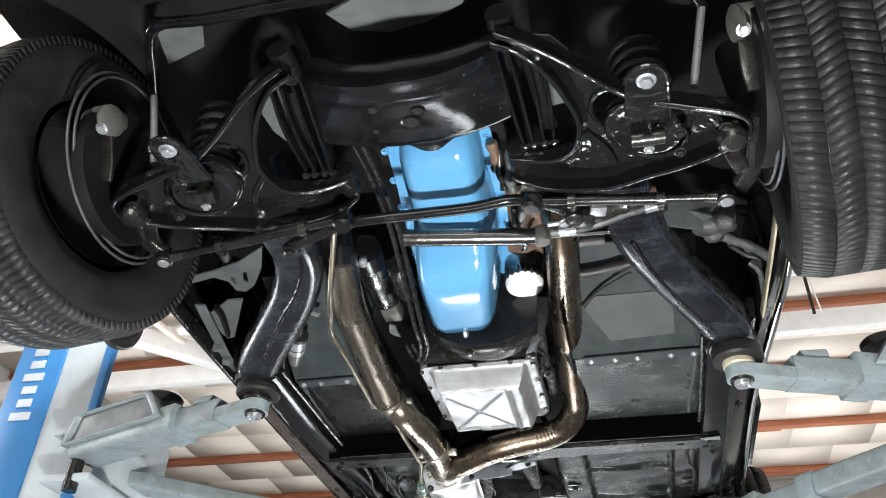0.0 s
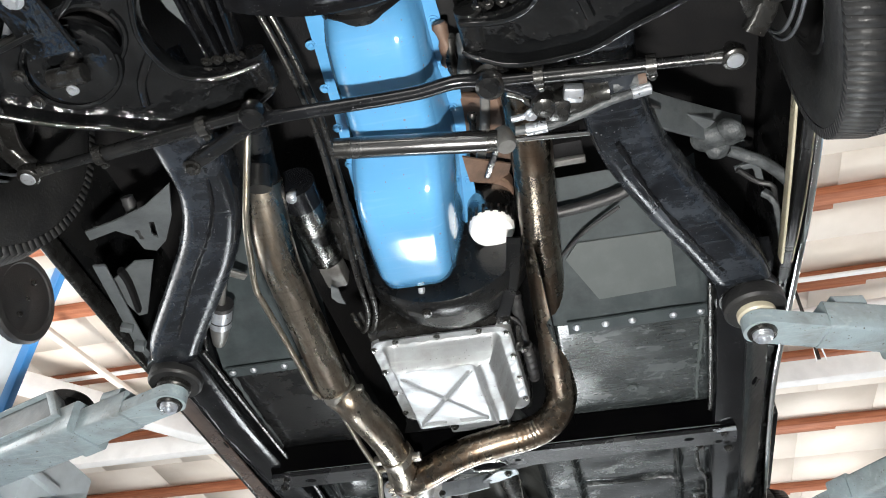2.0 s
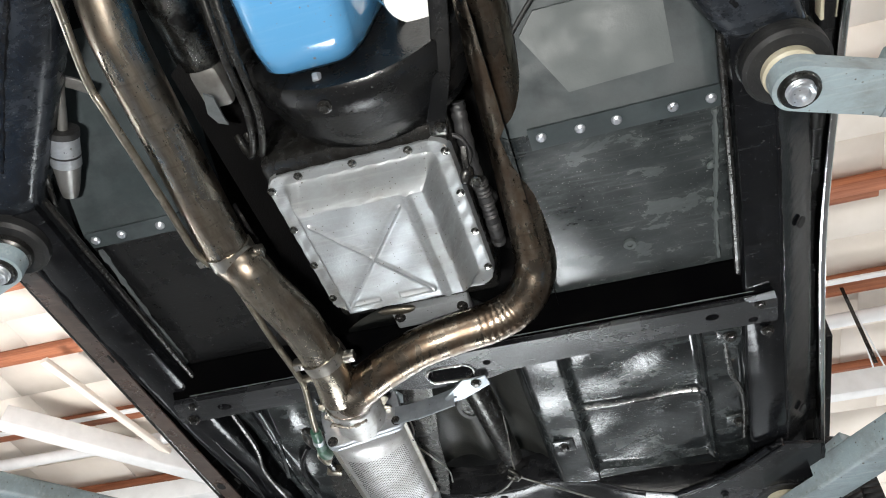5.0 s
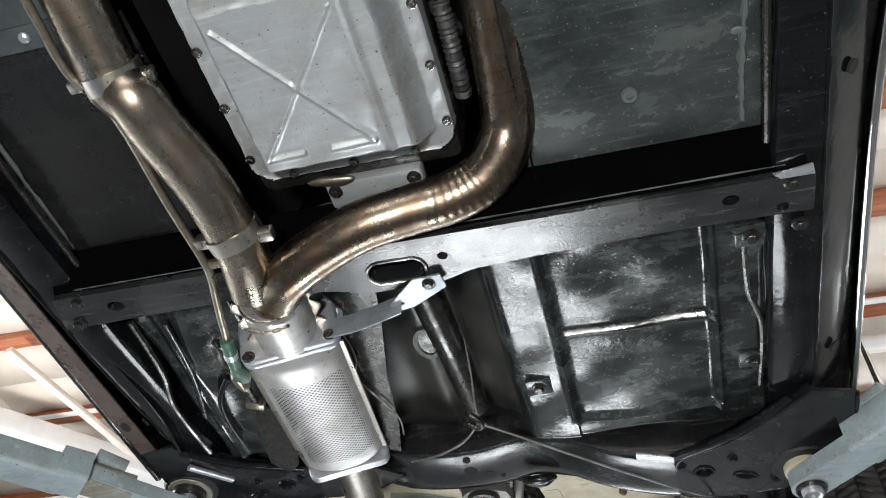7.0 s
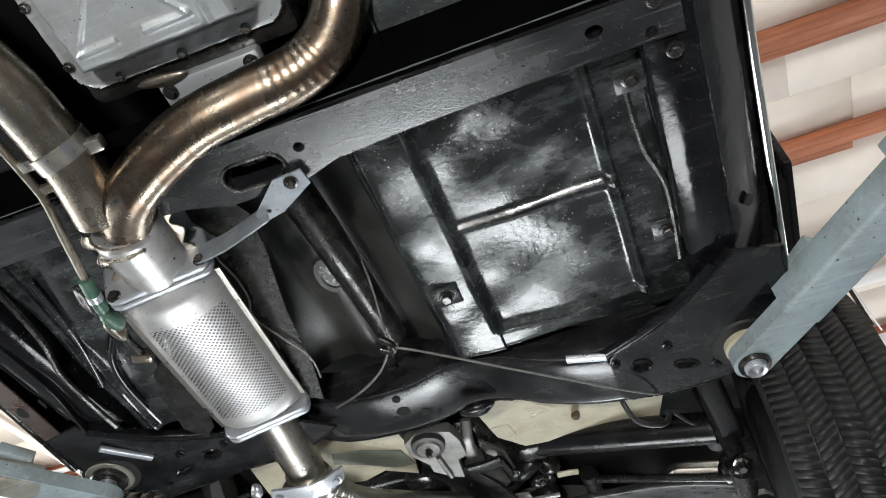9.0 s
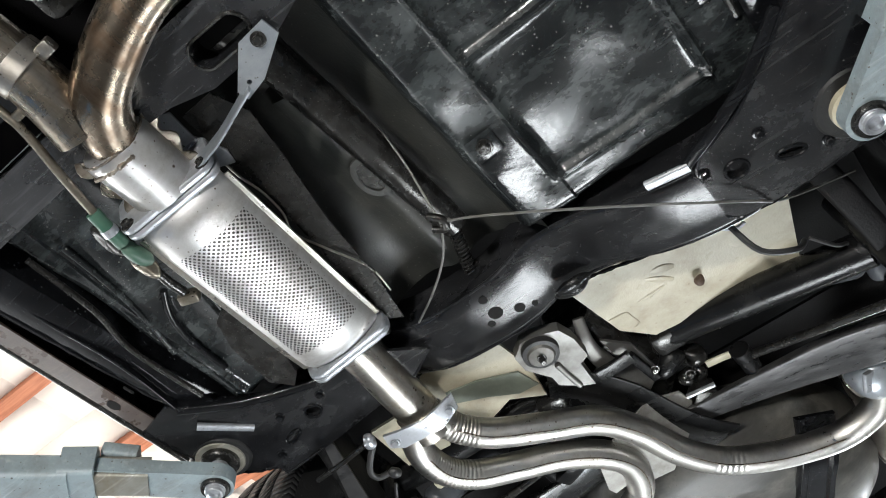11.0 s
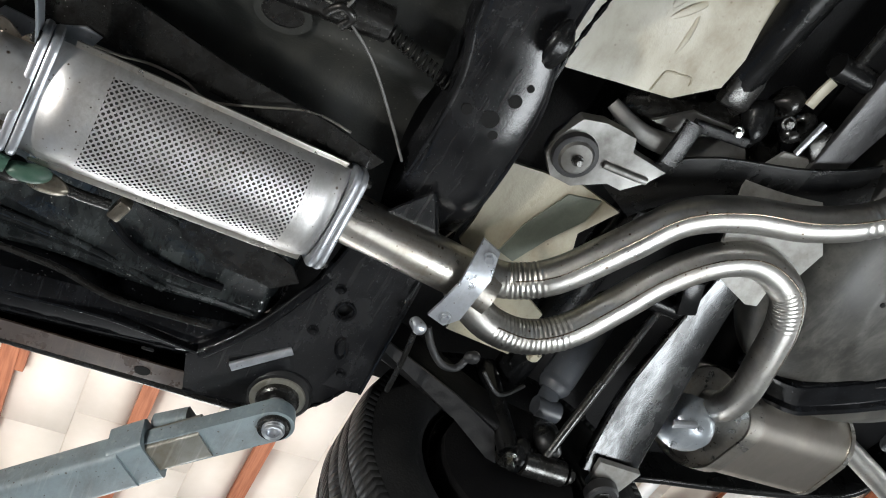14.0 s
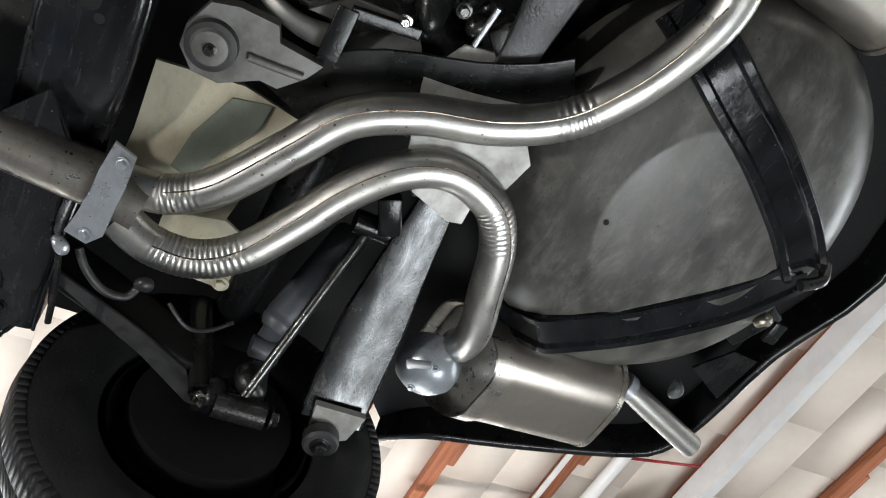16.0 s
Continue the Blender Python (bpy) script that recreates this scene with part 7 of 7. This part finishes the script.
    part("dust_shield", sweep(bmesh.new(), [f(p) for p in ((-0.55, 1.24, 1.985), (-0.565, 1.28, 1.985), (-0.58, 1.32, 2.0))], rrect(0.03, 0.008, 0.003), 3, (0, 0, 1)), DARKMETAL, kn)
    cal = part("brake_caliper", tube([f(q) for q in ((-0.565, 1.055, 2.115), (-0.59, 1.06, 2.12), (-0.625, 1.07, 2.125))], 0.026, 14, 4, lambda t: 1 + 0.35 * math.sin(t * 9)), ALU, CAR, "bright cast brake caliper")
    part("caliper_lug", box(f((-0.59, 1.07, 2.14)), (0.05, 0.07, 0.04), Matrix.Rotation(0.4, 4, "X"), bevel=0.012), ALU, cal)
    bolt(f((-0.58, 1.05, 2.09)), (0, -0.5, -1), 0.009, cal, ZINC)
    part("caliper_bracket", sweep(bmesh.new(), [f(q) for q in ((-0.585, 1.07, 2.1), (-0.585, 1.1, 2.05), (-0.59, 1.12, 2.01))], rrect(0.03, 0.01, 0.003), 3, (0, 1, 0.2)), DARKMETAL, cal)
    part("brake_rotor", lathe([(0.08, -0.014), (0.15, -0.014), (0.152, 0.0), (0.15, 0.014), (0.08, 0.014)], along(f((-0.61, 1.18, 2.08)), (1, 0, 0)), 40), MATTE, CAR, "dark brake rotor")
    for r_, xo in ((0.212, -0.625), (0.2, -0.618)):
        part("shield_rim", tube([f((xo, 1.212 + r_ * math.cos(a), 2.132 + r_ * math.sin(a))) for a in [2 * math.pi * k / 48 for k in range(49)]], 0.0032, 8, 1), SHOCKGREY, CAR, "thin edge of the round dust shield")


arm_set(lambda p: tuple(p), -1)
arm_set(mx, 1)

# front crossmember: deep pressed beam, lower in the middle, with a curled rear lip
def xmember(u, v):
    x = -0.155 + 0.39 * u
    t = abs(x - 0.04) / 0.195
    y0, z0 = 1.03 + 0.02 * t, 2.07 + 0.075 * t * t
    y1, z1 = 1.235 - 0.05 * t * t, 2.118 - 0.012 * t
    if v < 0.3:
        k = 1 - v / 0.3
        return (x, y0 + 0.03 * k - 0.006 * math.sin(k * 3.1), z0 + 0.1 * k)
    if v > 0.88:
        k = (v - 0.88) / 0.12
        return (x, y1 + 0.012 * math.sin(k * 3.14), z1 - 0.01 * math.sin(k * 3.14) + 0.03 * k)
    k = (v - 0.3) / 0.58
    return (x, y0 + (y1 - y0) * k, z0 + (z1 - z0) * k ** 1.3 - 0.004 * math.exp(-((k - 0.25) / 0.06) ** 2))


fx = part("front_crossmember", surface(xmember, 60, 60), CHASSIS, CAR, "gloss black pressed front crossmember")
for u, v, r_ in ((0.34, 0.5, 0.011), (0.72, 0.45, 0.009), (0.5, 0.66, 0.019), (0.3, 0.72, 0.007), (0.56, 0.56, 0.012)):
    q = xmember(u, v)
    if r_ > 0.0115:
        part("pressed_hole", lathe([(r_, 0.002), (r_ * 1.18, 0.003), (r_ * 1.25, 0.0)], along((q[0], q[1], q[2]), (0, 0.15, -1)), 20), CHASSIS, fx)
    part("hole_void", lathe([(r_ * 0.85, 0), (r_ * 0.85, 0.004)], along((q[0], q[1], q[2]), (0, 0.15, -1)), 16), HOLE, fx)
for s in (-1, 1):
    f = (lambda p: tuple(p)) if s < 0 else mx
    for k, (dx, h) in enumerate(((0.0, 0.06), (0.022, 0.05), (0.05, 0.04), (0.075, 0.03))):
        part("crossmember_rib", sweep(bmesh.new(), [f((-0.148 - dx, 1.03 + 0.01 * k, 2.14)), f((-0.155 - dx, 1.15, 2.125)), f((-0.165 - dx * 0.8, 1.27, 2.12))], rrect(0.007, h, 0.003), 3, (0, 0, 1)), CHASSIS, fx)
        bolt(f((-0.166 - dx * 0.8, 1.275, 2.1)), (0, 0.3, -1), 0.007, fx, DARKMETAL)
    part("bump_bracket", sweep(bmesh.new(), [f((-0.2, 1.08, 2.15)), f((-0.21, 1.18, 2.14)), f((-0.222, 1.265, 2.135))], rrect(0.03, 0.012, 0.005), 3, (0, 0, 1)), SATIN, CAR, "black slotted bump stop bracket")
    tower = [f((-0.2, 0, 0))[0], f((-0.55, 0, 0))[0]]
    part("spring_tower", sheet(min(tower), max(tower), 0.88, 1.42, 6, 6, lambda x, y: 2.34), MATTE, CAR)
    part("inner_panel", plate([f((x, y)) for x, y in ((-0.2, 1.05), (-0.245, 1.06), (-0.275, 1.1), (-0.285, 1.15), (-0.28, 1.2), (-0.262, 1.235), (-0.21, 1.24))], 2.168, 2.173), GREYPANEL, CAR, "grey inner body panel seen through the arm")
part("radiator_support", box((0.05, 0.86, 2.26), (1.0, 0.05, 0.06), bevel=0.01), MATTE, CAR, "black radiator support bar")
part("fan_shroud", plate([(-0.12, 1.03), (-0.04, 1.0), (0.1, 0.99), (0.2, 1.0), (0.16, 1.06), (0.08, 1.09), (0.0, 1.1), (-0.08, 1.08)], 2.31, 2.32), GREYPANEL, CAR, "light grey shroud underside")
bar = part("sway_bar", tube([(-0.535, 1.11, 2.243), (-0.5, 1.04, 2.24), (-0.462, 0.965, 2.234), (-0.42, 0.93, 2.23), (-0.3, 0.93, 2.22), (0.05, 0.92, 2.21), (0.39, 0.93, 2.22), (0.5, 0.93, 2.23), (0.547, 0.965, 2.234), (0.585, 1.04, 2.24), (0.62, 1.11, 2.243)], 0.012, 14, 6), CHASSIS, CAR, "black front sway bar")
for x in (-0.535, 0.62):
    part("sway_link", tube([(x, 1.105, 2.25), (x * 0.93, 1.13, 2.05)], 0.008, 10, 1), ZINC, bar)
part("shroud_panel", plate([(-0.48, 0.98), (-0.38, 1.0), (-0.4, 1.05), (-0.5, 1.08)], 2.3, 2.306), GREYPANEL, CAR, "grey panel behind the sway bar")

# steering linkage
TR = [((-0.569, 1.347, 1.975), (-0.155, 1.342, 2.022)), ((0.633, 1.389, 1.998), (0.245, 1.387, 2.045))]
for a, b in TR:
    a, b = Vector(a), Vector(b)
    tie = part("tie_rod", tube([a.lerp(b, 0.08), b], 0.0095, 14, 1), SATIN, CAR, "black steel tie rod with adjuster sleeve")
    part("adjuster_sleeve", tube([a.lerp(b, 0.3), a.lerp(b, 0.8)], 0.013, 14, 1), SATIN, tie)
    for t in (0.32, 0.78):
        q = a.lerp(b, t)
        part("sleeve_clamp", tube([q - (b - a).normalized() * 0.008, q + (b - a).normalized() * 0.008], 0.018, 14, 1), DARKMETAL, tie)
        bolt(q + Vector((0, 0.018, -0.006)), (0, 0.3, -1), 0.006, tie, DARKMETAL)
    end = part("rod_end", lathe([(0.016, -0.014), (0.02, -0.011), (0.02, 0.006), (0.015, 0.014), (0.01, 0.026)], Matrix.Translation(a), 24), DARKMETAL, tie, "worn steel rod end")
    part("end_cap", lathe([(0.005, -0.0175), (0.012, -0.0165), (0.0135, -0.0135)], Matrix.Translation(a), 20), ZINC, end)
    part("rod_neck", tube([a, a.lerp(b, 0.12)], 0.014, 14, 1, lambda t: 1 - 0.35 * t), DARKMETAL, tie)
    part("inner_joint", lathe([(0.016, -0.024), (0.022, -0.018), (0.022, 0.006), (0.014, 0.02)], Matrix.Translation(b), 20), SATIN, tie)
part("relay_rod", tube([(-0.2, 1.372, 2.03), (-0.12, 1.365, 2.03), (0.0, 1.372, 2.035), (0.12, 1.378, 2.04), (0.2, 1.375, 2.045), (0.27, 1.4, 2.05), (0.32, 1.44, 2.06)], 0.0125, 16, 6), CHASSIS, CAR, "black steering relay rod")
idl = part("idler_arm", sweep(bmesh.new(), [(-0.32, 1.443, 2.045), (-0.25, 1.41, 2.04), (-0.17, 1.37, 2.035)], rrect(0.03, 0.018, 0.006), 4, (0, 0, 1)), SATIN, CAR, "black idler arm")
bolt((-0.32, 1.443, 2.034), (0, 0, -1), 0.012, idl, DARKMETAL)
part("idler_bracket", box((-0.33, 1.47, 2.09), (0.07, 0.1, 0.05), bevel=0.01), SATIN, idl)
part("idler_boss", tube([(-0.22, 1.5, 2.07), (-0.22, 1.52, 2.03)], 0.024, 16, 1), SATIN, CAR)
part("pitman_arm", sweep(bmesh.new(), [(0.25, 1.385, 2.06), (0.29, 1.41, 2.07), (0.34, 1.45, 2.075)], rrect(0.032, 0.02, 0.006), 4, (0, 0, 1)), SATIN, CAR, "black pitman arm")
sb = part("steering_box", tube([(0.342, 1.483, 2.070), (0.385, 1.474, 2.075), (0.440, 1.474, 2.080)], 0.024, 18, 3, lambda t: 1.15 - 0.15 * math.sin(t * 9)), DARKMETAL, CAR, "greasy steering control valve with fittings")
part("valve_block", box((0.381, 1.445, 2.050), (0.034, 0.03, 0.02), Matrix.Rotation(0.2, 4, "Z"), bevel=0.004), ZINC, sb, "bright valve block")
part("valve_block", box((0.350, 1.470, 2.055), (0.045, 0.05, 0.04), Matrix.Rotation(0.2, 4, "Z"), bevel=0.01), DARKMETAL, sb)
part("valve_cylinder", tube([(0.448, 1.469, 2.085), (0.500, 1.470, 2.090)], 0.02, 18, 1), GRIME, sb, "grey cylinder end")
part("cylinder_cap", tube([(0.493, 1.471, 2.090), (0.507, 1.471, 2.090)], 0.022, 18, 1), RUST, sb)
hs_ = part("power_hose", tube([(0.272, 1.501, 2.045), (0.326, 1.503, 2.045), (0.381, 1.495, 2.050), (0.442, 1.483, 2.060), (0.486, 1.479, 2.065), (0.513, 1.478, 2.070)], 0.0085, 14, 6), GRIME, CAR, "grey power steering hose with crimped ferrules")
for p0, p1 in (((0.291, 1.503, 2.045), (0.328, 1.502, 2.045)), ((0.479, 1.479, 2.064), (0.511, 1.478, 2.069))):
    part("ferrule", tube([p0, p1], 0.0115, 14, 1), ZINC, hs_)
part("power_hose", tube([(0.269, 1.478, 2.050), (0.294, 1.476, 2.050), (0.317, 1.468, 2.055), (0.328, 1.453, 2.060)], 0.006, 12, 5), ZINC, CAR, "bright bent hydraulic tube")
bolt((0.305, 1.470, 2.044), (0.3, 0, -1), 0.009, sb, ZINC)
part("ball_stud", lathe([(0.014, -0.02), (0.02, -0.016), (0.022, 0.0), (0.018, 0.012), (0.024, 0.02), (0.012, 0.03)], Matrix.Translation((0.329, 1.454, 2.050)), 20), DARKMETAL, sb)
part("ball_stud", lathe([(0.016, -0.02), (0.024, -0.014), (0.026, 0.0), (0.02, 0.01), (0.028, 0.018), (0.012, 0.03)], Matrix.Translation((0.248, 1.390, 2.045)), 22), DARKMETAL, CAR, "greasy relay rod ball stud")
part("linkage_tube", tube([(0.270, 1.425, 2.060), (0.295, 1.442, 2.060), (0.311, 1.466, 2.060)], 0.008, 12, 3), WORNSTEEL, CAR)
part("valve_wire", tube([(0.424, 1.477, 2.070), (0.432, 1.486, 2.060), (0.446, 1.500, 2.070), (0.502, 1.538, 2.100), (0.533, 1.576, 2.130)], 0.003, 8, 5), HOSE, CAR)
part("mount_flap", plate([(0.147, 1.632), (0.200, 1.671), (0.236, 1.696), (0.226, 1.720), (0.189, 1.728), (0.148, 1.702)], 2.168, 2.173, tilt=lambda x, y: 0.3 * (x - 0.2)), RUST, CAR, "rusty bare engine mount flap")
part("mount_stay", sweep(bmesh.new(), [(0.222, 1.605, 2.130), (0.206, 1.645, 2.140), (0.185, 1.695, 2.150)], rrect(0.012, 0.006, 0.002), 2, (0, 0, 1)), WORNSTEEL, CAR)
part("toe_bracket", box((0.351, 1.678, 2.140), (0.07, 0.016, 0.012), bevel=0.003), ALU, CAR, "small bare bracket at the toe board")
part("toe_box", box((0.354, 1.665, 2.170), (0.06, 0.06, 0.05), bevel=0.004), MATTE, CAR)
# engine side clutter between pan and frame
for k, (mat_, r_, pts) in enumerate(((DARKMETAL, 0.01, [(0.179, 1.379, 2.200), (0.175, 1.419, 2.170), (0.178, 1.464, 2.160)]), (RUST, 0.013, [(0.165, 1.352, 2.200), (0.170, 1.395, 2.190), (0.165, 1.438, 2.200)]), (GRIME, 0.012, [(0.205, 1.378, 2.190), (0.197, 1.422, 2.150), (0.197, 1.453, 2.140)]), (DARKMETAL, 0.008, [(0.189, 1.526, 2.150), (0.184, 1.566, 2.140), (0.187, 1.615, 2.150)]))):
    part("engine_fitting", tube(pts, r_, 12, 4, lambda t: 1 + 0.2 * math.sin(t * 14)), mat_, CAR)
dmp = part("steering_damper", tube([(-0.06, 1.484, 2.064), (0.235, 1.528, 2.06)], 0.0195, 24, 1), DARKMETAL, CAR, "silver-black steering damper cylinder")
part("damper_sleeve", tube([(-0.03, 1.4885, 2.0635), (0.215, 1.525, 2.0602)], 0.0205, 24, 1), DAMPER, dmp, "satin silver dust sleeve")
part("damper_rod", tube([(0.235, 1.528, 2.06), (0.46, 1.57, 2.08)], 0.0065, 14, 1), CHROME, dmp, "polished damper rod")
part("damper_mount", lathe([(0.018, -0.02), (0.02, -0.012), (0.02, 0.012), (0.016, 0.02)], along((0.247, 1.53, 2.06), (0.2, 0.05, -1)), 18), ALU, dmp)
part("damper_bracket", box((0.48, 1.57, 2.09), (0.035, 0.05, 0.06), bevel=0.008), SATIN, dmp)
bolt((0.5, 1.575, 2.085), (1, 0.1, 0), 0.009, dmp, DARKMETAL)

# behind the front wheels: inner fender pieces
fn = part("inner_fender", plate([(-0.715, 1.664), (-0.637, 1.649), (-0.548, 1.622), (-0.464, 1.573), (-0.502, 1.659), (-0.552, 1.730), (-0.588, 1.756), (-0.613, 1.745), (-0.615, 1.702), (-0.646, 1.676), (-0.718, 1.692)], 2.158, 2.163, holes=[[(-0.560, 1.667), (-0.549, 1.669), (-0.564, 1.718), (-0.574, 1.708)]]), GREYPANEL, CAR, "dusty grey inner fender panel with a slotted lobe")
part("fender_flap", plate([(-0.724, 1.799), (-0.641, 1.759), (-0.604, 1.775), (-0.692, 1.925), (-0.712, 1.923), (-0.719, 1.848)], 2.128, 2.133, tilt=lambda x, y: 0.25 * (x + 0.68)), GREYPANEL, CAR, "bent dusty grey sheet flap")
part("fender_rib", sweep(bmesh.new(), [(-0.672, 1.760, 2.120), (-0.674, 1.804, 2.120), (-0.700, 1.901, 2.120)], rrect(0.012, 0.02, 0.004), 3, (0, 0, 1)), MATTE, CAR)
part("sill_flange", sweep(bmesh.new(), [(-0.700, 1.726, 2.110), (-0.720, 1.834, 2.110), (-0.746, 1.973, 2.110), (-0.767, 2.092, 2.110)], rrect(0.03, 0.006, 0.002), 3, (0, 0, 1)), GREYPANEL, CAR, "grey sill flange with notches")
part("sill_tab", box((-0.746, 1.937, 2.100), (0.03, 0.02, 0.02), Matrix.Rotation(0.5, 4, "Z")), GREYPANEL, CAR)
part("sill_tab", box((-0.752, 2.011, 2.100), (0.025, 0.03, 0.02), Matrix.Rotation(0.5, 4, "Z")), GREYPANEL, CAR)
part("inner_fender", sweep(bmesh.new(), [(0.5, 1.56, 2.13), (0.54, 1.597, 2.14), (0.62, 1.675, 2.18), (0.704, 1.756, 2.225)], rrect(0.008, 0.07, 0.003), 4, (0.3, -0.3, 1)), GREYPANEL, CAR, "dusty grey inner fender lip")
part("drain_hose", tube([(-0.6, 1.62, 2.2), (-0.6, 1.7, 2.17), (-0.61, 1.76, 2.2)], 0.014, 14, 8, lambda t: 1 + 0.1 * math.sin(t * 60)), HOSE, CAR, "corrugated drain hose")
part("fender_bracket", plate([(0.541, 1.612), (0.582, 1.630), (0.639, 1.663), (0.617, 1.687), (0.570, 1.667), (0.541, 1.643)], 2.165, 2.171), GREYPANEL, CAR, "bent grey fender bracket")
lump((0.637, 1.700, 2.170), (0.042, 0.024, 0.022), CAR, "harness_boot", GRIME, "crumpled dusty harness boot", 3, 0.5)
lump((0.676, 1.696, 2.165), (0.028, 0.026, 0.02), CAR, "harness_boot", GRIME, "", 5, 0.5)
lump((0.647, 1.734, 2.165), (0.024, 0.016, 0.016), CAR, "harness_boot", GRIME, "", 9, 0.5)
part("body_hose", tube([(0.663, 1.738, 2.160), (0.695, 1.756, 2.155), (0.731, 1.779, 2.150), (0.766, 1.819, 2.150), (0.789, 1.863, 2.150), (0.791, 1.941, 2.160), (0.796, 2.013, 2.180)], 0.0125, 14, 6), GRIME, CAR, "grey dusty body hose")
part("fender_wire", tube([(0.692, 1.836, 2.200), (0.731, 1.871, 2.190), (0.761, 1.882, 2.180), (0.769, 1.944, 2.180), (0.787, 2.059, 2.190)], 0.006, 8, 5), HOSE, CAR, "loose black wiring behind the fender")
part("fender_brace", sweep(bmesh.new(), [(0.689, 1.844, 2.210), (0.729, 1.840, 2.210), (0.739, 1.880, 2.200)], rrect(0.016, 0.01, 0.003), 3, (0, 0, 1)), GREYPANEL, CAR)
part("fender_strut", sweep(bmesh.new(), [(0.744, 1.905, 2.190), (0.765, 1.924, 2.170), (0.780, 2.033, 2.150)], rrect(0.014, 0.02, 0.004), 3, (0, 0, 1)), GRIME, CAR)
part("sill_flange", sweep(bmesh.new(), [(0.775, 1.5, 2.14), (0.775, 1.75, 2.13), (0.77, 2.05, 2.12)], rrect(0.006, 0.03, 0.002), 3, (0, 0, 1)), CREAM, CAR, "cream painted sill flange")
part("coolant_pipe", tube([(0.3, 1.84, 2.16), (0.38, 1.835, 2.165), (0.47, 1.81, 2.17), (0.54, 1.76, 2.2)], 0.013, 12, 6, lambda t: 1 + 0.06 * math.sin(t * 160)), HOSE, CAR, "black corrugated hose across the toe board")
part("toe_wire", tube([(0.3, 1.95, 2.13), (0.36, 1.89, 2.14), (0.44, 1.84, 2.15)], 0.004, 8, 5), HOSE, CAR)


# ---- wheels ----
tyre_prof = [(0.19, 0.09), (0.195, 0.105), (0.23, 0.117), (0.27, 0.121), (0.3, 0.117), (0.314, 0.107), (0.319, 0.092), (0.321, 0.0), (0.319, -0.092), (0.314, -0.107), (0.3, -0.117), (0.27, -0.121), (0.23, -0.117), (0.195, -0.105), (0.19, -0.09)]
tyre_mesh = finish(lathe(tyre_prof, seg=72, caps=False), "tyre", RUBBER, 60)
bm = bmesh.new()
NB = 62
# shoulder bars outside, staggered lozenge blocks between zigzag grooves inside
for row, (h, w, skew) in enumerate(((-0.092, 0.044, 0.3), (-0.0455, 0.042, -0.55), (0.0, 0.043, 0.55), (0.0455, 0.042, -0.55), (0.092, 0.044, -0.3))):
    for k in range(NB):
        a0 = 2 * math.pi * (k + 0.5 * (row % 2)) / NB
        da = 2 * math.pi / NB * 0.483
        edge = abs(h) > 0.08
        for half in (0, 1):
            u0, u1 = ((-1, -0.025), (0.025, 1))[half]
            vs = []
            for r in (0.314, 0.331):
                for u, v in ((u0, -1), (u1, -1), (u1, 1), (u0, 1)):
                    ang = a0 + u * da + skew * v * da
                    out_ = edge and v * h > 0
                    rr = r - (0.011 if out_ else 0.0)
                    vs.append(bm.verts.new((rr * math.cos(ang), rr * math.sin(ang), h + v * w / 2 * (1.12 if out_ else 1.0))))
            for q in ((4, 5, 6, 7), (0, 1, 5, 4), (1, 2, 6, 5), (2, 3, 7, 6), (3, 0, 4, 7)):
                bm.faces.new([vs[i] for i in q])
tread_mesh = finish(bm, "tread", RUBBER, 20)
rim_mesh = finish(lathe([(0.2, 0.1), (0.194, 0.096), (0.19, 0.06), (0.17, 0.03), (0.168, -0.05), (0.18, -0.085), (0.2, -0.1), (0.19, -0.108), (0.165, -0.09), (0.15, -0.04), (0.06, -0.03), (0.06, 0.0), (0.15, 0.0), (0.16, 0.05), (0.18, 0.1)], seg=56, caps=False), "rim", DAMPER, 40)
# disc takes the void colour to paint the wheel's shaded inside
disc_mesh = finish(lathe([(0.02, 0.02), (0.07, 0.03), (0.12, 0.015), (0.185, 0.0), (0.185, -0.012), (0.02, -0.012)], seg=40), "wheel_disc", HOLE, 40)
for cx, cy, cz, toe in ((-0.752, 1.205, 2.07, -9), (0.825, 1.215, 2.07, -7), (-0.765, 3.7, 2.0, 0), (0.785, 3.7, 2.0, 0)):
    m = pose(cx, cy, cz, 0, 0, toe) @ pose(0, 0, 0, 0, 90, 0)
    wh = part("wheel", tyre_mesh, None, CAR, "black road tyre with worn tread on a dark rim", loc=m)
    part("tread", tread_mesh, None, wh, "siped tread blocks")
    part("wheel_disc", disc_mesh, None, wh, "steel wheel disc, coloured as the dark inside the wheel")
    part("rim", rim_mesh, None, wh, "dark steel wheel rim")
